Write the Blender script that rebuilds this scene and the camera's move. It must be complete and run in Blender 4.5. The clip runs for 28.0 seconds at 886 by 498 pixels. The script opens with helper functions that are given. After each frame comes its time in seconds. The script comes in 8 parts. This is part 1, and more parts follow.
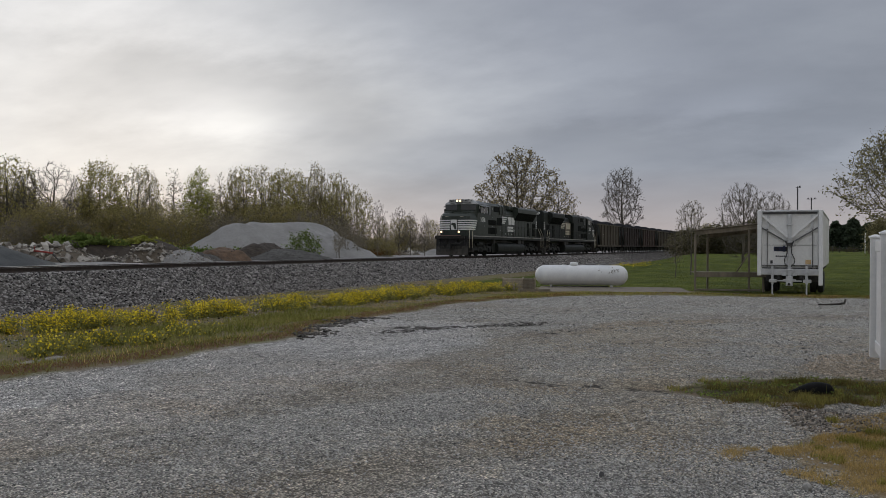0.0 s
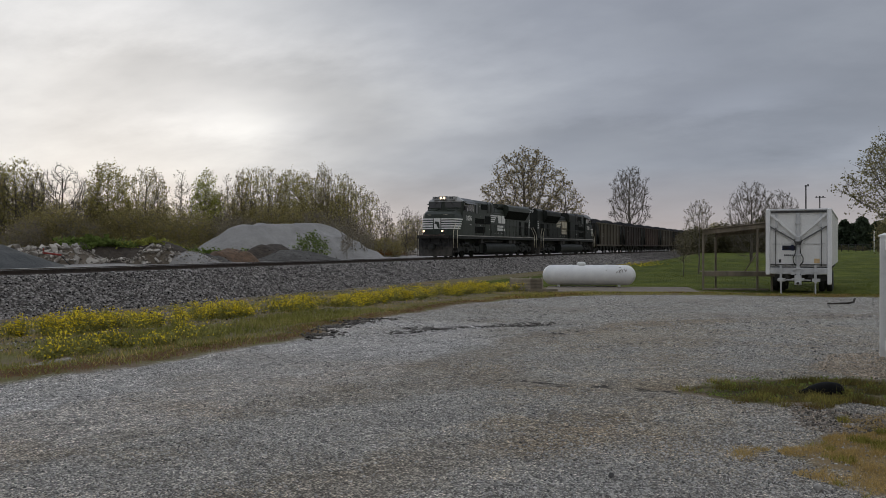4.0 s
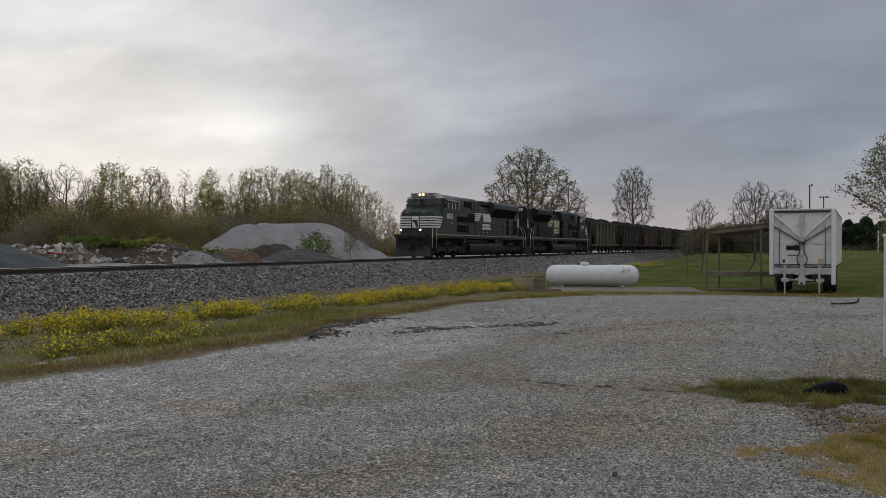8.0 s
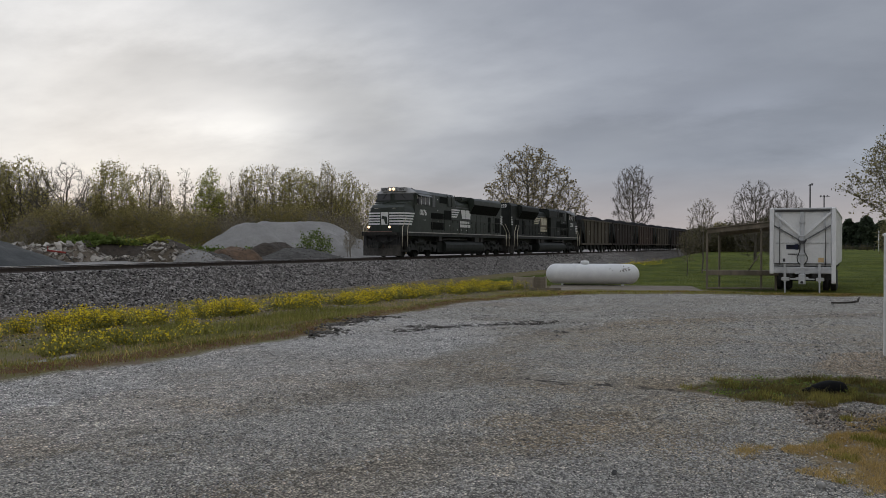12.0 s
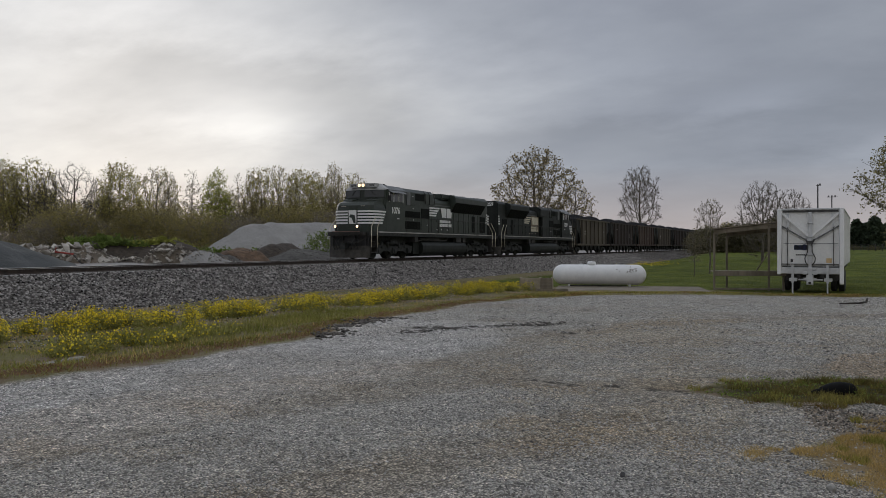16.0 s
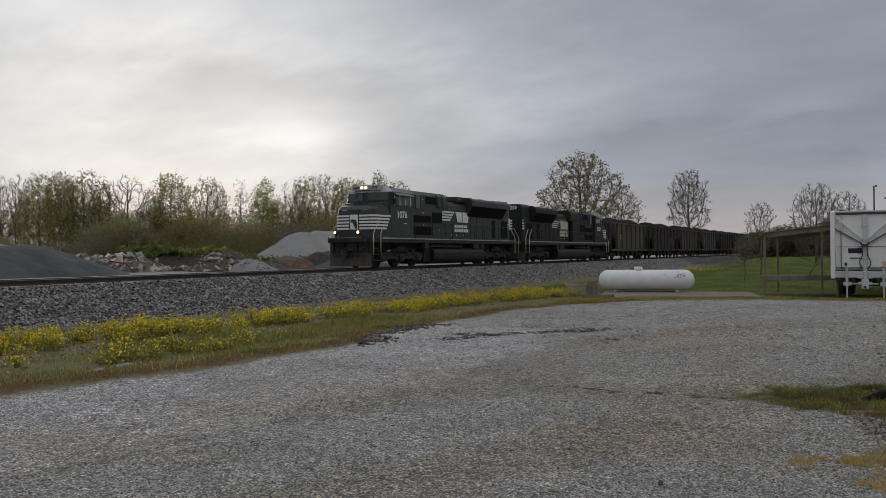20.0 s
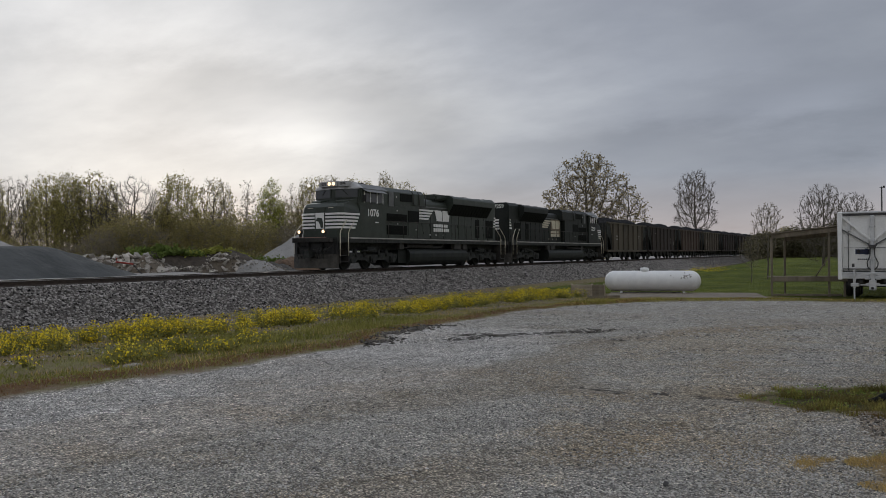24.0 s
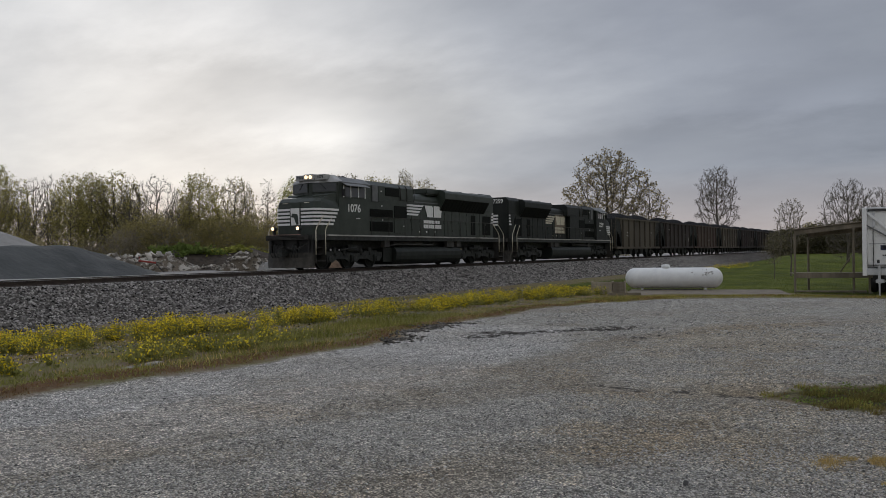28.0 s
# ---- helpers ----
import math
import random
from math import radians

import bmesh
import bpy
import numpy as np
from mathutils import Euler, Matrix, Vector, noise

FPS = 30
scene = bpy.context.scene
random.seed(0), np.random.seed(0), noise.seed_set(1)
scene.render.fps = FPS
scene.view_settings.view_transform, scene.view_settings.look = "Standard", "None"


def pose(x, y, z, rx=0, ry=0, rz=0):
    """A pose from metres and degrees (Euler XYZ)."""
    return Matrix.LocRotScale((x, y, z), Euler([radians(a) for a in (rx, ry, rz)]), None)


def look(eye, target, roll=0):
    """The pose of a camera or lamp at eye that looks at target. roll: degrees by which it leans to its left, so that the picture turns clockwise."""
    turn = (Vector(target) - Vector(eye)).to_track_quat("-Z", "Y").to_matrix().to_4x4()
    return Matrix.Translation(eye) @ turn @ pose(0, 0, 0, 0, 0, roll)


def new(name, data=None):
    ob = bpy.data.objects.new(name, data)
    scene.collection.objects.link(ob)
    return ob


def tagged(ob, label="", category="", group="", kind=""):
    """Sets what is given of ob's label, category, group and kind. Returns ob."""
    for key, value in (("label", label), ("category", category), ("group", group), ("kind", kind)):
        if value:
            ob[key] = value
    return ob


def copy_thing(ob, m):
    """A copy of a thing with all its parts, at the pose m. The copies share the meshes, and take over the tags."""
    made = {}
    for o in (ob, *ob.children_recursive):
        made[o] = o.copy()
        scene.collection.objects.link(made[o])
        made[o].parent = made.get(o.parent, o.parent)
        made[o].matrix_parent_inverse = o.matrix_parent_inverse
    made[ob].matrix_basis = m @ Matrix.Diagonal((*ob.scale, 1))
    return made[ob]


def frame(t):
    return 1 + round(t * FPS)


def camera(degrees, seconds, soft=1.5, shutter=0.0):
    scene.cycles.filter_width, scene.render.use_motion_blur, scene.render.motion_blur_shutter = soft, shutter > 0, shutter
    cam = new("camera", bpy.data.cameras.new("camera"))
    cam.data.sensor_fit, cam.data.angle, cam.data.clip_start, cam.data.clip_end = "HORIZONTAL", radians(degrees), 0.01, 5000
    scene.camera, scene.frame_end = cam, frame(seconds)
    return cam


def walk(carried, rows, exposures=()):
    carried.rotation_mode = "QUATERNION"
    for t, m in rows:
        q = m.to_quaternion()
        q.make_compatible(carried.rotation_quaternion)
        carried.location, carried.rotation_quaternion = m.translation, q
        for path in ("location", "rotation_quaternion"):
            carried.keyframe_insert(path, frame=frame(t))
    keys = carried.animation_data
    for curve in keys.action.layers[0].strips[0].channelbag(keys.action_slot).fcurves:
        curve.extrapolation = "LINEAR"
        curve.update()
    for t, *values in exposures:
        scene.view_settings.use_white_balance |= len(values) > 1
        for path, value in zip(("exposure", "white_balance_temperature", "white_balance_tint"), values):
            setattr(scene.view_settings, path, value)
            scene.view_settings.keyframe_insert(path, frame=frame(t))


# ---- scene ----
# The world: x runs along the track (the train comes from +x), y across it, z up.


def view(x, y, z, heading, pitch, roll):
    """A camera pose: heading in degrees from +x towards +y, pitch up, roll to its left."""
    return pose(x, y, z, 90 + pitch, 0, heading - 90) @ pose(0, 0, 0, 0, 0, roll)


PATH = [
    (0, -0.058, 0.083, 1.501, 23.766, -0.159, 0.196),
    (0.5, -0.057, 0.084, 1.502, 23.816, -0.161, 0.160),
    (1, -0.056, 0.085, 1.502, 23.890, -0.151, 0.124),
    (1.5, -0.056, 0.087, 1.503, 23.973, -0.144, 0.095),
    (2, -0.056, 0.089, 1.503, 24.033, -0.142, 0.084),
    (2.5, -0.056, 0.091, 1.504, 24.076, -0.145, 0.079),
    (3, -0.057, 0.092, 1.505, 24.125, -0.151, 0.059),
    (3.5, -0.057, 0.092, 1.506, 24.186, -0.152, 0.007),
    (5.5, -0.057, 0.091, 1.504, 24.463, -0.096, -0.101),
    (6, -0.058, 0.092, 1.503, 24.465, -0.104, -0.063),
    (6.5, -0.059, 0.092, 1.502, 24.463, -0.106, -0.045),
    (7, -0.061, 0.093, 1.501, 24.467, -0.112, -0.039),
    (7.5, -0.064, 0.093, 1.501, 24.482, -0.133, -0.031),
    (8, -0.066, 0.093, 1.501, 24.487, -0.145, -0.016),
    (8.5, -0.068, 0.093, 1.501, 24.483, -0.151, -0.002),
    (9, -0.069, 0.092, 1.500, 24.487, -0.166, -0.009),
    (9.5, -0.069, 0.091, 1.499, 24.498, -0.175, -0.004),
    (10, -0.069, 0.090, 1.498, 24.504, -0.180, 0.019),
    (10.5, -0.069, 0.089, 1.497, 24.506, -0.183, 0.032),
    (11, -0.069, 0.089, 1.497, 24.508, -0.187, 0.040),
    (11.5, -0.069, 0.088, 1.497, 24.509, -0.204, 0.051),
    (12, -0.068, 0.089, 1.497, 24.507, -0.239, 0.067),
    (12.5, -0.068, 0.091, 1.498, 24.506, -0.284, 0.113),
    (14.5, -0.062, 0.097, 1.501, 24.598, -0.281, 0.120),
    (15, -0.062, 0.098, 1.502, 24.804, -0.209, 0.029),
    (15.5, -0.063, 0.099, 1.502, 24.905, -0.183, -0.006),
    (16, -0.064, 0.100, 1.502, 24.953, -0.179, -0.012),
    (16.5, -0.064, 0.102, 1.502, 24.986, -0.179, -0.019),
    (17, -0.064, 0.104, 1.502, 25.049, -0.180, -0.036),
    (17.5, -0.065, 0.106, 1.502, 25.176, -0.177, -0.060),
    (18, -0.066, 0.107, 1.502, 25.360, -0.163, -0.090),
    (18.5, -0.070, 0.106, 1.502, 25.580, -0.146, -0.125),
    (19, -0.079, 0.099, 1.502, 25.851, -0.150, -0.169),
    (19.5, -0.057, 0.065, 1.500, 26.494, 0.034, -0.272),
    (20, -0.007, 0.021, 1.495, 28.202, 0.309, -0.505),
    (20.5, -0.023, 0.015, 1.497, 28.552, 0.371, -0.501),
    (21, -0.019, 0.015, 1.496, 28.587, 0.374, -0.494),
    (21.5, -0.019, 0.014, 1.496, 28.606, 0.375, -0.480),
    (23.5, -0.016, 0.012, 1.495, 28.601, 0.350, -0.423),
    (24, -0.015, 0.012, 1.495, 28.626, 0.367, -0.472),
    (24.5, -0.013, 0.011, 1.494, 28.653, 0.372, -0.487),
    (25, -0.012, 0.011, 1.494, 28.693, 0.367, -0.471),
    (25.5, -0.010, 0.010, 1.494, 28.777, 0.350, -0.464),
    (26, -0.008, 0.009, 1.495, 28.936, 0.324, -0.512),
    (26.5, -0.006, 0.007, 1.496, 29.165, 0.287, -0.562),
    (27, -0.003, 0.005, 1.497, 29.458, 0.258, -0.610),
    (27.5, -0.001, 0.002, 1.498, 29.770, 0.235, -0.663),
    (28, 0.001, -0.001, 1.500, 30.037, 0.211, -0.703),
]
cam = camera(57.13, 28.0, soft=0.55)
walk(cam, [(t, view(*row)) for t, *row in PATH])

# ---- sky and light ----
SUN_AZ, SUN_EL = 47.0, 11.0
sun_way = Vector((math.cos(radians(SUN_AZ)) * math.cos(radians(SUN_EL)), math.sin(radians(SUN_AZ)) * math.cos(radians(SUN_EL)), math.sin(radians(SUN_EL))))
world = bpy.data.worlds.new("overcast_evening")
scene.world = world
world.use_nodes = True


def build_sky(tree):
    n, l = tree.nodes, tree.links
    n.clear()

    def nd(kind, **kw):
        o = n.new(kind)
        for k, v in kw.items():
            if k == "operation":
                o.operation = v
            elif k == "blend_type":
                o.blend_type = v
        return o

    def m(op, a, b=None, c=None):
        o = nd("ShaderNodeMath", operation=op)
        for i, v in enumerate((a, b, c)):
            if v is None:
                continue
            if isinstance(v, (int, float)):
                o.inputs[i].default_value = v
            else:
                l.new(v, o.inputs[i])
        return o.outputs[0]

    def ramp(fac, stops):
        o = n.new("ShaderNodeValToRGB")
        el = o.color_ramp.elements
        for i, (p, c) in enumerate(stops):
            e = el[i] if i < 2 else el.new(p)
            e.position, e.color = p, (*c, 1)
        l.new(fac, o.inputs[0])
        return o.outputs[0]

    def mix(fac, a, b, how="MIX"):
        o = n.new("ShaderNodeMix")
        o.data_type, o.blend_type = "RGBA", how
        for s, v in ((o.inputs[0], fac), (o.inputs[6], a), (o.inputs[7], b)):
            if isinstance(v, (int, float)):
                s.default_value = v
            elif isinstance(v, tuple):
                s.default_value = (*v, 1)
            else:
                l.new(v, s)
        return o.outputs[2]

    tc = n.new("ShaderNodeTexCoord")
    way = tc.outputs["Generated"]
    sep = n.new("ShaderNodeSeparateXYZ")
    l.new(way, sep.inputs[0])
    x, y, z = sep.outputs
    # cloud sheet: the direction cast onto a plane overhead
    k = m("ADD", m("MAXIMUM", z, 0.0), 0.26)
    comb = n.new("ShaderNodeCombineXYZ")
    l.new(m("DIVIDE", x, k), comb.inputs[0])
    l.new(m("DIVIDE", y, k), comb.inputs[1])

    def cloud(scale, detail, rough, seed, turn=25.0, stretch=1.5):
        mp = n.new("ShaderNodeMapping")
        mp.inputs["Rotation"].default_value = (0, 0, radians(turn))
        mp.inputs["Location"].default_value = (seed, seed * 0.7, 0)
        mp.inputs["Scale"].default_value = (1.0, 1.0 / stretch, 1)
        l.new(comb.outputs[0], mp.inputs[0])
        t = n.new("ShaderNodeTexNoise")
        t.noise_dimensions = "2D"
        t.inputs["Scale"].default_value, t.inputs["Detail"].default_value, t.inputs["Roughness"].default_value = scale, detail, rough
        l.new(mp.outputs[0], t.inputs["Vector"])
        return t.outputs[0]

    big, fine = cloud(0.8, 5, 0.55, 3.1), cloud(2.7, 7, 0.6, 7.7)
    dot = n.new("ShaderNodeVectorMath")
    dot.operation = "DOT_PRODUCT"
    l.new(way, dot.inputs[0])
    dot.inputs[1].default_value = sun_way
    near = m("ADD", dot.outputs["Value"], m("MULTIPLY", m("SUBTRACT", big, 0.5), 0.10))
    base = ramp(m("MULTIPLY_ADD", near, 0.5, 0.5), [(0.0, (0.33, 0.33, 0.335)), (0.858, (0.275, 0.3, 0.352)), (0.896, (0.276, 0.3, 0.354)), (0.931, (0.314, 0.34, 0.396)), (0.961, (0.435, 0.458, 0.503)), (0.983, (0.6, 0.612, 0.632)), (0.996, (0.71, 0.712, 0.715)), (1.0, (0.75, 0.75, 0.75))])
    swirl = ramp(m("ADD", m("MULTIPLY", big, 0.6), m("MULTIPLY", fine, 0.4)), [(0.32, (0.78, 0.79, 0.81)), (0.5, (0.99, 0.99, 1.0)), (0.68, (1.19, 1.185, 1.17))])
    clouds = mix(1.0, base, swirl, "MULTIPLY")
    # broad soft clouds: heading, height, half-widths in degrees, how much lighter or darker than the sheet
    az = m("MULTIPLY_ADD", m("ARCTAN2", y, x), 180 / math.pi, m("MULTIPLY", m("SUBTRACT", big, 0.5), 14.0))
    el = m("MULTIPLY_ADD", m("ARCSINE", z), 180 / math.pi, m("MULTIPLY", m("SUBTRACT", fine, 0.5), 5.0))
    total = None
    for a0, e0, wa, we, gain in ((46.6, 16.0, 15, 4.5, 0.24), (43, 11.9, 9, 1.2, -0.08), (31.6, 11.5, 4.5, 2.4, -0.17), (29.2, 8.6, 2.6, 1.7, -0.15), (39, 8.6, 7, 1.4, 0.12), (3.4, 9.1, 5.5, 1.2, 0.17), (10.3, 12.4, 6, 1.0, 0.06), (16, 7.6, 8, 1.0, -0.09), (9, 2.2, 5, 1.3, 0.12), (-1.9, 6.4, 6, 1.6, 0.14), (24, 15.0, 7, 3, 0.10)):
        da, de = m("DIVIDE", m("SUBTRACT", az, a0), wa), m("DIVIDE", m("SUBTRACT", el, e0), we)
        one = m("MULTIPLY", m("EXPONENT", m("MULTIPLY", m("ADD", m("MULTIPLY", da, da), m("MULTIPLY", de, de)), -1.0)), gain)
        total = one if total is None else m("ADD", total, one)
    clouds = mix(1.0, clouds, m("ADD", total, 1.0), "MULTIPLY")
    # an overcast sky is brightest overhead
    o = n.new("ShaderNodeMapRange")
    o.interpolation_type = "SMOOTHSTEP"
    o.inputs[1].default_value, o.inputs[2].default_value, o.inputs[3].default_value, o.inputs[4].default_value = 0.27, 0.85, 1.0, 2.15
    l.new(z, o.inputs[0])
    clouds = mix(1.0, clouds, o.outputs[0], "MULTIPLY")
    # a thin clearing low over the horizon lets in the evening's warm light
    low = ramp(z, [(0.0, (1, 1, 1)), (0.095, (0, 0, 0))])
    clouds = mix(m("MULTIPLY", low, 0.55), clouds, (0.67, 0.555, 0.505))
    sky = n.new("ShaderNodeTexSky")
    sky.sky_type, sky.sun_disc = "NISHITA", False
    sky.sun_elevation, sky.sun_rotation = radians(SUN_EL), radians(90 - SUN_AZ)
    thin = n.new("ShaderNodeVectorMath")
    thin.operation = "SCALE"
    thin.inputs["Scale"].default_value = 0.05
    l.new(sky.outputs[0], thin.inputs[0])
    full = mix(0.06, clouds, thin.outputs[0])
    bg, out = n.new("ShaderNodeBackground"), n.new("ShaderNodeOutputWorld")
    bg.inputs["Strength"].default_value = 1.0
    l.new(full, bg.inputs[0])
    l.new(bg.outputs[0], out.inputs[0])


build_sky(world.node_tree)
sun = new("sun", bpy.data.lights.new("sun", "SUN"))
sun.data.energy, sun.data.angle, sun.data.color = 0.5, radians(25), (1.0, 0.93, 0.85)
sun.matrix_world = look((0, 0, 60), Vector((0, 0, 60)) - sun_way)
scene.view_settings.exposure = 0.0

# ---- materials ----


def material(name, a, b, scale=8.0, rough=0.7, metal=0.0, bump=0.15, bump_scale=60.0, spot=None, spot_scale=3.0, spot_at=0.6, vary=0.0, depth=0.01, coat=0.0, stretch=(1, 1, 1), island=False, shine=0.5):
    """Two colours by noise, stains of a third colour, fine relief, and a difference from piece to piece."""
    mt = bpy.data.materials.new(name)
    mt.use_nodes = True
    n, l = mt.node_tree.nodes, mt.node_tree.links
    p = n["Principled BSDF"]
    tc = n.new("ShaderNodeTexCoord")
    mp = n.new("ShaderNodeMapping")
    mp.inputs["Scale"].default_value = stretch
    l.new(tc.outputs["Object"], mp.inputs[0])

    def noise_at(s, detail=4, rough_=0.6):
        t = n.new("ShaderNodeTexNoise")
        t.inputs["Scale"].default_value, t.inputs["Detail"].default_value, t.inputs["Roughness"].default_value = s, detail, rough_
        l.new(mp.outputs[0], t.inputs["Vector"])
        return t.outputs[0]

    def blend(fac, c1, c2, how="MIX"):
        o = n.new("ShaderNodeMix")
        o.data_type, o.blend_type = "RGBA", how
        for s, v in ((o.inputs[0], fac), (o.inputs[6], c1), (o.inputs[7], c2)):
            if isinstance(v, tuple):
                s.default_value = (*v, 1)
            elif isinstance(v, (int, float)):
                s.default_value = v
            else:
                l.new(v, s)
        return o.outputs[2]

    def steep(v, lo, hi):
        o = n.new("ShaderNodeMapRange")
        o.inputs[1].default_value, o.inputs[2].default_value = lo, hi
        l.new(v, o.inputs[0])
        return o.outputs[0]

    col = blend(steep(noise_at(scale), 0.35, 0.65), a, b)
    col = blend(0.35, col, blend(noise_at(scale * 9), (0.6, 0.6, 0.6), (1.35, 1.35, 1.35)), "MULTIPLY")
    if spot:
        col = blend(steep(noise_at(spot_scale, 6, 0.65), spot_at, spot_at + 0.12), col, spot)
    if vary:
        if island:
            r = n.new("ShaderNodeNewGeometry").outputs["Random Per Island"]
        else:
            r = n.new("ShaderNodeObjectInfo").outputs["Random"]
        hs = n.new("ShaderNodeHueSaturation")
        o = n.new("ShaderNodeMapRange")
        o.inputs[3].default_value, o.inputs[4].default_value = 1 - vary, 1 + vary
        l.new(r, o.inputs[0])
        l.new(o.outputs[0], hs.inputs["Value"])
        l.new(col, hs.inputs["Color"])
        col = hs.outputs[0]
    l.new(col, p.inputs["Base Color"])
    p.inputs["Metallic"].default_value = metal
    rr = n.new("ShaderNodeMapRange")
    rr.inputs[3].default_value, rr.inputs[4].default_value = max(0.02, rough - 0.12), min(1, rough + 0.12)
    l.new(noise_at(scale * 3), rr.inputs[0])
    l.new(rr.outputs[0], p.inputs["Roughness"])
    p.inputs["Specular IOR Level"].default_value = shine
    p.inputs["Coat Weight"].default_value = coat
    if bump:
        bp = n.new("ShaderNodeBump")
        bp.inputs["Strength"].default_value, bp.inputs["Distance"].default_value = bump, depth
        l.new(noise_at(bump_scale, 5), bp.inputs["Height"])
        l.new(bp.outputs[0], p.inputs["Normal"])
    return mt


def glow(name, color, strength):
    mt = bpy.data.materials.new(name)
    mt.use_nodes = True
    p = mt.node_tree.nodes["Principled BSDF"]
    p.inputs["Base Color"].default_value = (0.9, 0.9, 0.85, 1)
    p.inputs["Emission Color"].default_value = (*color, 1)
    p.inputs["Emission Strength"].default_value = strength
    return mt


# ---- mesh helpers ----


def box(bm, x0, x1, y0, y1, z0, z1, m=None):
    vs = [bm.verts.new(Vector(c) if m is None else m @ Vector(c)) for c in ((x0, y0, z0), (x1, y0, z0), (x1, y1, z0), (x0, y1, z0), (x0, y0, z1), (x1, y0, z1), (x1, y1, z1), (x0, y1, z1))]
    for f in ((3, 2, 1, 0), (4, 5, 6, 7), (0, 1, 5, 4), (1, 2, 6, 5), (2, 3, 7, 6), (3, 0, 4, 7)):
        bm.faces.new([vs[i] for i in f])
    return bm


def prism(bm, outline, axis, lo, hi):
    """An outline of 2D points carried along an axis (x: points are y, z; y: x, z; z: x, y)."""
    def at(p, d):
        return {"x": (d, p[0], p[1]), "y": (p[0], d, p[1]), "z": (p[0], p[1], d)}[axis]
    a = [bm.verts.new(at(p, lo)) for p in outline]
    b = [bm.verts.new(at(p, hi)) for p in outline]
    k = len(outline)
    bm.faces.new(a[::-1])
    bm.faces.new(b)
    for i in range(k):
        bm.faces.new((a[i], a[(i + 1) % k], b[(i + 1) % k], b[i]))
    return bm


def rod(bm, p, q, r, sides=8, r2=None):
    """A round bar from p to q."""
    p, q = Vector(p), Vector(q)
    way = (q - p).normalized()
    side = way.cross(Vector((0, 0, 1)) if abs(way.z) < 0.9 else Vector((1, 0, 0))).normalized()
    up = way.cross(side)
    r2 = r if r2 is None else r2
    ring = []
    for c, rad in ((p, r), (q, r2)):
        ring.append([bm.verts.new(c + (side * math.cos(2 * math.pi * i / sides) + up * math.sin(2 * math.pi * i / sides)) * rad) for i in range(sides)])
    for i in range(sides):
        j = (i + 1) % sides
        f = bm.faces.new((ring[0][i], ring[0][j], ring[1][j], ring[1][i]))
        f.smooth = True
    bm.faces.new(ring[0][::-1])
    bm.faces.new(ring[1])
    return bm


def bent(bm, points, r, sides=6):
    for p, q in zip(points, points[1:]):
        rod(bm, p, q, r, sides)
    return bm


def turned(bm, profile, centre, axis="y", sides=24, smooth=True):
    """A shape turned about an axis through centre; profile: (along, radius)."""
    cx, cy, cz = centre
    rings = []
    for d, r in profile:
        ring = []
        for i in range(sides):
            c, s = math.cos(2 * math.pi * i / sides) * r, math.sin(2 * math.pi * i / sides) * r
            ring.append(bm.verts.new({"x": (cx + d, cy + c, cz + s), "y": (cx + c, cy + d, cz + s), "z": (cx + c, cy + s, cz + d)}[axis]))
        rings.append(ring)
    for a, b in zip(rings, rings[1:]):
        for i in range(sides):
            j = (i + 1) % sides
            f = bm.faces.new((a[i], a[j], b[j], b[i]))
            f.smooth = smooth
    bm.faces.new(rings[0][::-1])
    bm.faces.new(rings[-1])
    return bm


def bevel(bm, width, segments=1):
    bmesh.ops.bevel(bm, geom=bm.edges[:], offset=width, segments=segments, affect="EDGES", clamp_overlap=True)
    return bm


def finish(bm, name, mat):
    me = bpy.data.meshes.new(name)
    bmesh.ops.recalc_face_normals(bm, faces=bm.faces[:])
    bm.to_mesh(me)
    bm.free()
    for one in mat if isinstance(mat, (list, tuple)) else (mat,):
        me.materials.append(one)
    return me


def part(name, bm, mat, parent, label=""):
    ob = new(name, finish(bm, name, mat))
    ob.parent = parent
    return tagged(ob, label)


def same(name, mesh, parent, m=None):
    """One more piece on a mesh that alike pieces share."""
    ob = new(name, mesh)
    ob.parent = parent
    if m is not None:
        ob.matrix_basis = m
    return ob


def thing(name, m, label, category, group="", kind=""):
    ob = new(name)
    ob.empty_display_size = 0.3
    ob.matrix_basis = m
    return tagged(ob, label, category, group, kind)


def solid(name, bm, mat, m, label, category, group="", kind=""):
    ob = new(name, finish(bm, name, mat))
    ob.matrix_basis = m
    return tagged(ob, label, category, group, kind)


def raw_mesh(name, verts, faces, mat, smooth=False):
    """A mesh from numpy arrays; faces all have the same number of corners."""
    me = bpy.data.meshes.new(name)
    verts, faces = np.asarray(verts, np.float32), np.asarray(faces, np.int32)
    k = faces.shape[1]
    me.vertices.add(len(verts))
    me.vertices.foreach_set("co", verts.ravel())
    me.loops.add(faces.size)
    me.loops.foreach_set("vertex_index", faces.ravel())
    me.polygons.add(len(faces))
    me.polygons.foreach_set("loop_start", np.arange(0, faces.size, k, dtype=np.int32))
    me.polygons.foreach_set("loop_total", np.full(len(faces), k, np.int32))
    if smooth:
        me.polygons.foreach_set("use_smooth", np.ones(len(faces), bool))
    me.update(calc_edges=True)
    me.validate()
    for one in mat if isinstance(mat, (list, tuple)) else (mat,):
        me.materials.append(one)
    return me


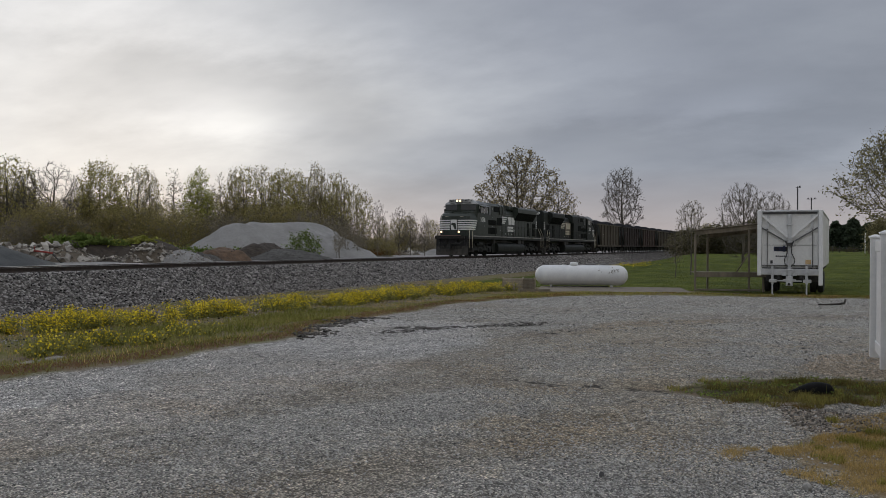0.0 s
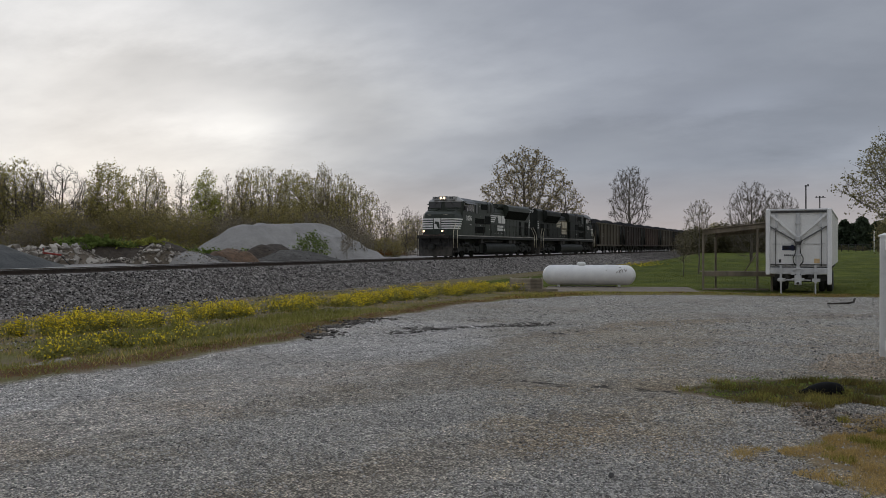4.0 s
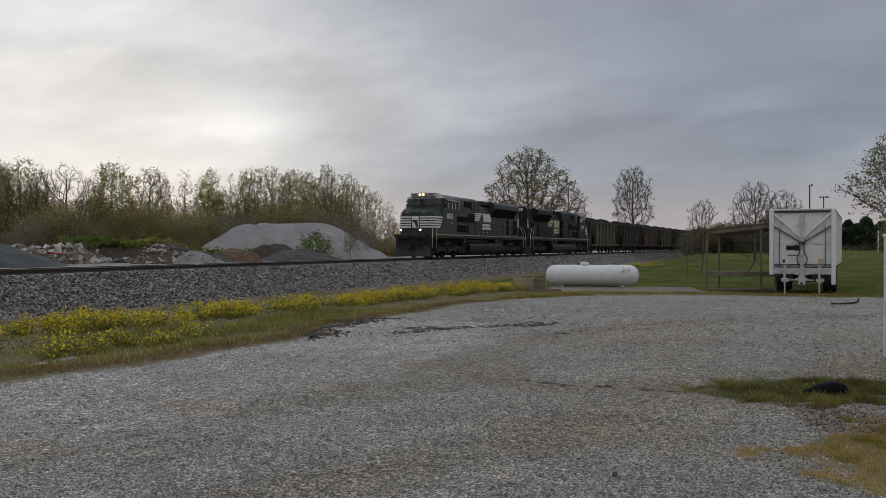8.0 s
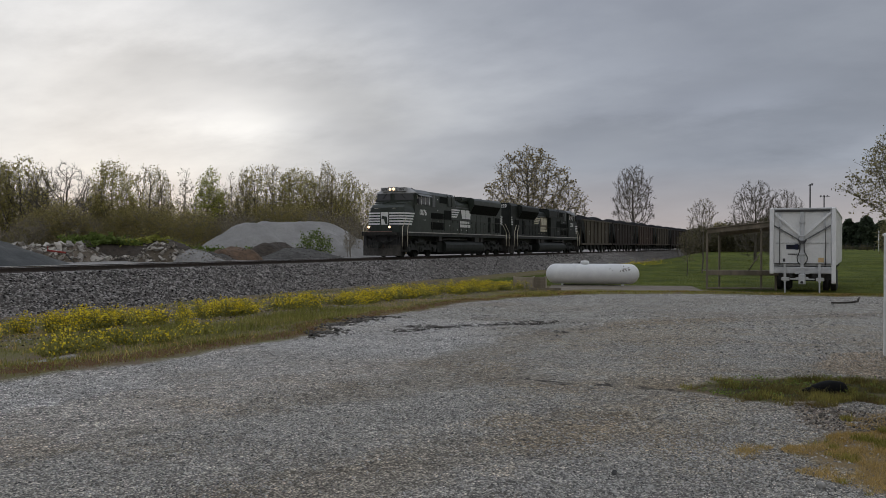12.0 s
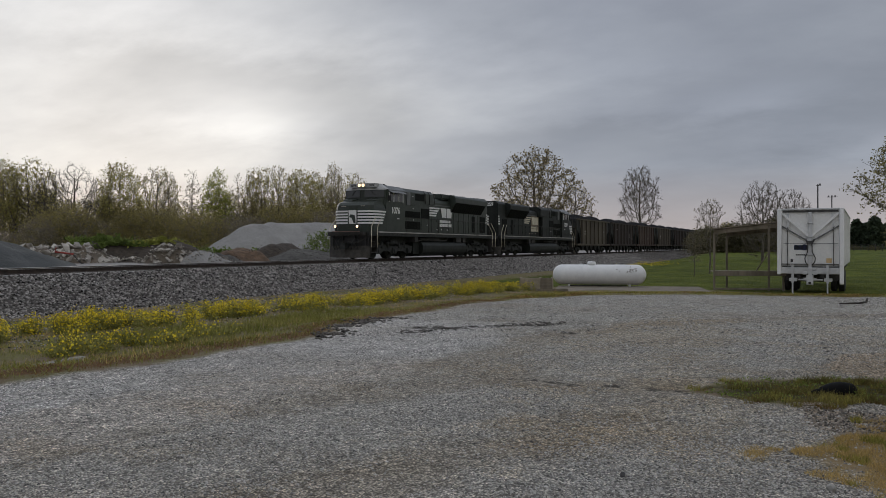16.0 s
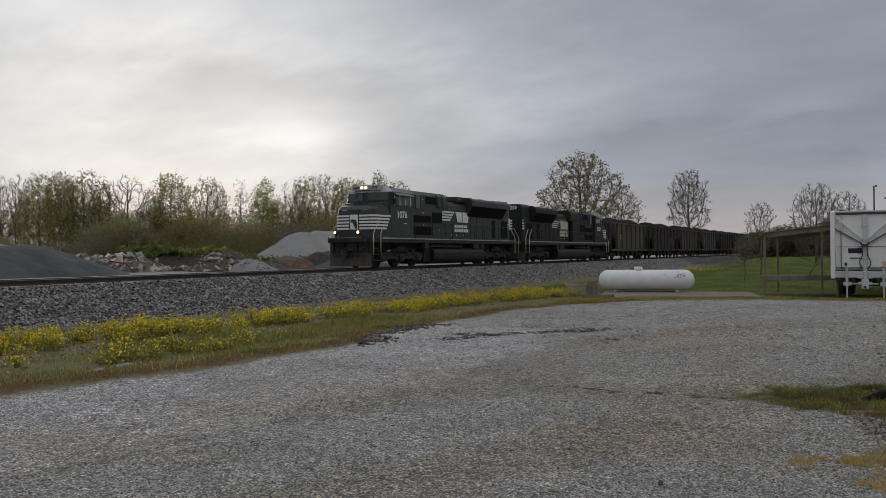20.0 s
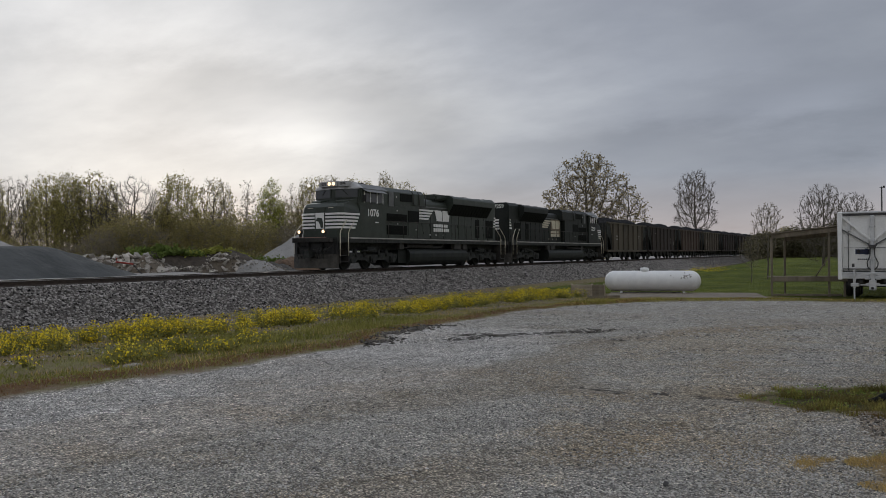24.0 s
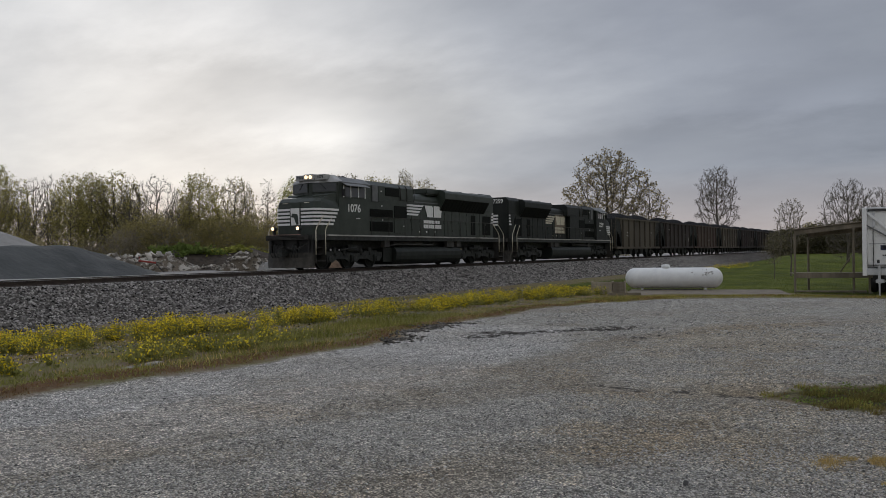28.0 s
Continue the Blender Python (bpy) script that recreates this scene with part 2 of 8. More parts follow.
def letters(text, size, mat, parent, m, name="lettering", label="", wide=1.0):
    """Raised characters in the built-in font, centred on the pose m."""
    cu = bpy.data.curves.new("characters", "FONT")
    cu.body, cu.size, cu.extrude = text, size, 0.004
    cu.align_x, cu.align_y, cu.offset = "CENTER", "CENTER", size * 0.022
    tmp = new("characters", cu)
    bpy.context.view_layer.update()
    me = bpy.data.meshes.new_from_object(tmp.evaluated_get(bpy.context.evaluated_depsgraph_get()))
    bpy.data.objects.remove(tmp)
    bpy.data.curves.remove(cu)
    me.materials.clear()
    me.materials.append(mat)
    me.transform(Matrix.Diagonal((wide, 1, 1, 1)))
    ob = new(name, me)
    ob.parent = parent
    ob.matrix_basis = m
    return tagged(ob, label)


def spot(heading, far, z=0.0):
    """A place by its heading from the camera's stand (degrees from +x) and distance."""
    return Vector((far * math.cos(radians(heading)), far * math.sin(radians(heading)), z))


# ---- plan ----
TRACK_Y, RAIL_Z = 26.93, 0.69
TRAIN = [(0.0, 62.14), (1.0, 60.81), (2.0, 59.62), (3.0, 58.47), (4.0, 57.36), (5.0, 56.26), (6.0, 55.17), (7.0, 54.06), (8.0, 52.91), (9.0, 51.72), (10.0, 50.52), (11.0, 49.33), (12.0, 48.13), (13.0, 46.88), (14.0, 45.62), (15.0, 44.34), (16.0, 43.08), (17.0, 41.83), (18.0, 40.6), (19.0, 39.4), (20.0, 38.25), (21.0, 37.23), (22.0, 36.29), (23.0, 35.35), (24.0, 34.43), (25.0, 33.51), (26.0, 32.59), (27.0, 31.67), (28.0, 30.75)]
CAR_PITCH, CARS, CARS_FROM = 16.5, 20, 47.05


def ease(v, lo, hi):
    v = np.clip((v - lo) / (hi - lo), 0, 1)
    return v * v * (3 - 2 * v)


def ground_z(x, y):
    """Height of the ground: the lot falls gently away from the camera, a ditch runs along the near foot of the ballast, the yard beyond lies higher."""
    x, y = np.asarray(x, float), np.asarray(y, float)
    lot = -0.014 * np.clip(x, -10, 44) - 0.006 * np.clip(y, 0, 12)
    lot = lot - 0.06 * ease(x, 30, 38) * (1 - ease(y, 2, 4.5))
    lot = lot + 1.5 * ease(x, 60, 170)
    ditch = lot + (-0.66 - lot) * ease(y, 9.0 + 7.0 * ease(x, 50, 70), 21.0)
    z = np.where(y < 26, ditch, 0)
    yard = -0.5 + 0.8 * ease(y, 30.5, 34.0)
    return np.where(y < 26, z, yard)


# ---- ground ----
LOT_EDGE = [(-30, 9.9), (2, 9.1), (6.9, 8.85), (8.5, 8.62), (11.2, 8.75), (13.0, 8.8), (14.2, 9.2), (15.1, 9.75), (16.3, 9.9), (19.9, 10.25), (24.7, 10.6), (29.0, 10.15), (32.2, 8.85), (34.0, 6.8), (35.0, 4.8), (36.2, 2.2), (36.7, 0.4), (37.4, -2.3), (38.5, -8), (40, -30)]
RUTS = [[(9.7, 1.4), (9.6, 2.7), (9.8, 3.9), (8.3, 4.4), (7.1, 5.1), (6.0, 5.6), (5.1, 5.7), (4.0, 5.8), (1, 5.8)], [(30, -3), (25.1, -2.0), (21.5, 1.6), (19.0, 3.9), (15.5, 4.9), (11.9, 4.7), (9, 5.6), (6.5, 6.6), (3, 7.0)], [(12, -0.5), (10.2, 1.5), (8.0, 1.9), (6.0, 2.5), (4.0, 3.0), (2, 3.2)]]
HOLES = [(14.9, 7.7, 0.55, 0.2, 0.05), (15.9, 8.0, 0.45, 0.16, 0.04), (15.8, 7.35, 0.5, 0.2, 0.05), (16.5, 6.8, 0.5, 0.2, 0.09), (17.7, 5.95, 0.85, 0.34, 0.10), (16.35, 4.7, 0.42, 0.16, 0.05), (13.9, 9.25, 0.6, 0.22, 0.04)]
GRASS_PATCH = [(9.75, 1.5), (10.75, 1.2), (11.2, 0.4), (11.5, -0.45), (11.3, -1.2), (11.2, -3.0), (10.0, -3.0), (10.0, -0.75), (9.45, -0.25), (9.05, 0.5), (9.25, 1.1)]
DRY_PATCH = [(6.9, 0.3), (8.0, -0.15), (8.9, -0.6), (9.1, -1.5), (5.4, -1.5), (5.7, -0.35), (6.3, 0.0)]
ROCKY = [(9.1, 0.3), (8.9, -0.5), (9.6, -1.4), (8.5, -1.4), (7.7, -0.1), (8.1, 0.2)]
WORN = [(12.6, 2.0, 1.2, 0.4), (11.5, 1.0, 0.25, 0.7), (10.4, 4.5, 0.9, 1.0), (7.5, 2.0, 0.7, 0.7), (6.75, 1.2, 0.6, 0.6), (9.2, 3.1, 0.5, 0.9), (6.4, 5.8, 0.5, 1.2), (6.1, 2.0, 0.5, 0.5), (11.1, 3.9, 0.7, 0.7), (9.9, 1.5, 0.35, 0.55), (4.7, 4.7, 0.4, 0.6), (4.5, 5.9, 0.4, 0.8), (8.2, 5.4, 0.5, 0.9)]  # x, y, reach along, reach across
FAR_TRACK = [(16.0, 6.6), (18.5, 5.4), (21.9, 2.6), (25.3, -0.8), (29, -4.5)]
PEBBLES = [(12.2, 0.1), (14.2, -0.2), (15.2, -1.2), (15.2, -3), (11.4, -3), (11.5, -0.6)]


def inside(x, y, outline):
    """True where points lie in an outline."""
    x, y = np.asarray(x, float), np.asarray(y, float)
    hit = np.zeros(x.shape, bool)
    for (x0, y0), (x1, y1) in zip(outline, outline[1:] + outline[:1]):
        cross = (y0 > y) != (y1 > y)
        hit ^= cross & (x < (x1 - x0) * (y - y0) / (y1 - y0 + 1e-12) + x0)
    return hit


def off_line(x, y, line):
    """Distance from points to a bent line."""
    best = np.full(np.shape(x), 1e9)
    for (x0, y0), (x1, y1) in zip(line, line[1:]):
        dx, dy = x1 - x0, y1 - y0
        k = np.clip(((x - x0) * dx + (y - y0) * dy) / (dx * dx + dy * dy), 0, 1)
        best = np.minimum(best, np.hypot(x - x0 - k * dx, y - y0 - k * dy))
    return best


def wobble(x, y, scale, seed=0.0):
    """Cheap smooth unevenness between -1 and 1, of about the given size."""
    a = np.sin(x / scale * 2.1 + seed + 1.7 * np.sin(y / scale * 1.3 + seed * 2)) * np.cos(y / scale * 1.9 - seed + 1.3 * np.sin(x / scale * 1.1))
    b = np.sin(x / scale * 5.3 + 2 * seed + y / scale * 2.7) * np.cos(y / scale * 4.9 - x / scale * 1.9 + seed)
    return 0.65 * a + 0.35 * b


def in_lot(x, y):
    """How far inside the gravel lot a point lies, negative outside."""
    lot = inside(x, y, LOT_EDGE + [(40, -400), (-400, -400), (-400, 9.6)])
    return np.where(lot, 1, -1) * np.minimum(off_line(x, y, LOT_EDGE), 50)


def rise(x, y):
    """The finished height of the ground, with its dips and lumps."""
    z = ground_z(x, y)
    near = np.exp(-np.maximum(0, np.hypot(x - 8, y - 4) - 30) / 15)
    z = z + near * (0.012 * wobble(x, y, 1.6) + 0.02 * wobble(x, y, 5.0, 2.0))
    lot = in_lot(x, y)
    z = z + 0.07 * np.exp(-((lot + 0.6) / 0.5) ** 2) * (y < 14)
    z = z + 0.05 * wobble(x, y, 1.1, 4.0) * ease(y, 9.5, 12) * (y < 22)
    for rut in RUTS:
        z = z - 0.018 * np.exp(-(off_line(x, y, rut) / 0.35) ** 2)
    for hx, hy, hl, hw, deep in HOLES:
        u, v = (x - hx) * 0.93 - (y - hy) * 0.36, (x - hx) * 0.36 + (y - hy) * 0.93
        z = z - deep * np.exp(-((u + 0.3 * wobble(x, y, 0.7)) / hl * 1.6) ** 4 - ((v + 0.12 * wobble(x, y, 0.4, 1)) / hw * 1.1) ** 2)
    # long field beyond rolls a little
    return z + 0.10 * ease(x, 48, 90) * wobble(x, y, 23.0, 3.0) * (y < 22)


def ground_material():
    mt = bpy.data.materials.new("mixed_ground")
    mt.use_nodes = True
    n, l = mt.node_tree.nodes, mt.node_tree.links
    p = n["Principled BSDF"]
    tc = n.new("ShaderNodeTexCoord")

    def noise_at(s, detail=4, rough=0.6):
        t = n.new("ShaderNodeTexNoise")
        t.inputs["Scale"].default_value, t.inputs["Detail"].default_value, t.inputs["Roughness"].default_value = s, detail, rough
        l.new(tc.outputs["Object"], t.inputs["Vector"])
        return t.outputs[0]

    def stones(s):
        t = n.new("ShaderNodeTexVoronoi")
        t.inputs["Scale"].default_value = s
        l.new(tc.outputs["Object"], t.inputs["Vector"])
        return t.outputs["Distance"], t.outputs["Color"]

    def blend(fac, a, b, how="MIX"):
        o = n.new("ShaderNodeMix")
        o.data_type, o.blend_type = "RGBA", how
        for s, v in ((o.inputs[0], fac), (o.inputs[6], a), (o.inputs[7], b)):
            if isinstance(v, tuple):
                s.default_value = (*v, 1)
            elif isinstance(v, (int, float)):
                s.default_value = v
            else:
                l.new(v, s)
        return o.outputs[2]

    def span(v, a, b, c=0.0, d=1.0):
        o = n.new("ShaderNodeMapRange")
        o.inputs[1].default_value, o.inputs[2].default_value, o.inputs[3].default_value, o.inputs[4].default_value = a, b, c, d
        l.new(v, o.inputs[0])
        return o.outputs[0]

    def math_(op, a, b):
        o = n.new("ShaderNodeMath")
        o.operation = op
        for i, v in enumerate((a, b)):
            if isinstance(v, (int, float)):
                o.inputs[i].default_value = v
            else:
                l.new(v, o.inputs[i])
        return o.outputs[0]

    def zone(name):
        a = n.new("ShaderNodeAttribute")
        a.attribute_name = name
        return a.outputs["Fac"]

    def ragged(name, s=2.2, amount=0.7):
        return span(math_("ADD", zone(name), math_("MULTIPLY", math_("SUBTRACT", noise_at(s, 6, 0.7), 0.5), amount)), 0.42, 0.58)

    d1, c1 = stones(58)
    d2, c2 = stones(27)
    grey = blend(noise_at(0.5), (0.445, 0.427, 0.388), (0.615, 0.596, 0.55))
    one = n.new("ShaderNodeSeparateColor")
    l.new(c1, one.inputs[0])
    two = n.new("ShaderNodeSeparateColor")
    l.new(c2, two.inputs[0])
    gravel = blend(0.95, grey, blend(one.outputs[0], (0.34, 0.34, 0.345), (1.78, 1.77, 1.73)), "MULTIPLY")
    gravel = blend(0.75, gravel, blend(two.outputs[1], (0.45, 0.45, 0.45), (1.56, 1.56, 1.55)), "MULTIPLY")
    coarse = n.new("ShaderNodeSeparateColor")
    l.new(stones(11)[1], coarse.inputs[0])
    gravel = blend(0.22, gravel, blend(coarse.outputs[0], (0.6, 0.6, 0.6), (1.4, 1.4, 1.39)), "MULTIPLY")
    # Cell edges go dark: shade in the pits between stones, put into the colour.
    gravel = blend(span(d1, 0.3, 0.7, 0.0, 0.75), gravel, (0.09, 0.083, 0.075))
    fines_tint = blend(noise_at(5, 5, 0.7), (0.58, 0.52, 0.44), (0.93, 0.86, 0.76))
    gravel = blend(math_("MULTIPLY", ragged("pale", 1.2, 0.8), 0.8), gravel, blend(1.0, gravel, (1.42, 1.45, 1.55), "MULTIPLY"))
    gravel = blend(math_("MULTIPLY", ragged("earthy", 0.8, 1.5), 0.5), gravel, blend(1.0, gravel, (0.98, 0.86, 0.68), "MULTIPLY"))
    gravel = blend(0.5, gravel, blend(span(noise_at(3.2, 7, 0.78), 0.3, 0.7), (0.55, 0.55, 0.55), (1.45, 1.45, 1.45)), "MULTIPLY")
    fines = blend(noise_at(30, 6), (0.25, 0.215, 0.16), (0.38, 0.335, 0.255))
    gravel = blend(math_("MULTIPLY", ragged("packed", 2.4, 1.3), 0.62), gravel, blend(0.85, gravel, fines_tint, "MULTIPLY"))
    gravel = blend(math_("MULTIPLY", span(math_("ADD", zone("worn"), math_("MULTIPLY", math_("SUBTRACT", noise_at(1.7, 7, 0.72), 0.5), 1.1)), 0.3, 0.85), 0.6), gravel, blend(1.0, gravel, blend(noise_at(4, 5, 0.7), (0.74, 0.66, 0.55), (0.94, 0.85, 0.73)), "MULTIPLY"))
    gravel = blend(math_("MULTIPLY", span(noise_at(0.9, 6, 0.7), 0.5, 0.72), 0.35), gravel, blend(0.9, gravel, fines_tint, "MULTIPLY"))
    broad = span(noise_at(0.23, 4, 0.6), 0.47, 0.66)
    gravel = blend(math_("MULTIPLY", broad, 0.5), gravel, blend(1.0, gravel, fines_tint, "MULTIPLY"))
    gravel = blend(math_("MULTIPLY", span(noise_at(0.7, 5, 0.7), 0.56, 0.7), 0.35), gravel, fines)
    # One dark colour for the damp strip and for shade painted inside the potholes.
    damp_shade = blend(noise_at(8), (0.03, 0.027, 0.023), (0.08, 0.072, 0.062))
    gravel = blend(math_("MULTIPLY", ragged("damp_shade", 3.6, 2.6), 0.92), gravel, damp_shade)
    peb = blend(two.outputs[2], (0.28, 0.215, 0.15), (0.6, 0.52, 0.41))
    # Pebble gaps get the same painted shade, in dark brown.
    gravel = blend(ragged("pebble", 3, 0.6), gravel, blend(span(d2, 0.3, 0.8, 0, 0.7), peb, (0.1, 0.08, 0.065)))
    soil = blend(noise_at(3, 6), (0.165, 0.122, 0.08), (0.285, 0.22, 0.15))
    soil = blend(span(noise_at(14, 5), 0.5, 0.75, 0, 0.6), soil, (0.23, 0.20, 0.16))
    thatch = blend(noise_at(7, 6, 0.7), (0.13, 0.13, 0.042), (0.24, 0.215, 0.09))
    soil = blend(span(noise_at(0.8, 6, 0.7), 0.42, 0.58), soil, thatch)
    rusty = blend(noise_at(6, 6, 0.7), (0.085, 0.05, 0.025), (0.22, 0.125, 0.055))
    soil = blend(ragged("rim", 2.5, 0.9), soil, rusty)
    soil = blend(ragged("turf", 4, 0.8), soil, blend(noise_at(11, 6, 0.75), (0.035, 0.035, 0.014), (0.115, 0.1, 0.04)))
    soil = blend(ragged("gold", 3, 0.8), soil, blend(noise_at(12, 6, 0.75), (0.2, 0.145, 0.075), (0.4, 0.3, 0.16)))
    lawn = blend(span(noise_at(0.3, 5, 0.65), 0.35, 0.65), (0.052, 0.072, 0.009), (0.138, 0.162, 0.024))
    lawn = blend(0.6, lawn, blend(noise_at(9, 6, 0.75), (0.55, 0.55, 0.5), (1.5, 1.5, 1.35)), "MULTIPLY")
    yard = blend(noise_at(0.4, 6), (0.26, 0.25, 0.24), (0.40, 0.385, 0.37))
    out = blend(ragged("lot", 1.6, 0.5), soil, gravel)
    out = blend(ragged("lawn", 0.9, 0.6), out, lawn)
    out = blend(zone("yard"), out, yard)
    l.new(out, p.inputs["Base Color"])
    p.inputs["Roughness"].default_value = 0.92
    p.inputs["Specular IOR Level"].default_value = 0.2
    h = math_("ADD", math_("MULTIPLY", d1, -0.6), math_("ADD", math_("MULTIPLY", d2, -0.5), noise_at(60, 4)))
    bp = n.new("ShaderNodeBump")
    bp.inputs["Strength"].default_value, bp.inputs["Distance"].default_value = 1.0, 0.03
    l.new(h, bp.inputs["Height"])
    l.new(bp.outputs[0], p.inputs["Normal"])
    return mt


def graded(lo, hi, fine_lo, fine_hi, step, grow=1.16):
    """Lines close together in the middle and ever wider outwards."""
    v = list(np.arange(fine_lo, fine_hi + step / 2, step))
    s = step
    while v[-1] < hi:
        s *= grow
        v.append(v[-1] + s)
    s = step
    while v[0] > lo:
        s *= grow
        v.insert(0, v[0] - s)
    return np.array(v)


xs, ys = graded(-2600, 2600, 3.0, 40.0, 0.14), graded(-2600, 2600, -3.2, 12.5, 0.12)
X, Y = np.meshgrid(xs, ys)
V = np.stack([X.ravel(), Y.ravel(), rise(X, Y).ravel()], 1)
w = len(xs)
I = (np.arange(len(ys) - 1)[:, None] * w + np.arange(w - 1)).ravel()
me = raw_mesh("ground", V, np.stack([I, I + 1, I + w + 1, I + w], 1), ground_material(), True)
gx, gy = X.ravel(), Y.ravel()
lot = in_lot(gx, gy)


def soft_in(outline, reach=0.4):
    return np.clip(0.5 + np.where(inside(gx, gy, outline), 0.5, -0.5) * np.clip(off_line(gx, gy, outline + outline[:1]) / reach, 0, 1), 0, 1)


patches = np.maximum(soft_in(GRASS_PATCH, 0.5), 0.92 * soft_in(DRY_PATCH, 0.8))
zones = {
    "lot": np.clip(0.5 + lot / 1.2, 0, 1) * (1 - patches),
    "packed": np.clip(sum(np.exp(-(off_line(gx, gy, r) / 0.7) ** 2) for r in RUTS), 0, 1) * 0.8,
    "worn": np.clip(sum(np.exp(-((gx - a) / c) ** 2 - ((gy - b) / d) ** 2) for a, b, c, d in WORN) + 0.55 * np.exp(-(off_line(gx, gy, FAR_TRACK) / 0.45) ** 2), 0, 1) * 0.8,
    "turf": soft_in(GRASS_PATCH, 0.7) * 0.8,
    "gold": soft_in(DRY_PATCH, 0.6),
    "pale": np.exp(-((lot - 1.7) / 2.0) ** 2) * (gx < 18) * (lot > 0),
    "earthy": 0.5 * (1 - ease(gy, 2.0, 6.5)) * ease(gx, 3, 7) * (1 - 0.7 * ease(gx, 18, 26)) + 0.5 * np.exp(-((gx - 17) / 4) ** 2 - ((gy - 3.5) / 1.2) ** 2),
    # painted pothole shade, plus the damp strip along the first rut
    "damp_shade": np.clip(sum(np.exp(-(((gx - a) * 0.93 - (gy - b) * 0.36) / c) ** 2 - (((gx - a) * 0.36 + (gy - b) * 0.93) / (d * 2.3)) ** 2) for a, b, c, d, _ in HOLES) * (0.62 + 0.38 * ease(wobble(gx, gy, 0.5, 2.0), -0.25, 0.25)) + 0.42 * np.exp(-(off_line(gx, gy, RUTS[0][:3]) / 0.2) ** 2), 0, 0.66),
    "pebble": np.maximum(soft_in(PEBBLES, 0.5), soft_in(ROCKY, 0.4)),
    "rim": np.exp(-((lot + 0.45) / 0.45) ** 2) * (gx < 33) * 0.66 + np.exp(-((lot + 0.8) / 0.6) ** 2) * (gx > 33) * 0.55,
    "lawn": np.clip(0.5 + np.minimum(gx - 40.5 - 0.35 * np.maximum(gy - 8, 0), 18.8 - gy) / 3.0, 0, 1) * (gy < 26) * (lot < 0),
    "yard": ease(gy, 30, 34) * (1 - ease(gy, 90, 110)),
}
for name, values in zones.items():
    me.attributes.new(name, "FLOAT", "POINT").data.foreach_set("value", np.asarray(values, np.float32))
tagged(new("ground", me), "worn grey gravel lot, weedy verge and green lawn", "ground", kind="structure")

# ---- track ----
# Bed is darker than its loose stones: the gaps' shade is in its colour.
BALLAST = material("gap_shaded_ballast", (0.05, 0.045, 0.041), (0.15, 0.137, 0.125), 9.0, 0.9, bump=1.0, bump_scale=14, depth=0.06, spot=(0.12, 0.1, 0.09), spot_scale=0.5, spot_at=0.62, shine=0.12)
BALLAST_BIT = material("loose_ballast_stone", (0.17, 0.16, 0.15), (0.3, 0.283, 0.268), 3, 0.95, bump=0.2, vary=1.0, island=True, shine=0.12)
GRAVEL_BIT = material("loose_gravel_stone", (0.29, 0.281, 0.262), (0.42, 0.409, 0.385), 5, 0.9, bump=0.2, vary=0.8, island=True)
PEBBLE_BIT = material("brown_pebble", (0.34, 0.275, 0.2), (0.56, 0.48, 0.375), 5, 0.85, bump=0.2, vary=0.6, island=True)
RAIL_STEEL = material("rusty_rail", (0.03, 0.022, 0.017), (0.055, 0.04, 0.03), 6, 0.8, bump=0.2)
RAIL_TOP = material("polished_rail_head", (0.2, 0.19, 0.18), (0.3, 0.285, 0.27), 9, 0.42, 1.0, bump=0.03)
TIE_WOOD = material("weathered_sleeper_wood", (0.05, 0.042, 0.036), (0.11, 0.095, 0.08), 4, 0.9, bump=0.5, bump_scale=30, vary=0.3, stretch=(4, 0.6, 1))


def ballast_z(x, y):
    """Top of the ballast across the track."""
    d = np.abs(y - TRACK_Y)
    top = RAIL_Z - 0.2
    side = top - np.maximum(0, d - 2.0) * np.where(y < TRACK_Y, 0.40, 0.28)
    return side + 0.04 * wobble(x, y, 0.9, 5.0) * (d > 1.9)


bx, by = np.r_[graded(-120, 900, 5, 75, 0.35, 1.1)], np.r_[21.3, 21.6, np.arange(21.9, 25.2, 0.22), 26, 27, 28, 28.9, 30, 31, 32, 33]
X, Y = np.meshgrid(bx, by)
Z = np.where(Y < 21.5, -1.2, ballast_z(X, Y))
w = len(bx)
I = (np.arange(len(by) - 1)[:, None] * w + np.arange(w - 1)).ravel()
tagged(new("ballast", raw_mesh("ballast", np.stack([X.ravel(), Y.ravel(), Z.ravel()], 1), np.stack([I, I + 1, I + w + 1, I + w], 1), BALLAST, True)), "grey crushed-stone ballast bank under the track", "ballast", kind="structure")


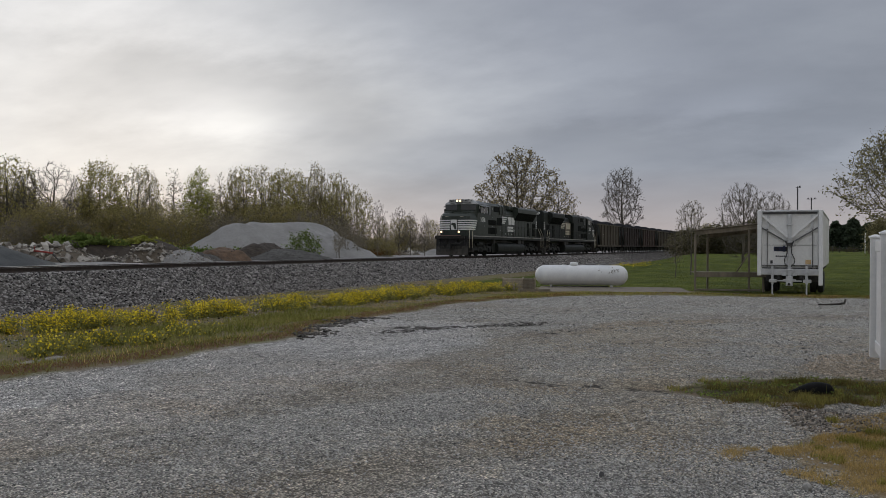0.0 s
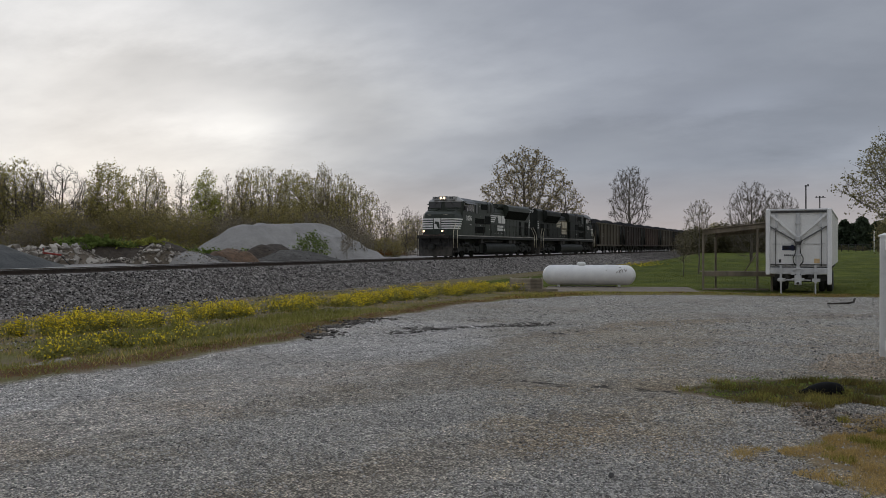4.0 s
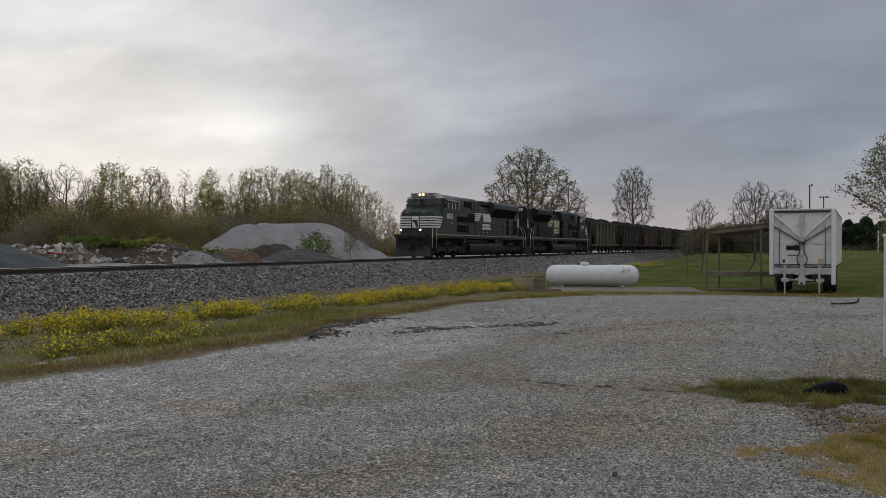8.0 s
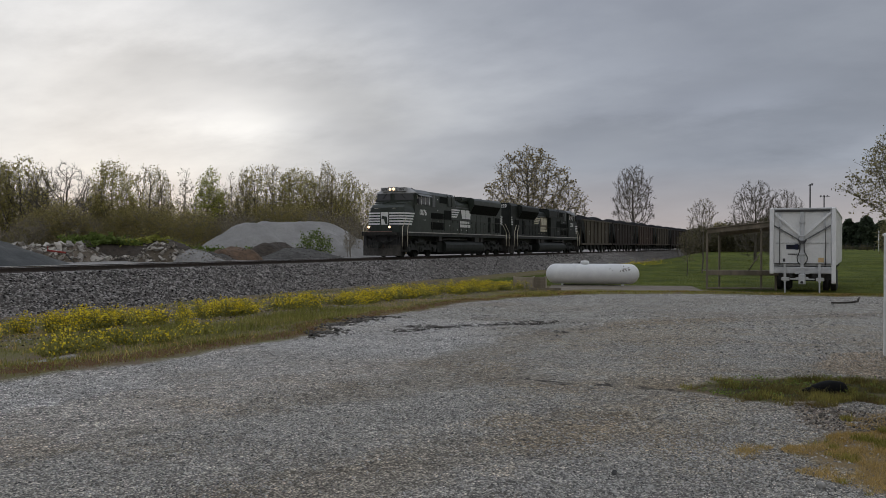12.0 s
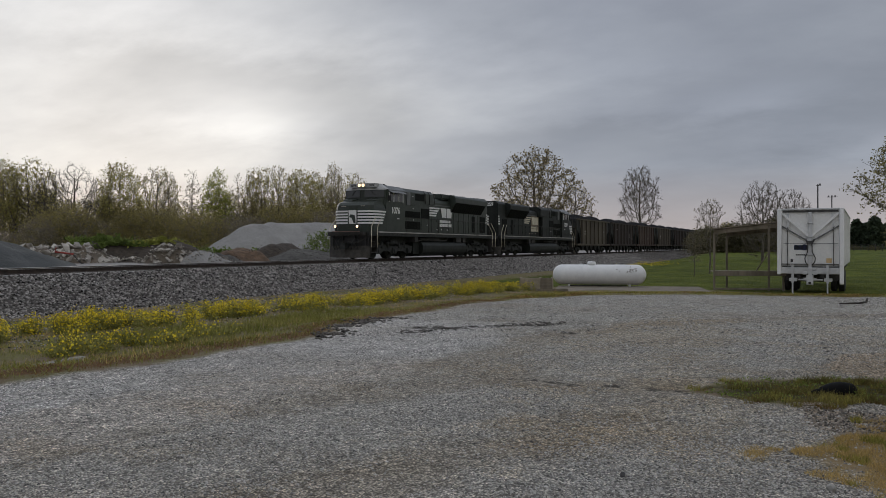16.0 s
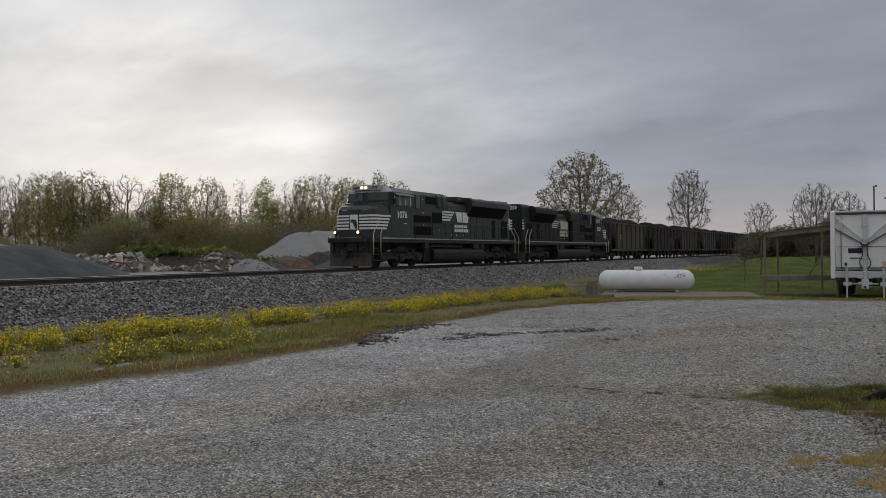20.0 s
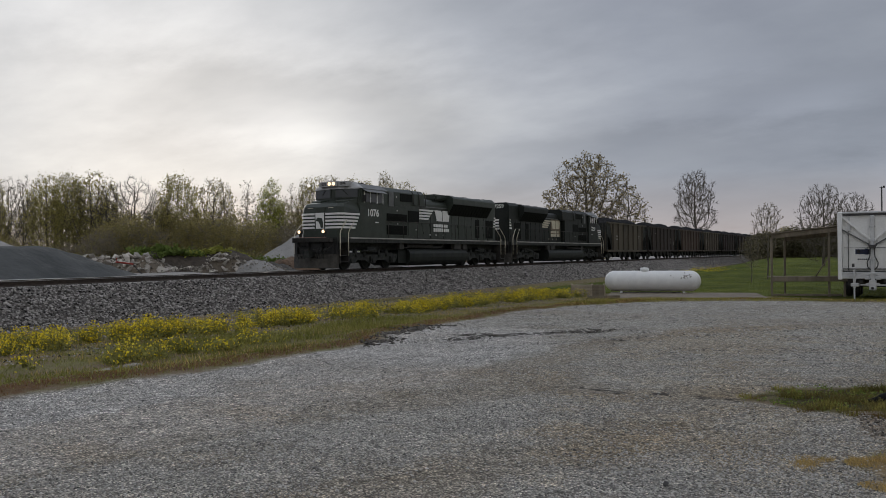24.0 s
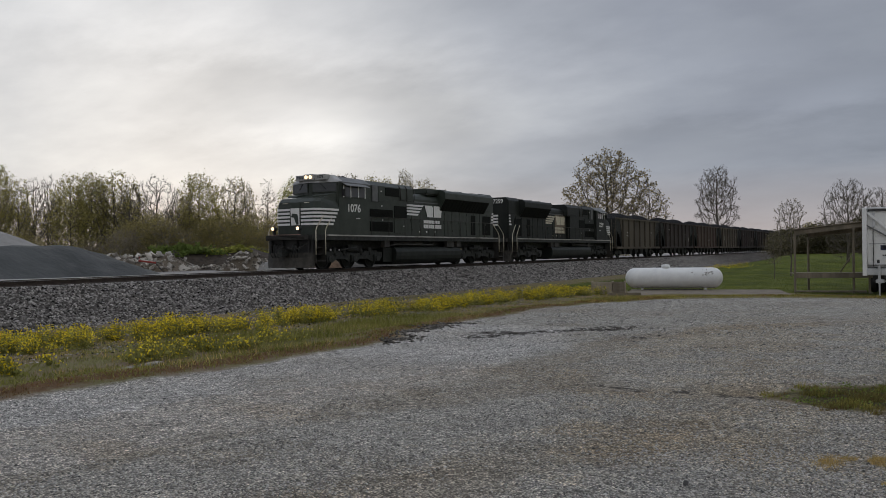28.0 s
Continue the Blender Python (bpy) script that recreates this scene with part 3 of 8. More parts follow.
def scatter_stones(name, x, y, z, size, mat, label, flat=0.7):
    """Many small eight-sided stones in one mesh."""
    k = len(x)
    rng = np.random.default_rng(5)
    base = np.array([(1, 0, 0), (-1, 0, 0), (0, 1, 0), (0, -1, 0), (0, 0, 1), (0, 0, -1)], float)
    v = base[None] * (rng.uniform(0.6, 1.3, (k, 6, 1))) * size[:, None, None]
    v[:, :, 2] *= flat
    a, b = rng.uniform(0, 6.28, k), rng.uniform(-0.7, 0.7, k)
    ca, sa, cb, sb = np.cos(a)[:, None], np.sin(a)[:, None], np.cos(b)[:, None], np.sin(b)[:, None]
    vx, vy, vz = v[..., 0], v[..., 1], v[..., 2]
    vx, vz = vx * cb + vz * sb, -vx * sb + vz * cb
    vx, vy = vx * ca - vy * sa, vx * sa + vy * ca
    v = np.stack([vx + x[:, None], vy + y[:, None], vz + z[:, None]], -1).reshape(-1, 3)
    f = np.array([(0, 2, 4), (2, 1, 4), (1, 3, 4), (3, 0, 4), (2, 0, 5), (1, 2, 5), (3, 1, 5), (0, 3, 5)])
    faces = (np.arange(k)[:, None, None] * 6 + f[None]).reshape(-1, 3)
    return tagged(new(name, raw_mesh(name, v, faces, mat)), label, "stones", kind="stuff")


rng = np.random.default_rng(11)
k = 66000
x = 6 + 110 * rng.random(k) ** 1.55
y = rng.uniform(21.9, 25.6, k)
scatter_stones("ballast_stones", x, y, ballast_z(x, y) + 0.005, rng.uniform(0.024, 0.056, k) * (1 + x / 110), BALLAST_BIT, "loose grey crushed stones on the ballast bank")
x, y = 5 + 38 * rng.random(15000) ** 1.3, 22.4 - 9.5 * rng.random(15000) ** 1.8
scatter_stones("strewn_stones", x, y, rise(x, y) + 0.004, rng.uniform(0.012, 0.042, 15000), BALLAST_BIT, "stray ballast stones on the bare soil")
k = 12000
x = 100 + 170 * rng.random(k) ** 1.3
y = rng.uniform(21.6, 25.6, k)
scatter_stones("ballast_stones", x, y, ballast_z(x, y) + 0.01, rng.uniform(0.05, 0.1, k), BALLAST_BIT, "far crushed stones on the ballast bank")
k = 240000
far, az = 2.4 + 19 * rng.random(k) ** 1.5, rng.uniform(-7, 62, k)
x, y = far * np.cos(np.radians(az)), far * np.sin(np.radians(az))
track = sum(np.exp(-(off_line(x, y, r) / 0.6) ** 2) for r in RUTS)
sunk = sum(np.exp(-((x - a) ** 2 + (y - b) ** 2) / c ** 2) for a, b, c, _, _ in HOLES)
bare = (rng.random(k) < (far - 2.2) / 2) & (rng.random(k) < (22 - far) / 8) & (in_lot(x, y) > 0.1) & ~inside(x, y, GRASS_PATCH) & ~(inside(x, y, DRY_PATCH) & (rng.random(k) < 0.8)) & (rng.random(k) < 0.45 + 0.55 * (wobble(x, y, 1.7, 3) > -0.1)) & (rng.random(k) > 0.8 * track) & (rng.random(k) > 0.9 * sunk)
x, y, far = x[bare], y[bare], far[bare]
scatter_stones("gravel_stones", x, y, rise(x, y) + 0.001, rng.uniform(0.004, 0.0095, len(x)) * rng.choice([1, 1, 1, 1.5], len(x)) * (0.9 + far / 40), GRAVEL_BIT, "loose pale limestone gravel on the lot", 0.75)
far, az = 6 + 9 * rng.random(9000), np.radians(rng.uniform(-7, 58, 9000))
x, y = far * np.cos(az), far * np.sin(az)
keep = (in_lot(x, y) > 0.1) & ~inside(x, y, GRASS_PATCH) & ~inside(x, y, DRY_PATCH) & (wobble(x, y, 1.1, 6) + 1.2 * rng.random(9000) > 0.4)
x, y = x[keep], y[keep]
scatter_stones("larger_gravel", x, y, rise(x, y) + 0.002, rng.uniform(0.009, 0.018, len(x)), GRAVEL_BIT, "larger loose limestone bits among the gravel")
x, y = rng.uniform(13, 37, 16000), rng.uniform(-7, 10, 16000)
far = (in_lot(x, y) > 0.1) & (wobble(x, y, 1.3, 8) + wobble(x, y, 3.0, 5) + 1.2 * rng.random(16000) > 0.4)
x, y = x[far], y[far]
scatter_stones("coarse_gravel", x, y, rise(x, y) + 0.003, rng.uniform(0.014, 0.034, len(x)), GRAVEL_BIT, "coarser loose stones over the lot")
x, y = rng.uniform(7.5, 15.5, 26000), rng.uniform(-3, 0.6, 26000)
keep = inside(x, y, PEBBLES) | inside(x, y, ROCKY)
x, y = x[keep], y[keep]
k = inside(x, y, ROCKY) & (rng.random(len(x)) < 0.75)
scatter_stones("dark_stones", x[k], y[k], rise(x[k], y[k]) + 0.008, rng.uniform(0.008, 0.02, k.sum()), material("dark_mixed_stone", (0.12, 0.105, 0.088), (0.27, 0.24, 0.205), 5, 0.9, bump=0.2, vary=0.7, island=True), "dark mixed stones heaped at the grass edge")
k = ~inside(x, y, ROCKY) | (rng.random(len(x)) < 0.35)
x, y = x[k], y[k]
scatter_stones("pebbles", x, y, rise(x, y) + 0.004, rng.uniform(0.007, 0.019, len(x)), PEBBLE_BIT, "brown rounded pebbles beside the fence")
CRUST = material("broken_dark_crust", (0.045, 0.04, 0.034), (0.13, 0.118, 0.1), 5, 0.9, vary=0.6, island=True)
x = 12.6 + 5.6 * rng.random(950)
y = np.interp(x, [p[0] for p in LOT_EDGE], [p[1] for p in LOT_EDGE]) + rng.normal(-0.05, 0.16, 950)
keep = wobble(x, y, 0.5, 3) + 0.6 * rng.random(950) > 0.25
x, y = x[keep], y[keep]
scatter_stones("broken_edge", x, y, rise(x, y) + 0.005, rng.uniform(0.02, 0.075, len(x)), CRUST, "dark broken crust along the gravel's edge", 0.45)
x, y = rng.uniform(12.8, 20.5, 1500), rng.uniform(4.4, 9.6, 1500)
keep = sum(np.exp(-(((x - a) * 0.93 - (y - b) * 0.36) / c) ** 2 - (((x - a) * 0.36 + (y - b) * 0.93) / d) ** 2) for a, b, c, d, _ in HOLES) > 0.3
x, y = x[keep], y[keep]
scatter_stones("broken_crust", x, y, rise(x, y), rng.uniform(0.02, 0.085, len(x)), CRUST, "dark broken crust in the potholes", 0.35)

for s in (-0.7535, 0.7535):
    t = thing("rail", pose(0, TRACK_Y + s, RAIL_Z), "rusty steel rail with a polished head", "rail", kind="structure")
    bm = bmesh.new()
    prism(bm, [(-0.07, -0.18), (0.07, -0.18), (0.07, -0.165), (0.012, -0.14), (0.012, -0.045), (0.036, -0.035), (0.036, -0.006), (-0.036, -0.006), (-0.036, -0.035), (-0.012, -0.045), (-0.012, -0.14), (-0.07, -0.165)], "x", -120, 900)
    part("rail_body", bm, RAIL_STEEL, t)
    bm = bmesh.new()
    prism(bm, [(-0.034, -0.006), (0.034, -0.006), (0.028, 0.0), (-0.028, 0.0)], "x", -120, 900)
    part("rail_head", bm, RAIL_TOP, t)


# ---- the train ----
LOCO_BLACK = material("locomotive_black", (0.03, 0.038, 0.03), (0.047, 0.056, 0.046), 1.5, 0.42, bump=0.05, bump_scale=14, spot=(0.045, 0.044, 0.038), spot_scale=1.4, spot_at=0.66, shine=0.35)
LOCO_DARK = material("sooty_locomotive_black", (0.011, 0.014, 0.012), (0.019, 0.022, 0.019), 1.5, 0.55, bump=0.05, bump_scale=14, spot=(0.03, 0.028, 0.024), spot_scale=1.4, spot_at=0.66, shine=0.3)
LOCO_DUSTY = material("dusty_black_steel", (0.03, 0.029, 0.027), (0.06, 0.056, 0.049), 2.5, 0.75, bump=0.3, bump_scale=30, spot=(0.09, 0.07, 0.05), spot_scale=2.5, spot_at=0.6)
UNDER = material("grimy_running_gear", (0.016, 0.018, 0.017), (0.04, 0.042, 0.038), 5, 0.7, bump=0.4, bump_scale=40, spot=(0.07, 0.062, 0.05), spot_scale=5, spot_at=0.6, shine=0.35)
TRIM_WHITE = material("white_paint_trim", (0.76, 0.76, 0.74), (0.84, 0.84, 0.82), 4, 0.5, spot=(0.4, 0.38, 0.34), spot_scale=7, spot_at=0.67, bump=0.05)
SILL_WHITE = material("grimy_white_stripe_paint", (0.3, 0.29, 0.265), (0.46, 0.45, 0.42), 1.6, 0.6, spot=(0.12, 0.11, 0.095), spot_scale=1.1, spot_at=0.55, bump=0.05)
RAIL_CREAM = material("cream_handrail_paint", (0.55, 0.5, 0.38), (0.65, 0.6, 0.48), 4, 0.5, bump=0.05)
GREY_BROW = material("pale_grey_brow_paint", (0.32, 0.32, 0.315), (0.44, 0.44, 0.435), 2.5, 0.5, bump=0.08, spot=(0.2, 0.2, 0.19), spot_at=0.64)
GREY_VISOR = material("weathered_grey_roof_paint", (0.1, 0.104, 0.105), (0.155, 0.16, 0.16), 2.5, 0.5, bump=0.08, spot=(0.08, 0.08, 0.08), spot_at=0.62)
DARK_GLASS = bpy.data.materials.new("dark_cab_glass")
DARK_GLASS.use_nodes = True
_p = DARK_GLASS.node_tree.nodes["Principled BSDF"]
_p.inputs["Base Color"].default_value, _p.inputs["Roughness"].default_value = (0.05, 0.056, 0.06, 1), 0.08
_p.inputs["IOR"].default_value = 1.5
LAMP = glow("lit_headlamp", (1.0, 0.66, 0.34), 2.0)
VOID = material("black_grille_opening", (0.012, 0.013, 0.012), (0.018, 0.02, 0.018), 9, 0.9, shine=0.1)
LAMP_RIM = material("dark_lamp_rim", (0.02, 0.02, 0.02), (0.03, 0.03, 0.03), 9, 0.5)
COAL = material("coal", (0.01, 0.01, 0.011), (0.022, 0.022, 0.023), 6, 0.95, bump=0.9, bump_scale=9, depth=0.08, shine=0.1)
RED_STRIP = material("faded_red_paint", (0.28, 0.16, 0.13), (0.38, 0.24, 0.2), 5, 0.6)

PLOUGH = material("dusty_plough_steel", (0.035, 0.033, 0.029), (0.075, 0.069, 0.06), 3, 0.8, bump=0.3, bump_scale=30, spot=(0.11, 0.095, 0.075), spot_scale=4, spot_at=0.6)
PATCH = material("tan_patch_paint", (0.16, 0.12, 0.08), (0.22, 0.17, 0.11), 3, 0.6)

train = []      # (thing, metres behind the train's head, turn)
wheelsets = []  # (wheelset, place on its thing, radius, sense)


def wheel_mesh(r, name):
    bm = bmesh.new()
    for s in (-1, 1):
        y = 0.7175 * s
        turned(bm, [(y - 0.03 * s, r * 0.3), (y - 0.03 * s, r * 0.82), (y - 0.065 * s, r * 0.86), (y - 0.065 * s, r + 0.026), (y - 0.035 * s, r + 0.02), (y - 0.03 * s, r), (y + 0.07 * s, r - 0.004), (y + 0.07 * s, r * 0.84), (y + 0.03 * s, r * 0.8), (y + 0.045 * s, r * 0.3)], (0, 0, 0), "y", 22, False)
        for k in range(5):
            a = 2 * math.pi * k / 5
            rod(bm, (math.cos(a) * r * 0.55, y + 0.03 * s, math.sin(a) * r * 0.55), (math.cos(a) * r * 0.55, y + 0.046 * s, math.sin(a) * r * 0.55), r * 0.1, 8)
    rod(bm, (0, -0.95, 0), (0, 0.95, 0), 0.09, 10)
    return finish(bm, name, [UNDER])


LOCO_WHEEL, CAR_WHEEL = wheel_mesh(0.53, "wheelset"), wheel_mesh(0.46, "wheelset")


def loco_truck(parent, centre, sense):
    bm = bmesh.new()
    for s in (-1, 1):
        y0, y1 = (0.98 * s, 1.16 * s)
        lo, hi = min(y0, y1), max(y0, y1)
        prism(bm, [(centre - 2.75, 0.62), (centre - 2.45, 0.34), (centre - 1.75, 0.34), (centre - 1.4, 0.5), (centre - 0.6, 0.5), (centre - 0.35, 0.34), (centre + 0.35, 0.34), (centre + 0.6, 0.5), (centre + 1.4, 0.5), (centre + 1.75, 0.34), (centre + 2.45, 0.34), (centre + 2.75, 0.62), (centre + 2.7, 0.86), (centre + 1.1, 0.92), (centre + 0.9, 0.82), (centre - 0.9, 0.82), (centre - 1.1, 0.92), (centre - 2.7, 0.86)], "y", lo, hi)
        for k in (-2.1, 0, 2.1):
            box(bm, centre + k - 0.24, centre + k + 0.24, min(1.1 * s, 1.27 * s), max(1.1 * s, 1.27 * s), 0.36, 0.72)
            rod(bm, (centre + k, 1.2 * s, 0.53), (centre + k, 1.33 * s, 0.53), 0.15, 12)
        for k in (-1.55, -0.75, 0.75, 1.55):
            rod(bm, (centre + k, 1.1 * s, 0.7), (centre + k, 1.1 * s, 1.12), 0.12, 10)
        rod(bm, (centre - 1.2, 1.25 * s, 0.98), (centre + 0.2, 1.25 * s, 1.12), 0.05, 8)
        box(bm, centre - 0.5, centre + 0.5, min(1.0 * s, 1.22 * s), max(1.0 * s, 1.22 * s), 0.95, 1.25)
    box(bm, centre - 2.6, centre + 2.6, -0.9, 0.9, 0.6, 0.95)
    truck = part("truck", bm, UNDER, parent, "grimy three-axle truck frame")
    for k in (-2.1, 0, 2.1):
        w = same("wheelset", LOCO_WHEEL, truck)
        wheelsets.append((w, (centre + k, 0, 0.53), 0.53, sense))
    return truck


def locomotive(L, inv_end, rad, tank, number, label, sense, u0, turn, logo):
    t = thing("locomotive", pose(0, 0, 0), label, "locomotive", "locomotives of the train")
    train.append((t, u0, turn))
    coat, mark = (LOCO_BLACK, TRIM_WHITE) if sense > 0 else (LOCO_DARK, RAIL_CREAM)
    # deck, in the dark gear colour to carry the shadow under its edge
    bm = bmesh.new()
    box(bm, 0.5, L - 0.5, -1.5, 1.5, 1.48, 1.75)
    box(bm, 0.9, L - 0.9, -0.75, 0.75, 1.05, 1.48)
    part("deck", bm, UNDER, t)
    for s in (-1, 1):
        bm = bmesh.new()
        box(bm, 1.6, L - 1.6, min(1.5 * s, 1.512 * s), max(1.5 * s, 1.512 * s), 1.695, 1.765)
        part("sill_stripe", bm, SILL_WHITE, t, "white stripe along the deck edge")
    # plough, steps and couplers at both ends
    for end in (0, 1):
        def e(x):
            return L - x if end else x
        bm = bmesh.new()
        prism(bm, [(e(0.55), -1.42), (e(0.18), -0.75), (e(0.1), 0.0), (e(0.18), 0.75), (e(0.55), 1.42), (e(0.75), 1.42), (e(0.75), -1.42)], "z", 0.12, 0.62)
        prism(bm, [(e(0.75), -1.45), (e(0.6), -1.44), (e(0.4), -1.0), (e(0.36), 0.0), (e(0.4), 1.0), (e(0.6), 1.44), (e(0.75), 1.45)], "z", 0.62, 0.86)
        part("plough", bm, PLOUGH, t, "dusty worn steel plough")
        # Plate coloured near black to stand for the shaded void above the plough.
        bm = bmesh.new()
        box(bm, min(e(0.62), e(0.78)), max(e(0.62), e(0.78)), -1.4, 1.4, 0.86, 1.5)
        for y in (-1.2, -0.45, 0.45, 1.2):
            box(bm, min(e(0.5), e(0.66)), max(e(0.5), e(0.66)), y - 0.05, y + 0.05, 0.86, 1.5)
        part("end_plate", bm, LAMP_RIM, t, "end plate darkened as the shaded gap above the plough")
        bm = bmesh.new()
        bent(bm, [(e(0.5), -1.2, 1.32), (e(0.3), -0.9, 1.1), (e(0.26), -0.5, 1.02), (e(0.28), -0.1, 1.12)], 0.03, 6)
        part("jumper_cable", bm, LOCO_DUSTY, t)
        bm = bmesh.new()
        bent(bm, [(e(0.5), 1.1, 1.36), (e(0.3), 0.8, 1.14), (e(0.27), 0.4, 1.06), (e(0.3), 0.15, 1.18)], 0.03, 6)
        part("jumper_cable", bm, LOCO_DUSTY, t)
        bm = bmesh.new()
        box(bm, min(e(0.2), e(0.52)), max(e(0.2), e(0.52)), -1.25, 1.25, 1.5, 1.73)
        for k in range(4):
            box(bm, min(e(0.14), e(0.5)), max(e(0.14), e(0.5)), -1.2, 1.2, 1.5 + k * 0.06, 1.53 + k * 0.06)
        part("anticlimber", bm, LOCO_DUSTY, t)
        bm = bmesh.new()
        box(bm, min(e(0.18), e(0.22)), max(e(0.18), e(0.22)), -1.0, 1.0, 1.74, 1.765)
        part("end_stripe", bm, RED_STRIP, t, "narrow red reflective strip")
        bm = bmesh.new()
        box(bm, min(e(-0.12), e(0.5)), max(e(-0.12), e(0.5)), -0.13, 0.13, 0.72, 1.0)
        box(bm, min(e(-0.25), e(0.05)), max(e(-0.25), e(0.05)), -0.2, 0.12, 0.66, 1.06)
        part("coupler", bm, UNDER, t, "rusty knuckle coupler")
        for y in (-0.95, -0.7, -0.5, 0.5, 0.7, 0.95):
            bm = bmesh.new()
            bent(bm, [(e(0.45), y, 1.3), (e(0.2), y, 1.2), (e(0.12), y * 0.93, 0.85), (e(0.2), y * 0.85, 0.62)], 0.028, 6)
            part("brake_hose", bm, UNDER, t)
        for s in (-1, 1):
            for k, z in enumerate((0.42, 0.76, 1.1, 1.42)):
                bm = bmesh.new()
                box(bm, min(e(0.8), e(1.5)), max(e(0.8), e(1.5)), min((1.5 - 0.09 * k) * s, (1.2 - 0.09 * k) * s), max((1.5 - 0.09 * k) * s, (1.2 - 0.09 * k) * s), z, z + 0.04)
                part("step", bm, LOCO_DUSTY, t)
            for x in (0.76, 1.52):
                bm = bmesh.new()
                box(bm, min(e(x), e(x + 0.03)), max(e(x), e(x + 0.03)), min(1.5 * s, 1.0 * s), max(1.5 * s, 1.0 * s), 0.36, 1.6)
                part("step_side", bm, LOCO_DUSTY, t)
            for x in (0.74, 1.5):
                bm = bmesh.new()
                bent(bm, [(e(x), 1.52 * s, 0.75), (e(x), 1.52 * s, 1.95), (e(x + 0.1), 1.5 * s, 2.12), (e(x + 0.75), 1.42 * s, 2.72)], 0.026, 6)
                part("grab_rail", bm, RAIL_CREAM, t, "cream-painted grab rail")
    # nose
    bm = bmesh.new()
    rings = []
    for z, f, w in ((1.75, 0.0, 1.0), (3.12, 0.0, 1.0), (3.42, 0.05, 0.97), (3.56, 0.22, 0.92)):
        top = 0.36 if z > 3.5 else 0.0
        rings.append([bm.verts.new((x, y * w, z + (top if x > 2.7 else 0.04 if top else 0.0))) for x, y in ((1.02 + f, -1.12), (1.02 + f, 1.12), (1.3 + f * 0.7, 1.4), (2.75, 1.5 if z < 3.3 else 1.45), (2.75, -1.5 if z < 3.3 else -1.45), (1.3 + f * 0.7, -1.4))])
    for a, b in zip(rings, rings[1:]):
        for i in range(6):
            bm.faces.new((a[i], a[(i + 1) % 6], b[(i + 1) % 6], b[i]))
    bm.faces.new(rings[-1])
    bm.faces.new(rings[0][::-1])
    part("nose", bm, coat, t)
    bm = bmesh.new()
    box(bm, 0.985, 1.02, -0.33, 0.33, 1.8, 3.4)
    part("nose_door", bevel(bm, 0.012), coat, t)
    # five white bars round the nose, with a plain light panel in their midst
    for k in range(5):
        z0 = 2.24 + k * 0.185
        tip = 2.2 + 0.11 * k
        for sd in (-1, 1):
            bm = bmesh.new()
            prism(bm, [(tip, 1.495 * sd), (1.285, 1.428 * sd), (0.998, 1.135 * sd), (0.998, 0.36 * sd), (1.03, 0.36 * sd), (1.03, 1.1 * sd), (1.32, 1.38 * sd), (tip - 0.02, 1.44 * sd)], "z", z0, z0 + 0.105)
            part("nose_stripe", bm, TRIM_WHITE, t, "white bar round the nose")
    bm = bmesh.new()
    prism(bm, [(-0.29, 2.24), (0.24, 2.24), (0.29, 3.1), (-0.29, 3.1)], "x", 0.972, 0.984)
    part("nose_emblem", bm, TRIM_WHITE, t, "white panel of the nose emblem")
    bm = bmesh.new()
    prism(bm, [(-0.24, 2.28), (-0.1, 2.28), (0.05, 2.62), (0.24, 2.66), (0.16, 2.84), (-0.16, 2.8), (-0.22, 2.6)], "x", 0.958, 0.971)
    part("emblem_figure", bm, coat, t, "plain dark shape of the emblem")
    # cab
    bm = bmesh.new()
    prism(bm, [(2.62, 1.75), (5.3, 1.75), (5.3, 4.47), (2.8, 4.47), (2.68, 3.6), (2.62, 3.1)], "y", -1.49, 1.49)
    prism(bm, [(2.6, -1.46), (2.22, -0.15), (2.22, 0.15), (2.6, 1.46), (2.85, 1.46), (2.85, -1.46)], "z", 3.4, 4.46)
    part("cab", bm, coat, t)
    bm = bmesh.new()
    prism(bm, [(-1.5, 4.44), (-1.5, 4.5), (-1.0, 4.8), (-0.4, 4.85), (0.4, 4.85), (1.0, 4.8), (1.5, 4.5), (1.5, 4.44)], "x", 2.9, 5.45)
    part("cab_roof", bm, GREY_VISOR, t, "weathered grey cab roof")
    # sloped brow over the windscreens with headlights and number boards
    bm = bmesh.new()
    for y in (-1, 1):
        for x, y0, z in ((2.57, 1.5, 4.455), (2.16, 0.2, 4.455), (2.59, 1.5, 4.52), (2.2, 0.2, 4.56), (2.74, 0.98, 4.87), (2.98, 1.5, 4.53), (2.98, 0.98, 4.88)):
            bm.verts.new((x, y0 * y, z))
    bmesh.ops.convex_hull(bm, input=bm.verts[:])
    part("brow", bm, GREY_BROW, t, "grey brow over the windscreens")
    bm = bmesh.new()
    box(bm, 2.06, 2.75, -0.32, 0.32, 4.58, 4.9)
    part("headlight_housing", bevel(bm, 0.03), GREY_BROW, t)
    for s in (-1, 1):
        bm = bmesh.new()
        rod(bm, (2.07, 0.14 * s, 4.745), (2.03, 0.14 * s, 4.745), 0.095, 16)
        part("headlight", bm, LAMP if sense > 0 else LAMP_RIM, t, "lit round headlight" if sense > 0 else "unlit round headlight")
        bm = bmesh.new()
        box(bm, 2.2, 2.72, min(0.34 * s, 0.95 * s), max(0.34 * s, 0.95 * s), 4.6, 4.87)
        part("number_board", bm, GREY_BROW, t)
        letters(number, 0.2, LAMP_RIM, t, pose(2.194, 0.66 * s, 4.74, 90, 0, -90), "board_number")
        # ditch light on the front platform
        bm = bmesh.new()
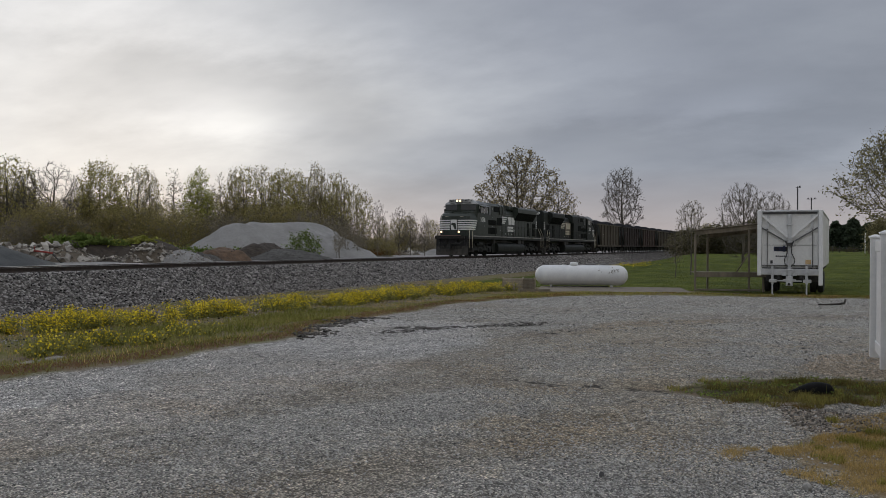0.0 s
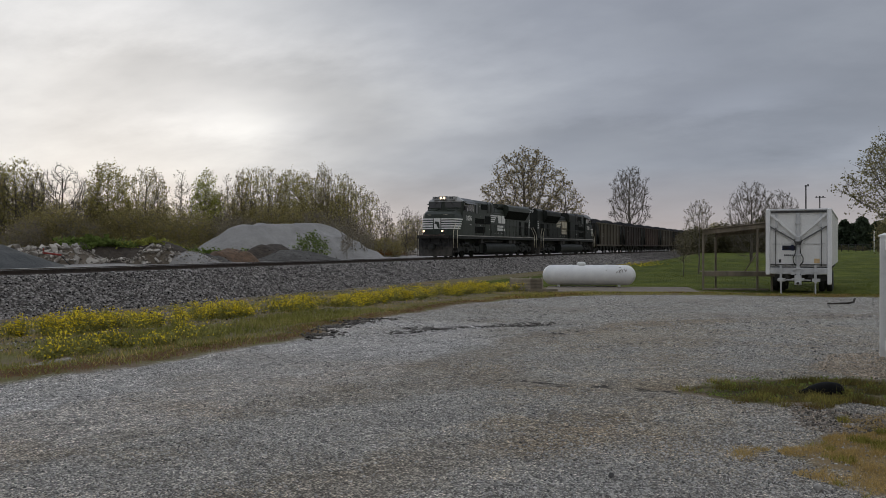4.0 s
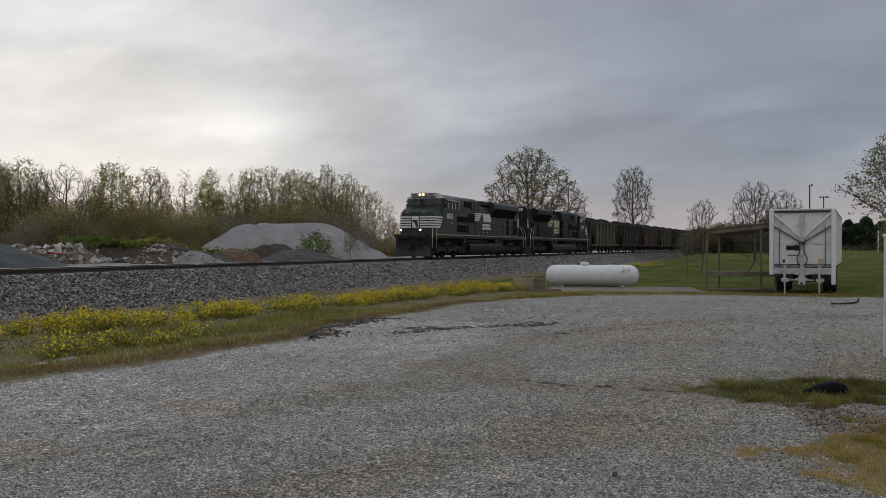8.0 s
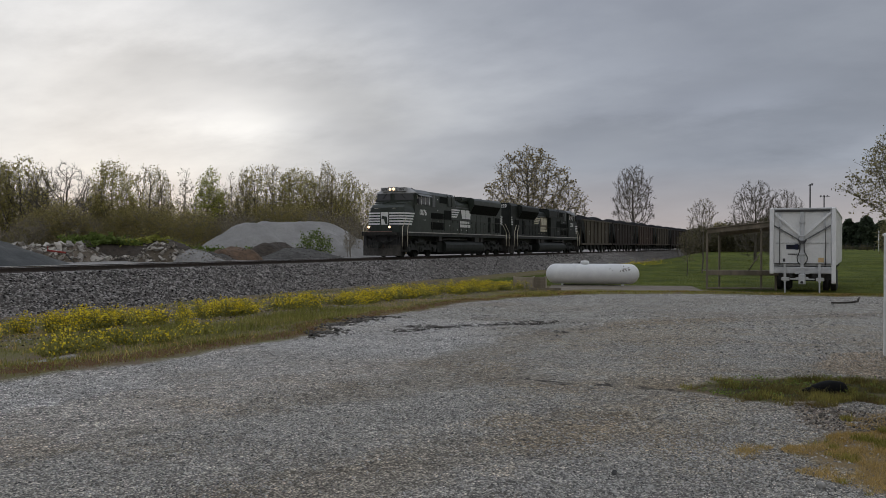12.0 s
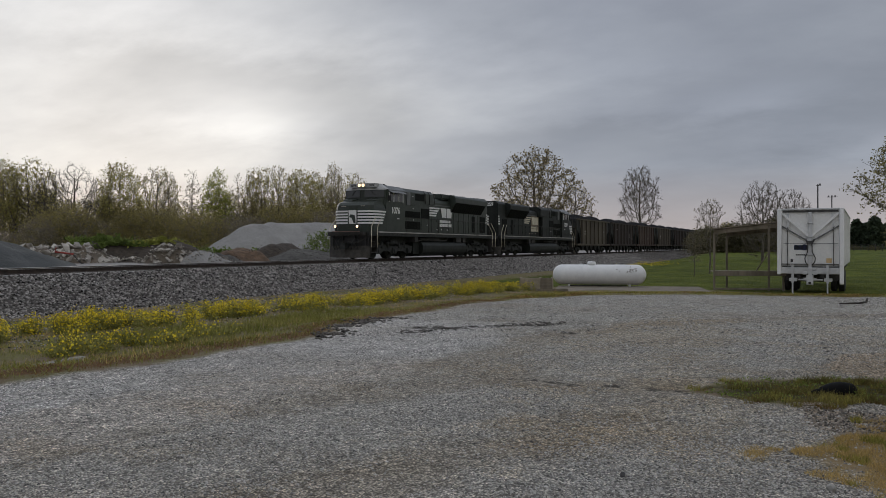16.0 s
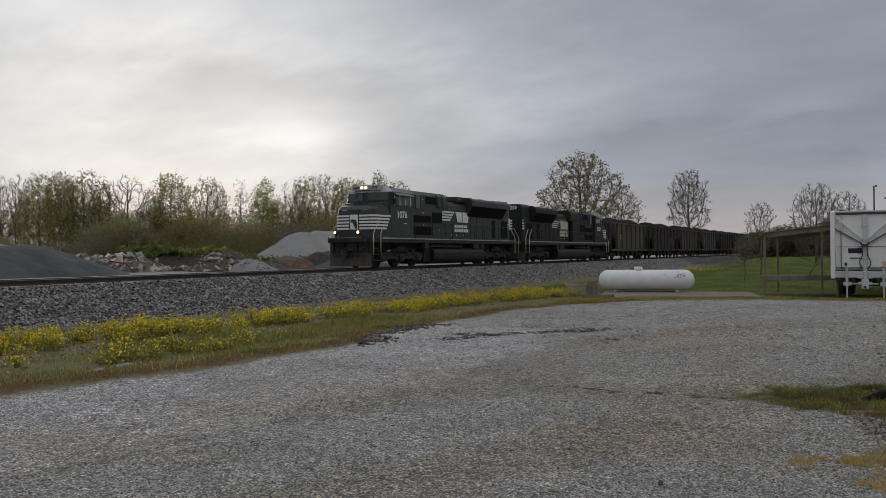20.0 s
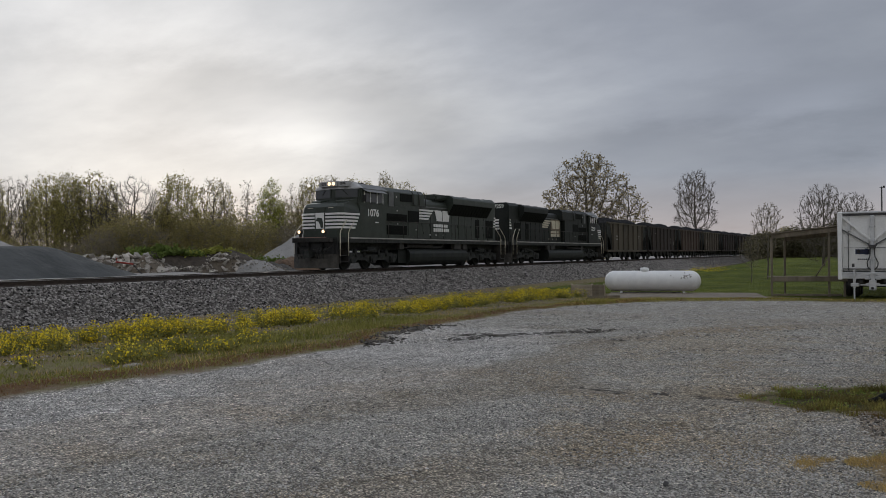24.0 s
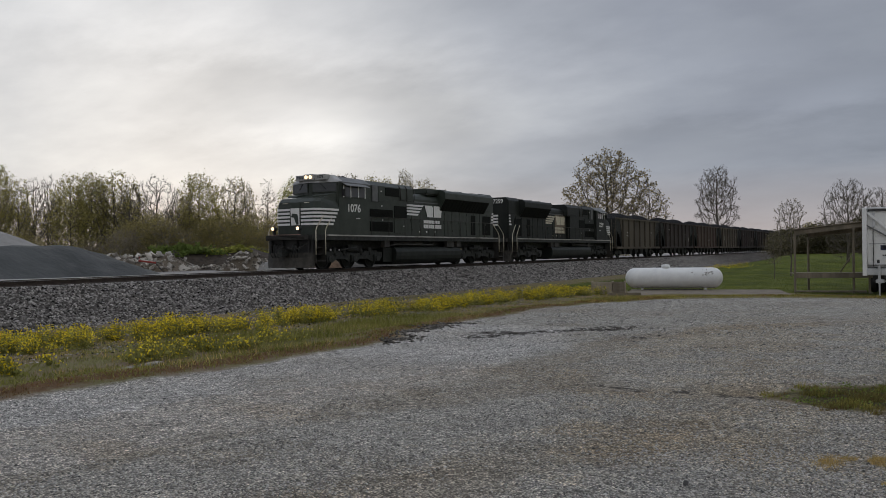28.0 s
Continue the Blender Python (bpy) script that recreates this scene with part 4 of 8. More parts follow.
        rod(bm, (0.22, 0.8 * s, 2.06), (0.4, 0.8 * s, 2.06), 0.13, 14)
        box(bm, 0.26, 0.4, 0.8 * s - 0.05, 0.8 * s + 0.05, 1.73, 2.0)
        part("ditch_light_case", bm, LAMP_RIM, t)
        bm = bmesh.new()
        rod(bm, (0.222, 0.8 * s, 2.06), (0.2, 0.8 * s, 2.06), 0.085, 16)
        part("ditch_light", bm, LAMP if sense > 0 else LAMP_RIM, t, "lit round ditch light" if sense > 0 else "unlit round ditch light")
        # windscreens in their rubber surrounds
        def pane(bm, a0, a1, out0, out1, z0, z1):
            """A slab on one slanting half of the cab front, from a0 to a1 across it."""
            prism(bm, [(2.22 + 0.38 * a - 0.957 * o, (0.15 + 1.31 * a + 0.29 * o) * s) for a, o in ((a0, out0), (a1, out0), (a1, out1), (a0, out1))], "z", z0, z1)
        bm = bmesh.new()
        pane(bm, -0.02, 0.985, 0.0, 0.03, 3.95, 4.45)
        part("windscreen_frame", bm, coat, t)
        bm = bmesh.new()
        pane(bm, 0.02, 0.95, 0.03, 0.04, 3.99, 4.42)
        part("windscreen", bm, DARK_GLASS, t, "dark glass windscreen")
        bm = bmesh.new()
        rod(bm, (2.22 + 0.38 * 0.3 - 0.06, (0.15 + 1.31 * 0.3) * s, 4.44), (2.22 + 0.38 * 0.55 - 0.06, (0.15 + 1.31 * 0.55) * s, 4.12), 0.014, 5)
        part("wiper", bm, LAMP_RIM, t)
        # slanting shoulders on the nose top
        bm = bmesh.new()
        prism(bm, [(1.75, 0.5 * s), (1.95, 1.3 * s), (2.66, 1.4 * s), (2.45, 0.4 * s)], "z", 3.6, 3.78)
        for v in bm.verts:
            v.co.z += 0.17 * (v.co.x - 1.75) if v.co.z > 3.7 else 0.0
        part("nose_shoulder", bevel(bm, 0.03), coat, t)
        bm = bmesh.new()
        bent(bm, [(1.2, 0.55 * s, 3.3), (1.05, 0.55 * s, 3.36), (1.05, 0.85 * s, 3.36), (1.2, 0.85 * s, 3.3)], 0.014, 5)
        part("grab_iron", bm, RAIL_CREAM, t)
        # side windows under an awning
        lo, hi = sorted((1.485 * s, 1.51 * s))
        bm = bmesh.new()
        box(bm, 2.98, 4.95, lo, hi, 3.7, 4.36)
        part("window_frame", bm, coat, t)
        for x0 in (3.0, 3.61, 4.29, 4.89):
            bm = bmesh.new()
            box(bm, x0 - 0.005, x0 + 0.075, min(1.509 * s, 1.53 * s), max(1.509 * s, 1.53 * s), 3.72, 4.34)
            part("window_post", bm, TRIM_WHITE, t, "pale window post")
        for x0, x1 in ((3.05, 3.6), (3.68, 4.28), (4.36, 4.88)):
            lo2, hi2 = sorted((1.508 * s, 1.522 * s))
            bm = bmesh.new()
            box(bm, x0, x1, lo2, hi2, 3.76, 4.3)
            part("side_window", bm, DARK_GLASS, t, "dark side window pane")
        bm = bmesh.new()
        prism(bm, [(1.49 * s, 4.46), (1.8 * s, 4.30), (1.8 * s, 4.27), (1.49 * s, 4.43)], "x", 2.95, 5.0)
        part("awning", bm, GREY_VISOR, t, "grey sun awning over the side window")
        letters(number, 0.56, TRIM_WHITE, t, pose(3.95, 1.496 * s, 3.15, 90, 0, 0 if s < 0 else 180), "road_number", "white road number", 1.08)
        bm = bmesh.new()
        lo2, hi2 = sorted((1.49 * s, 1.5 * s))
        box(bm, 4.15, 4.5, lo2, hi2, 2.62, 2.66)
        part("small_marking", bm, TRIM_WHITE, t)
        # mirror and horn
        bm = bmesh.new()
        box(bm, 2.9, 2.94, min(1.52 * s, 1.72 * s), max(1.52 * s, 1.72 * s), 3.75, 4.1)
        part("mirror", bm, LAMP_RIM, t)
    bm = bmesh.new()
    for k in range(5):
        x = 3.3 + 0.28 * k
        rod(bm, (x, -0.3 + 0.1 * k, 4.8), (x, -0.3 + 0.1 * k, 4.88 + 0.04 * (k % 2)), 0.08, 10)
    box(bm, 3.9, 5.0, -0.5, 0.5, 4.78, 4.88)
    part("air_conditioner", bevel(bm, 0.01), LOCO_DUSTY, t)
    bm = bmesh.new()
    for k, y in enumerate((-0.16, 0, 0.16)):
        rod(bm, (5.2 - 0.05 * k, y, 4.9), (4.75 - 0.1 * k, y, 4.93), 0.03, 8, 0.09)
    box(bm, 5.12, 5.22, -0.22, 0.22, 4.78, 4.92)
    part("air_horn", bm, LOCO_DUSTY, t)
    # equipment hood behind the cab
    bm = bmesh.new()
    prism(bm, [(-1.3, 1.75), (-1.3, 3.75), (1.3, 3.75), (1.3, 1.75)], "x", 5.3, inv_end - 0.7)
    prism(bm, [(-1.3, 3.752), (-1.3, 4.52), (-1.05, 4.76), (1.05, 4.76), (1.3, 4.52), (1.3, 3.752)], "x", 5.3, inv_end)
    part("inverter_hood", bm, coat, t)
    for s in (-1, 1):
        # First filter door is painted greyer, standing for sky reflected in its gloss.
        for x0, x1, z0, z1, out, mat, nm in ((5.5, 7.95, 2.7, 3.6, 1.33, coat, "hood_door"), (5.6, 7.88, 2.79, 3.22, 1.337, VOID, "louvre_panel"), (5.5, 7.95, 1.92, 2.64, 1.33, coat, "hood_door"), (5.6, 7.88, 1.99, 2.53, 1.337, VOID, "louvre_panel"), (8.06, 9.36, 2.8, 3.48, 1.33, VOID, "intake_screen"), (8.06, 9.36, 1.92, 2.73, 1.33, coat, "hood_door"), (5.85, 6.38, 3.64, 4.5, 1.35, GREY_VISOR, "filter_door"), (6.43, 6.95, 3.64, 4.5, 1.35, coat, "filter_door"), (7.2, 8.55, 4.0, 4.46, 1.335, VOID, "intake_screen"), (8.72, 9.3, 3.84, 4.5, 1.35, coat, "hood_door"), (9.38, inv_end - 0.1, 3.84, 4.5, 1.35, coat, "hood_door")):
            lo, hi = sorted((1.3 * s, out * s))
            bm = bmesh.new()
            box(bm, x0, x1, lo, hi, z0, z1)
            if nm == "louvre_panel":
                for k in range(6):
                    z = z0 + 0.04 + k * (z1 - z0 - 0.06) / 6
                    box(bm, x0 + 0.04, x1 - 0.04, min(out * s, (out + 0.022) * s), max(out * s, (out + 0.022) * s), z, z + 0.03)
            part(nm, bm, mat, t)
        for x0, z0 in ((6.7, 3.38), (6.75, 2.6), (8.9, 2.3), (6.65, 4.2)):
            bm = bmesh.new()
            lo, hi = sorted((1.352 * s, 1.36 * s))
            box(bm, x0, x0 + 0.1, lo, hi, z0, z0 + 0.06)
            part("small_marking", bm, TRIM_WHITE, t)
        for x0 in (8.62, 9.34, inv_end + 0.02):
            bm = bmesh.new()
            bent(bm, [(x0, 1.33 * s, 3.8), (x0, 1.37 * s, 3.9), (x0, 1.37 * s, 4.46), (x0, 1.2 * s, 4.72)], 0.025, 6)
            part("pipe", bm, LOCO_DUSTY, t)
    # engine hood with its doors
    bm = bmesh.new()
    prism(bm, [(-0.95, 1.75), (-0.95, 4.02), (-0.88, 4.2), (-0.7, 4.34), (-0.45, 4.4), (0.45, 4.4), (0.7, 4.34), (0.88, 4.2), (0.95, 4.02), (0.95, 1.75)], "x", inv_end - 0.7, L - 1.3)
    part("engine_hood", bm, coat, t)
    n = int((rad[1] - inv_end) / 0.78)
    first_door = inv_end - 0.65
    step = (L - 1.45 - first_door) / n
    door = bmesh.new()
    box(door, 0.03, step - 0.03, -0.022, 0, 1.85, 3.5)
    box(door, step - 0.14, step - 0.1, -0.05, -0.02, 2.6, 2.8)
    for z in (2.1, 3.2):
        box(door, 0.05, 0.09, -0.045, -0.02, z, z + 0.14)
    me = finish(door, "hood_door", coat)
    for k in range(n):
        same("hood_door", me, t, pose(first_door + k * step, -0.952, 0))
        same("hood_door", me, t, pose(first_door + (k + 1) * step, 0.952, 0, 0, 0, 180))
    for s in (-1, 1):
        bm = bmesh.new()
        lo, hi = sorted((0.955 * s, 0.972 * s))
        box(bm, inv_end + 0.1, rad[0] - 0.05, lo, hi, 3.82, 3.88)
        part("hood_rail", bm, GREY_VISOR, t)
        # two dark open vents low on the hood
        for x, w in ((rad[1] - 1.95, 0.62), (rad[1] - 0.25, 1.2)):
            bm = bmesh.new()
            lo, hi = sorted((0.985 * s, 0.995 * s))
            box(bm, x, x + w, lo, hi, 1.95, 3.26)
            part("vent_screen", bm, VOID, t)
    # flared radiator
    bm = bmesh.new()
    prism(bm, [(-0.97, 3.4), (-1.44, 4.18), (-1.44, 4.52), (-1.36, 4.64), (-1.1, 4.72), (1.1, 4.72), (1.36, 4.64), (1.44, 4.52), (1.44, 4.18), (0.97, 3.4)], "x", rad[0], rad[1])
    part("radiator", bm, coat, t)
    for s in (-1, 1):
        bm = bmesh.new()
        prism(bm, [(1.0 * s, 3.43), (1.435 * s, 4.15), (1.447 * s, 4.143), (1.012 * s, 3.423)], "x", rad[0] + 0.06, rad[1] - 0.06)
        for k in range(14):
            x = rad[0] + 0.3 + k * (rad[1] - rad[0] - 0.6) / 13
            prism(bm, [(1.02 * s, 3.437), (1.435 * s, 4.123), (1.455 * s, 4.111), (1.04 * s, 3.425)], "x", x - 0.02, x + 0.02)
        part("radiator_grille", bm, VOID, t)
    for k in range(3):
        bm = bmesh.new()
        x = rad[0] + (k + 0.5) * (rad[1] - rad[0]) / 3
        turned(bm, [(4.71, 0.82), (4.8, 0.82), (4.8, 0.7), (4.76, 0.1)], (x, 0, 0), "z", 20)
        part("radiator_fan", bm, LOCO_DUSTY, t)
    bm = bmesh.new()
    box(bm, rad[0] - 1.5, rad[0] + 0.9, -0.95, 0.95, 4.36, 4.76)
    part("exhaust_silencer", bevel(bm, 0.1, 2), coat, t)
    bm = bmesh.new()
    box(bm, rad[0] - 0.9, rad[0] - 0.3, -0.35, 0.35, 4.7, 4.8)
    part("exhaust_stack", bm, UNDER, t)
    # the rear end of the hood
    bm = bmesh.new()
    prism(bm, [(-0.97, 3.6), (-0.97, 4.6), (-0.75, 4.84), (0.75, 4.84), (0.97, 4.6), (0.97, 3.6)], "x", rad[1] - 0.02, L - 1.28)
    box(bm, L - 1.31, L - 1.24, -0.85, 0.85, 1.8, 4.7)
    part("hood_end", bevel(bm, 0.03), coat, t)
    letters(number, 0.42, TRIM_WHITE, t, pose(L - 1.232, 0.12, 4.53, 90, 0, 90), "road_number", "white road number on the hood's end")
    for k in range(4):
        bm = bmesh.new()
        prism(bm, [(-0.9 + 0.06 * k, 2.72 + 0.23 * k), (-0.9 + 0.06 * k, 2.85 + 0.23 * k), (0.12, 2.85 + 0.23 * k), (0.12, 2.72 + 0.23 * k)], "x", L - 1.24, L - 1.225)
        part("end_bar", bm, TRIM_WHITE, t, "white bar across the hood's end")
    for s in (-1, 1):
        for k in range(4):
            bm = bmesh.new()
            lo, hi = sorted((0.98 * s, 0.995 * s))
            prism(bm, [(L - 1.75 + 0.06 * k, 2.75 + 0.22 * k), (L - 1.32, 2.75 + 0.22 * k), (L - 1.32, 2.87 + 0.22 * k), (L - 1.7 + 0.06 * k, 2.87 + 0.22 * k)], "y", lo, hi)
            part("end_bar", bm, TRIM_WHITE, t, "white bar at the hood's end")
    # plain shapes in place of the railway's mark: slanted bars, a block and two rows beneath
    lx, ly = logo
    for s in (-1, 1):
        lo, hi = sorted((ly * s, (ly + 0.012) * s))

        def along(x):
            return lx + x if s < 0 else lx + 4.3 - x
        for k in range(4):
            bm = bmesh.new()
            z = 3.56 - 0.18 * k
            prism(bm, [(along(-0.25 if k == 0 else 0.0), z + 0.115), (along(2.0 - 0.2 * k), z + 0.115), (along(1.88 - 0.2 * k), z), (along(0.0), z)], "y", lo, hi)
            part("side_bar", bm, mark, t, "white bar of the side mark")
        for x0, lean in ((2.1, 0.26), (3.2, 0.0)):
            bm = bmesh.new()
            prism(bm, [(along(x0), 3.68), (along(x0 + 0.86), 3.68), (along(x0 + 1.0), 3.58), (along(x0 + 0.86 + lean * 0.5), 2.97), (along(x0 + lean), 2.97), (along(x0 + 0.02 + lean), 3.1)], "y", lo, hi)
            part("side_mark", bm, mark, t, "plain pale shape of the side mark")
        if sense < 0:
            bm = bmesh.new()
            lo2, hi2 = sorted(((ly - 0.02) * s, (ly - 0.002) * s))
            box(bm, min(along(2.0), along(4.3)), max(along(2.0), along(4.3)), lo2, hi2, 2.25, 3.78)
            part("side_patch", bm, PATCH, t, "tan repainted patch on the hood")
        for z, words in ((2.58, (0.26, 0.28, 0.24, 0.2, 0.26, 0.2, 0.24)), (2.28, (0.22, 0.28, 0.24, 0.2, 0.26, 0.18, 0.22, 0.24))):
            bm = bmesh.new()
            x = 1.97
            for w in words:
                box(bm, min(along(x), along(x + w)), max(along(x), along(x + w)), lo, hi, z, z + 0.23)
                x += w + 0.04
            part("side_lettering", bm, mark, t, "pale bars of a line of lettering")
        for x in (1.5, 2.3, 3.3):
            bm = bmesh.new()
            box(bm, along(x) - 0.06, along(x) + 0.06, lo, hi, 2.02, 2.1)
            part("small_marking", bm, mark, t)
    # handrails
    rail = bmesh.new()
    rod(rail, (0, 0, 0), (0, 0, 1.02), 0.02, 6)
    me = finish(rail, "handrail_post", LOCO_DUSTY)
    posts = int((L - 8) / 1.6)
    for s in (-1, 1):
        for k in range(posts + 1):
            same("handrail_post", me, t, pose(5.6 + k * (L - 7.6) / posts, 1.46 * s, 1.75))
        bm = bmesh.new()
        rod(bm, (5.6, 1.46 * s, 2.76), (L - 1.55, 1.46 * s, 2.76), 0.02, 6)
        part("handrail", bm, LOCO_DUSTY, t)
    # fuel tank, boxes and pipes beneath the deck
    bm = bmesh.new()
    half = [(1.1, 0.14), (1.32, 0.24), (1.46, 0.42), (1.5, 0.62), (1.5, 0.86), (1.44, 1.02), (1.32, 1.12), (1.1, 1.16)]
    prism(bm, [(-y, z) for y, z in half[::-1]] + half, "x", tank[0], tank[1])
    prism(bm, [(-1.2, 0.3), (-1.2, 1.1), (1.2, 1.1), (1.2, 0.3)], "x", tank[0] - 0.9, tank[0])
    part("fuel_tank", bm, LOCO_DARK, t, "black fuel tank")
    for s in (-1, 1):
        bm = bmesh.new()
        bent(bm, [(tank[0] - 0.6, 1.3 * s, 1.2), (tank[0] + 0.1, 1.38 * s, 1.26), (tank[0] + 4.2, 1.38 * s, 1.26), (tank[0] + 4.5, 1.36 * s, 1.46)], 0.035, 6)
        part("pipe", bm, LOCO_DUSTY, t)
        bm = bmesh.new()
        rod(bm, (tank[0] + 0.2, 1.05 * s, 1.34), (tank[0] + 3.4, 1.05 * s, 1.34), 0.13, 12)
        part("air_reservoir", bm, LOCO_DUSTY, t)
        for x, w in ((tank[1] - 1.7, 0.9), (tank[1] - 0.4, 0.5), (6.9, 0.5)):
            bm = bmesh.new()
            lo, hi = sorted((1.15 * s, 1.42 * s))
            box(bm, x, x + w, lo, hi, 1.12, 1.5)
            part("equipment_box", bevel(bm, 0.015), LOCO_DUSTY, t)
    loco_truck(t, 4.25, sense)
    loco_truck(t, L - 4.25, sense)
    return t


locomotive(22.65, 10.1, (13.7, 19.9), (7.95, 15.6), "1076", "black diesel locomotive with white nose bars and lit headlights", 1, 0.0, 0, (9.8, 1.0))
locomotive(24.4, 12.2, (16.0, 21.2), (6.9, 16.0), "7259", "dusty black diesel locomotive coupled backwards behind the leader", -1, 22.65 + 24.4, 180, (11.9, 1.0))

CAR_PAINTS = [
    ("greyish-brown steel coal hopper car heaped with coal", material("grey_brown_car_steel", (0.048, 0.04, 0.03), (0.078, 0.064, 0.047), 1.2, 0.9, spot=(0.095, 0.08, 0.058), spot_scale=0.28, spot_at=0.47, bump=0.2, stretch=(1, 1, 0.35))),
    ("dark rust-brown steel coal hopper car heaped with coal", material("dark_rust_car_steel", (0.026, 0.02, 0.017), (0.044, 0.032, 0.027), 1.2, 0.9, spot=(0.02, 0.015, 0.014), spot_scale=1.1, spot_at=0.56, bump=0.2, stretch=(1, 1, 0.35))),
    ("reddish-brown steel coal hopper car heaped with coal", material("red_brown_car_steel", (0.05, 0.034, 0.027), (0.076, 0.052, 0.04), 1.2, 0.9, spot=(0.09, 0.066, 0.05), spot_scale=0.3, spot_at=0.56, bump=0.2, stretch=(1, 1, 0.35))),
]


CAR_MARK = material("worn_pale_car_lettering", (0.22, 0.2, 0.17), (0.42, 0.4, 0.36), 9, 0.8)
CAR_MARKS = [((3.85, 0.5, 2.5, 0.16), (3.8, 0.75, 2.2, 0.12), (12.3, 0.7, 2.6, 0.1), (12.3, 0.4, 2.4, 0.08)), ((12.0, 0.22, 2.0, 0.7), (13.6, 0.16, 1.8, 0.5), (3.9, 0.5, 3.1, 0.1)), ((2.4, 0.55, 3.05, 0.3), (2.35, 0.3, 2.6, 0.12), (9.1, 0.8, 2.0, 0.07))]


def hopper_car(label, paint, marks):
    t = thing("hopper_car", pose(0, 0, 0), label, "hopper car", "coal cars of the train")
    a, b = 0.55, CAR_PITCH - 0.55
    foot = 2.35
    for s in (-1, 1):
        # the side ends on a slant, following the slope sheets within
        bm = bmesh.new()
        lo, hi = sorted((1.46 * s, 1.5 * s))
        prism(bm, [(foot, 1.12), (CAR_PITCH - foot, 1.12), (CAR_PITCH - foot + 0.1, 2.6), (CAR_PITCH - 1.5, 3.95), (1.5, 3.95), (foot - 0.1, 2.6)], "y", lo, hi)
        part("side_sheet", bm, paint, t)
        bm = bmesh.new()
        lo, hi = sorted((1.42 * s, 1.58 * s))
        box(bm, a - 0.03, b + 0.03, lo, hi, 3.86, 4.03)
        part("top_chord", bm, paint, t)
        bm = bmesh.new()
        box(bm, a - 0.1, b + 0.1, lo, hi, 0.92, 1.14)
        part("side_sill", bm, paint, t)
        for x in (a + 0.02, b - 0.02):
            bm = bmesh.new()
            lo, hi = sorted((1.38 * s, 1.5 * s))
            box(bm, x - 0.06, x + 0.06, lo, hi, 1.1, 3.9)
            part("corner_post", bm, UNDER, t)
    rib = bmesh.new()
    prism(rib, [(-0.09, 0), (-0.05, -0.13), (0.05, -0.13), (0.09, 0)], "z", 1.1, 3.9)
    me = finish(rib, "side_post", paint)
    for k in range(7):
        x = foot + 0.1 + k * (CAR_PITCH - 2 * foot - 0.2) / 6
        same("side_post", me, t, pose(x, -1.5, 0))
        same("side_post", me, t, pose(x, 1.5, 0, 0, 0, 180))
    for end in (0, 1):
        def e(x):
            return CAR_PITCH - x if end else x
        # Slope sheet, like the corner posts, is darkened for the shaded interior.
        bm = bmesh.new()
        prism(bm, [(e(a), 3.95), (e(a), 2.9), (e(3.3), 1.15), (e(3.4), 1.2), (e(a + 0.08), 3.0), (e(a + 0.08), 3.95)], "y", -1.45, 1.45)
        part("slope_sheet", bm, UNDER, t)
        bm = bmesh.new()
        for y in (-1.3, -0.45, 0.45, 1.3):
            box(bm, min(e(a), e(a + 0.1)), max(e(a), e(a + 0.1)), y - 0.06, y + 0.06, 1.1, 2.95)
        box(bm, min(e(0.4), e(3.0)), max(e(0.4), e(3.0)), -1.45, 1.45, 0.98, 1.12)
        part("end_frame", bm, paint, t)
        # Added dark sheet, standing for the shade inside an open car end.
        bm = bmesh.new()
        box(bm, min(e(a + 0.1), e(a + 0.14)), max(e(a + 0.1), e(a + 0.14)), -1.42, 1.42, 1.1, 3.88)
        part("end_sheet", bm, UNDER, t)
        # Closing panels in the same dark colour, for the dim inside behind them.
        for sd in (-1, 1):
            bm = bmesh.new()
            lo, hi = sorted((1.415 * sd, 1.445 * sd))
            prism(bm, [(e(a + 0.15), 3.86), (e(a + 0.15), 2.85), (e(3.2), 1.14), (e(foot - 0.2), 1.14), (e(foot - 0.2), 2.6), (e(1.7), 3.86)], "y", lo, hi)
            part("end_side_sheet", bm, UNDER, t)
        bm = bmesh.new()
        for k in range(6):
            rod(bm, (e(a - 0.06), -1.4, 1.3 + 0.42 * k), (e(a - 0.06), -1.0, 1.3 + 0.42 * k), 0.015, 5)
        rod(bm, (e(a - 0.06), -1.4, 1.0), (e(a - 0.06), -1.4, 3.9), 0.02, 5)
        rod(bm, (e(a - 0.06), -1.0, 1.0), (e(a - 0.06), -1.0, 3.9), 0.02, 5)
        part("ladder", bm, paint, t)
        bm = bmesh.new()
        box(bm, min(e(-0.1), e(1.2)), max(e(-0.1), e(1.2)), -0.13, 0.13, 0.7, 0.98)
        part("coupler", bm, UNDER, t)
        bm = bmesh.new()
        c = e(2.25)
        for s in (-1, 1):
            lo, hi = sorted((0.95 * s, 1.1 * s))
            prism(bm, [(c - 1.15, 0.36), (c - 0.7, 0.36), (c - 0.35, 0.2), (c + 0.35, 0.2), (c + 0.7, 0.36), (c + 1.15, 0.36), (c + 1.15, 0.6), (c + 0.45, 0.78), (c - 0.45, 0.78), (c - 1.15, 0.6)], "y", lo, hi)
            rod(bm, (c, 1.08 * s, 0.3), (c, 1.08 * s, 0.62), 0.2, 10)
        box(bm, c - 0.25, c + 0.25, -1.0, 1.0, 0.5, 0.97)
        truck = part("truck", bm, UNDER, t, "grimy two-axle truck")
        for k in (-0.88, 0.88):
            w = same("wheelset", CAR_WHEEL, truck)
            w.location = (c + k, 0, 0.46)
    for k in range(5):
        c = 4.35 + k * (CAR_PITCH - 8.7) / 4
        bm = bmesh.new()
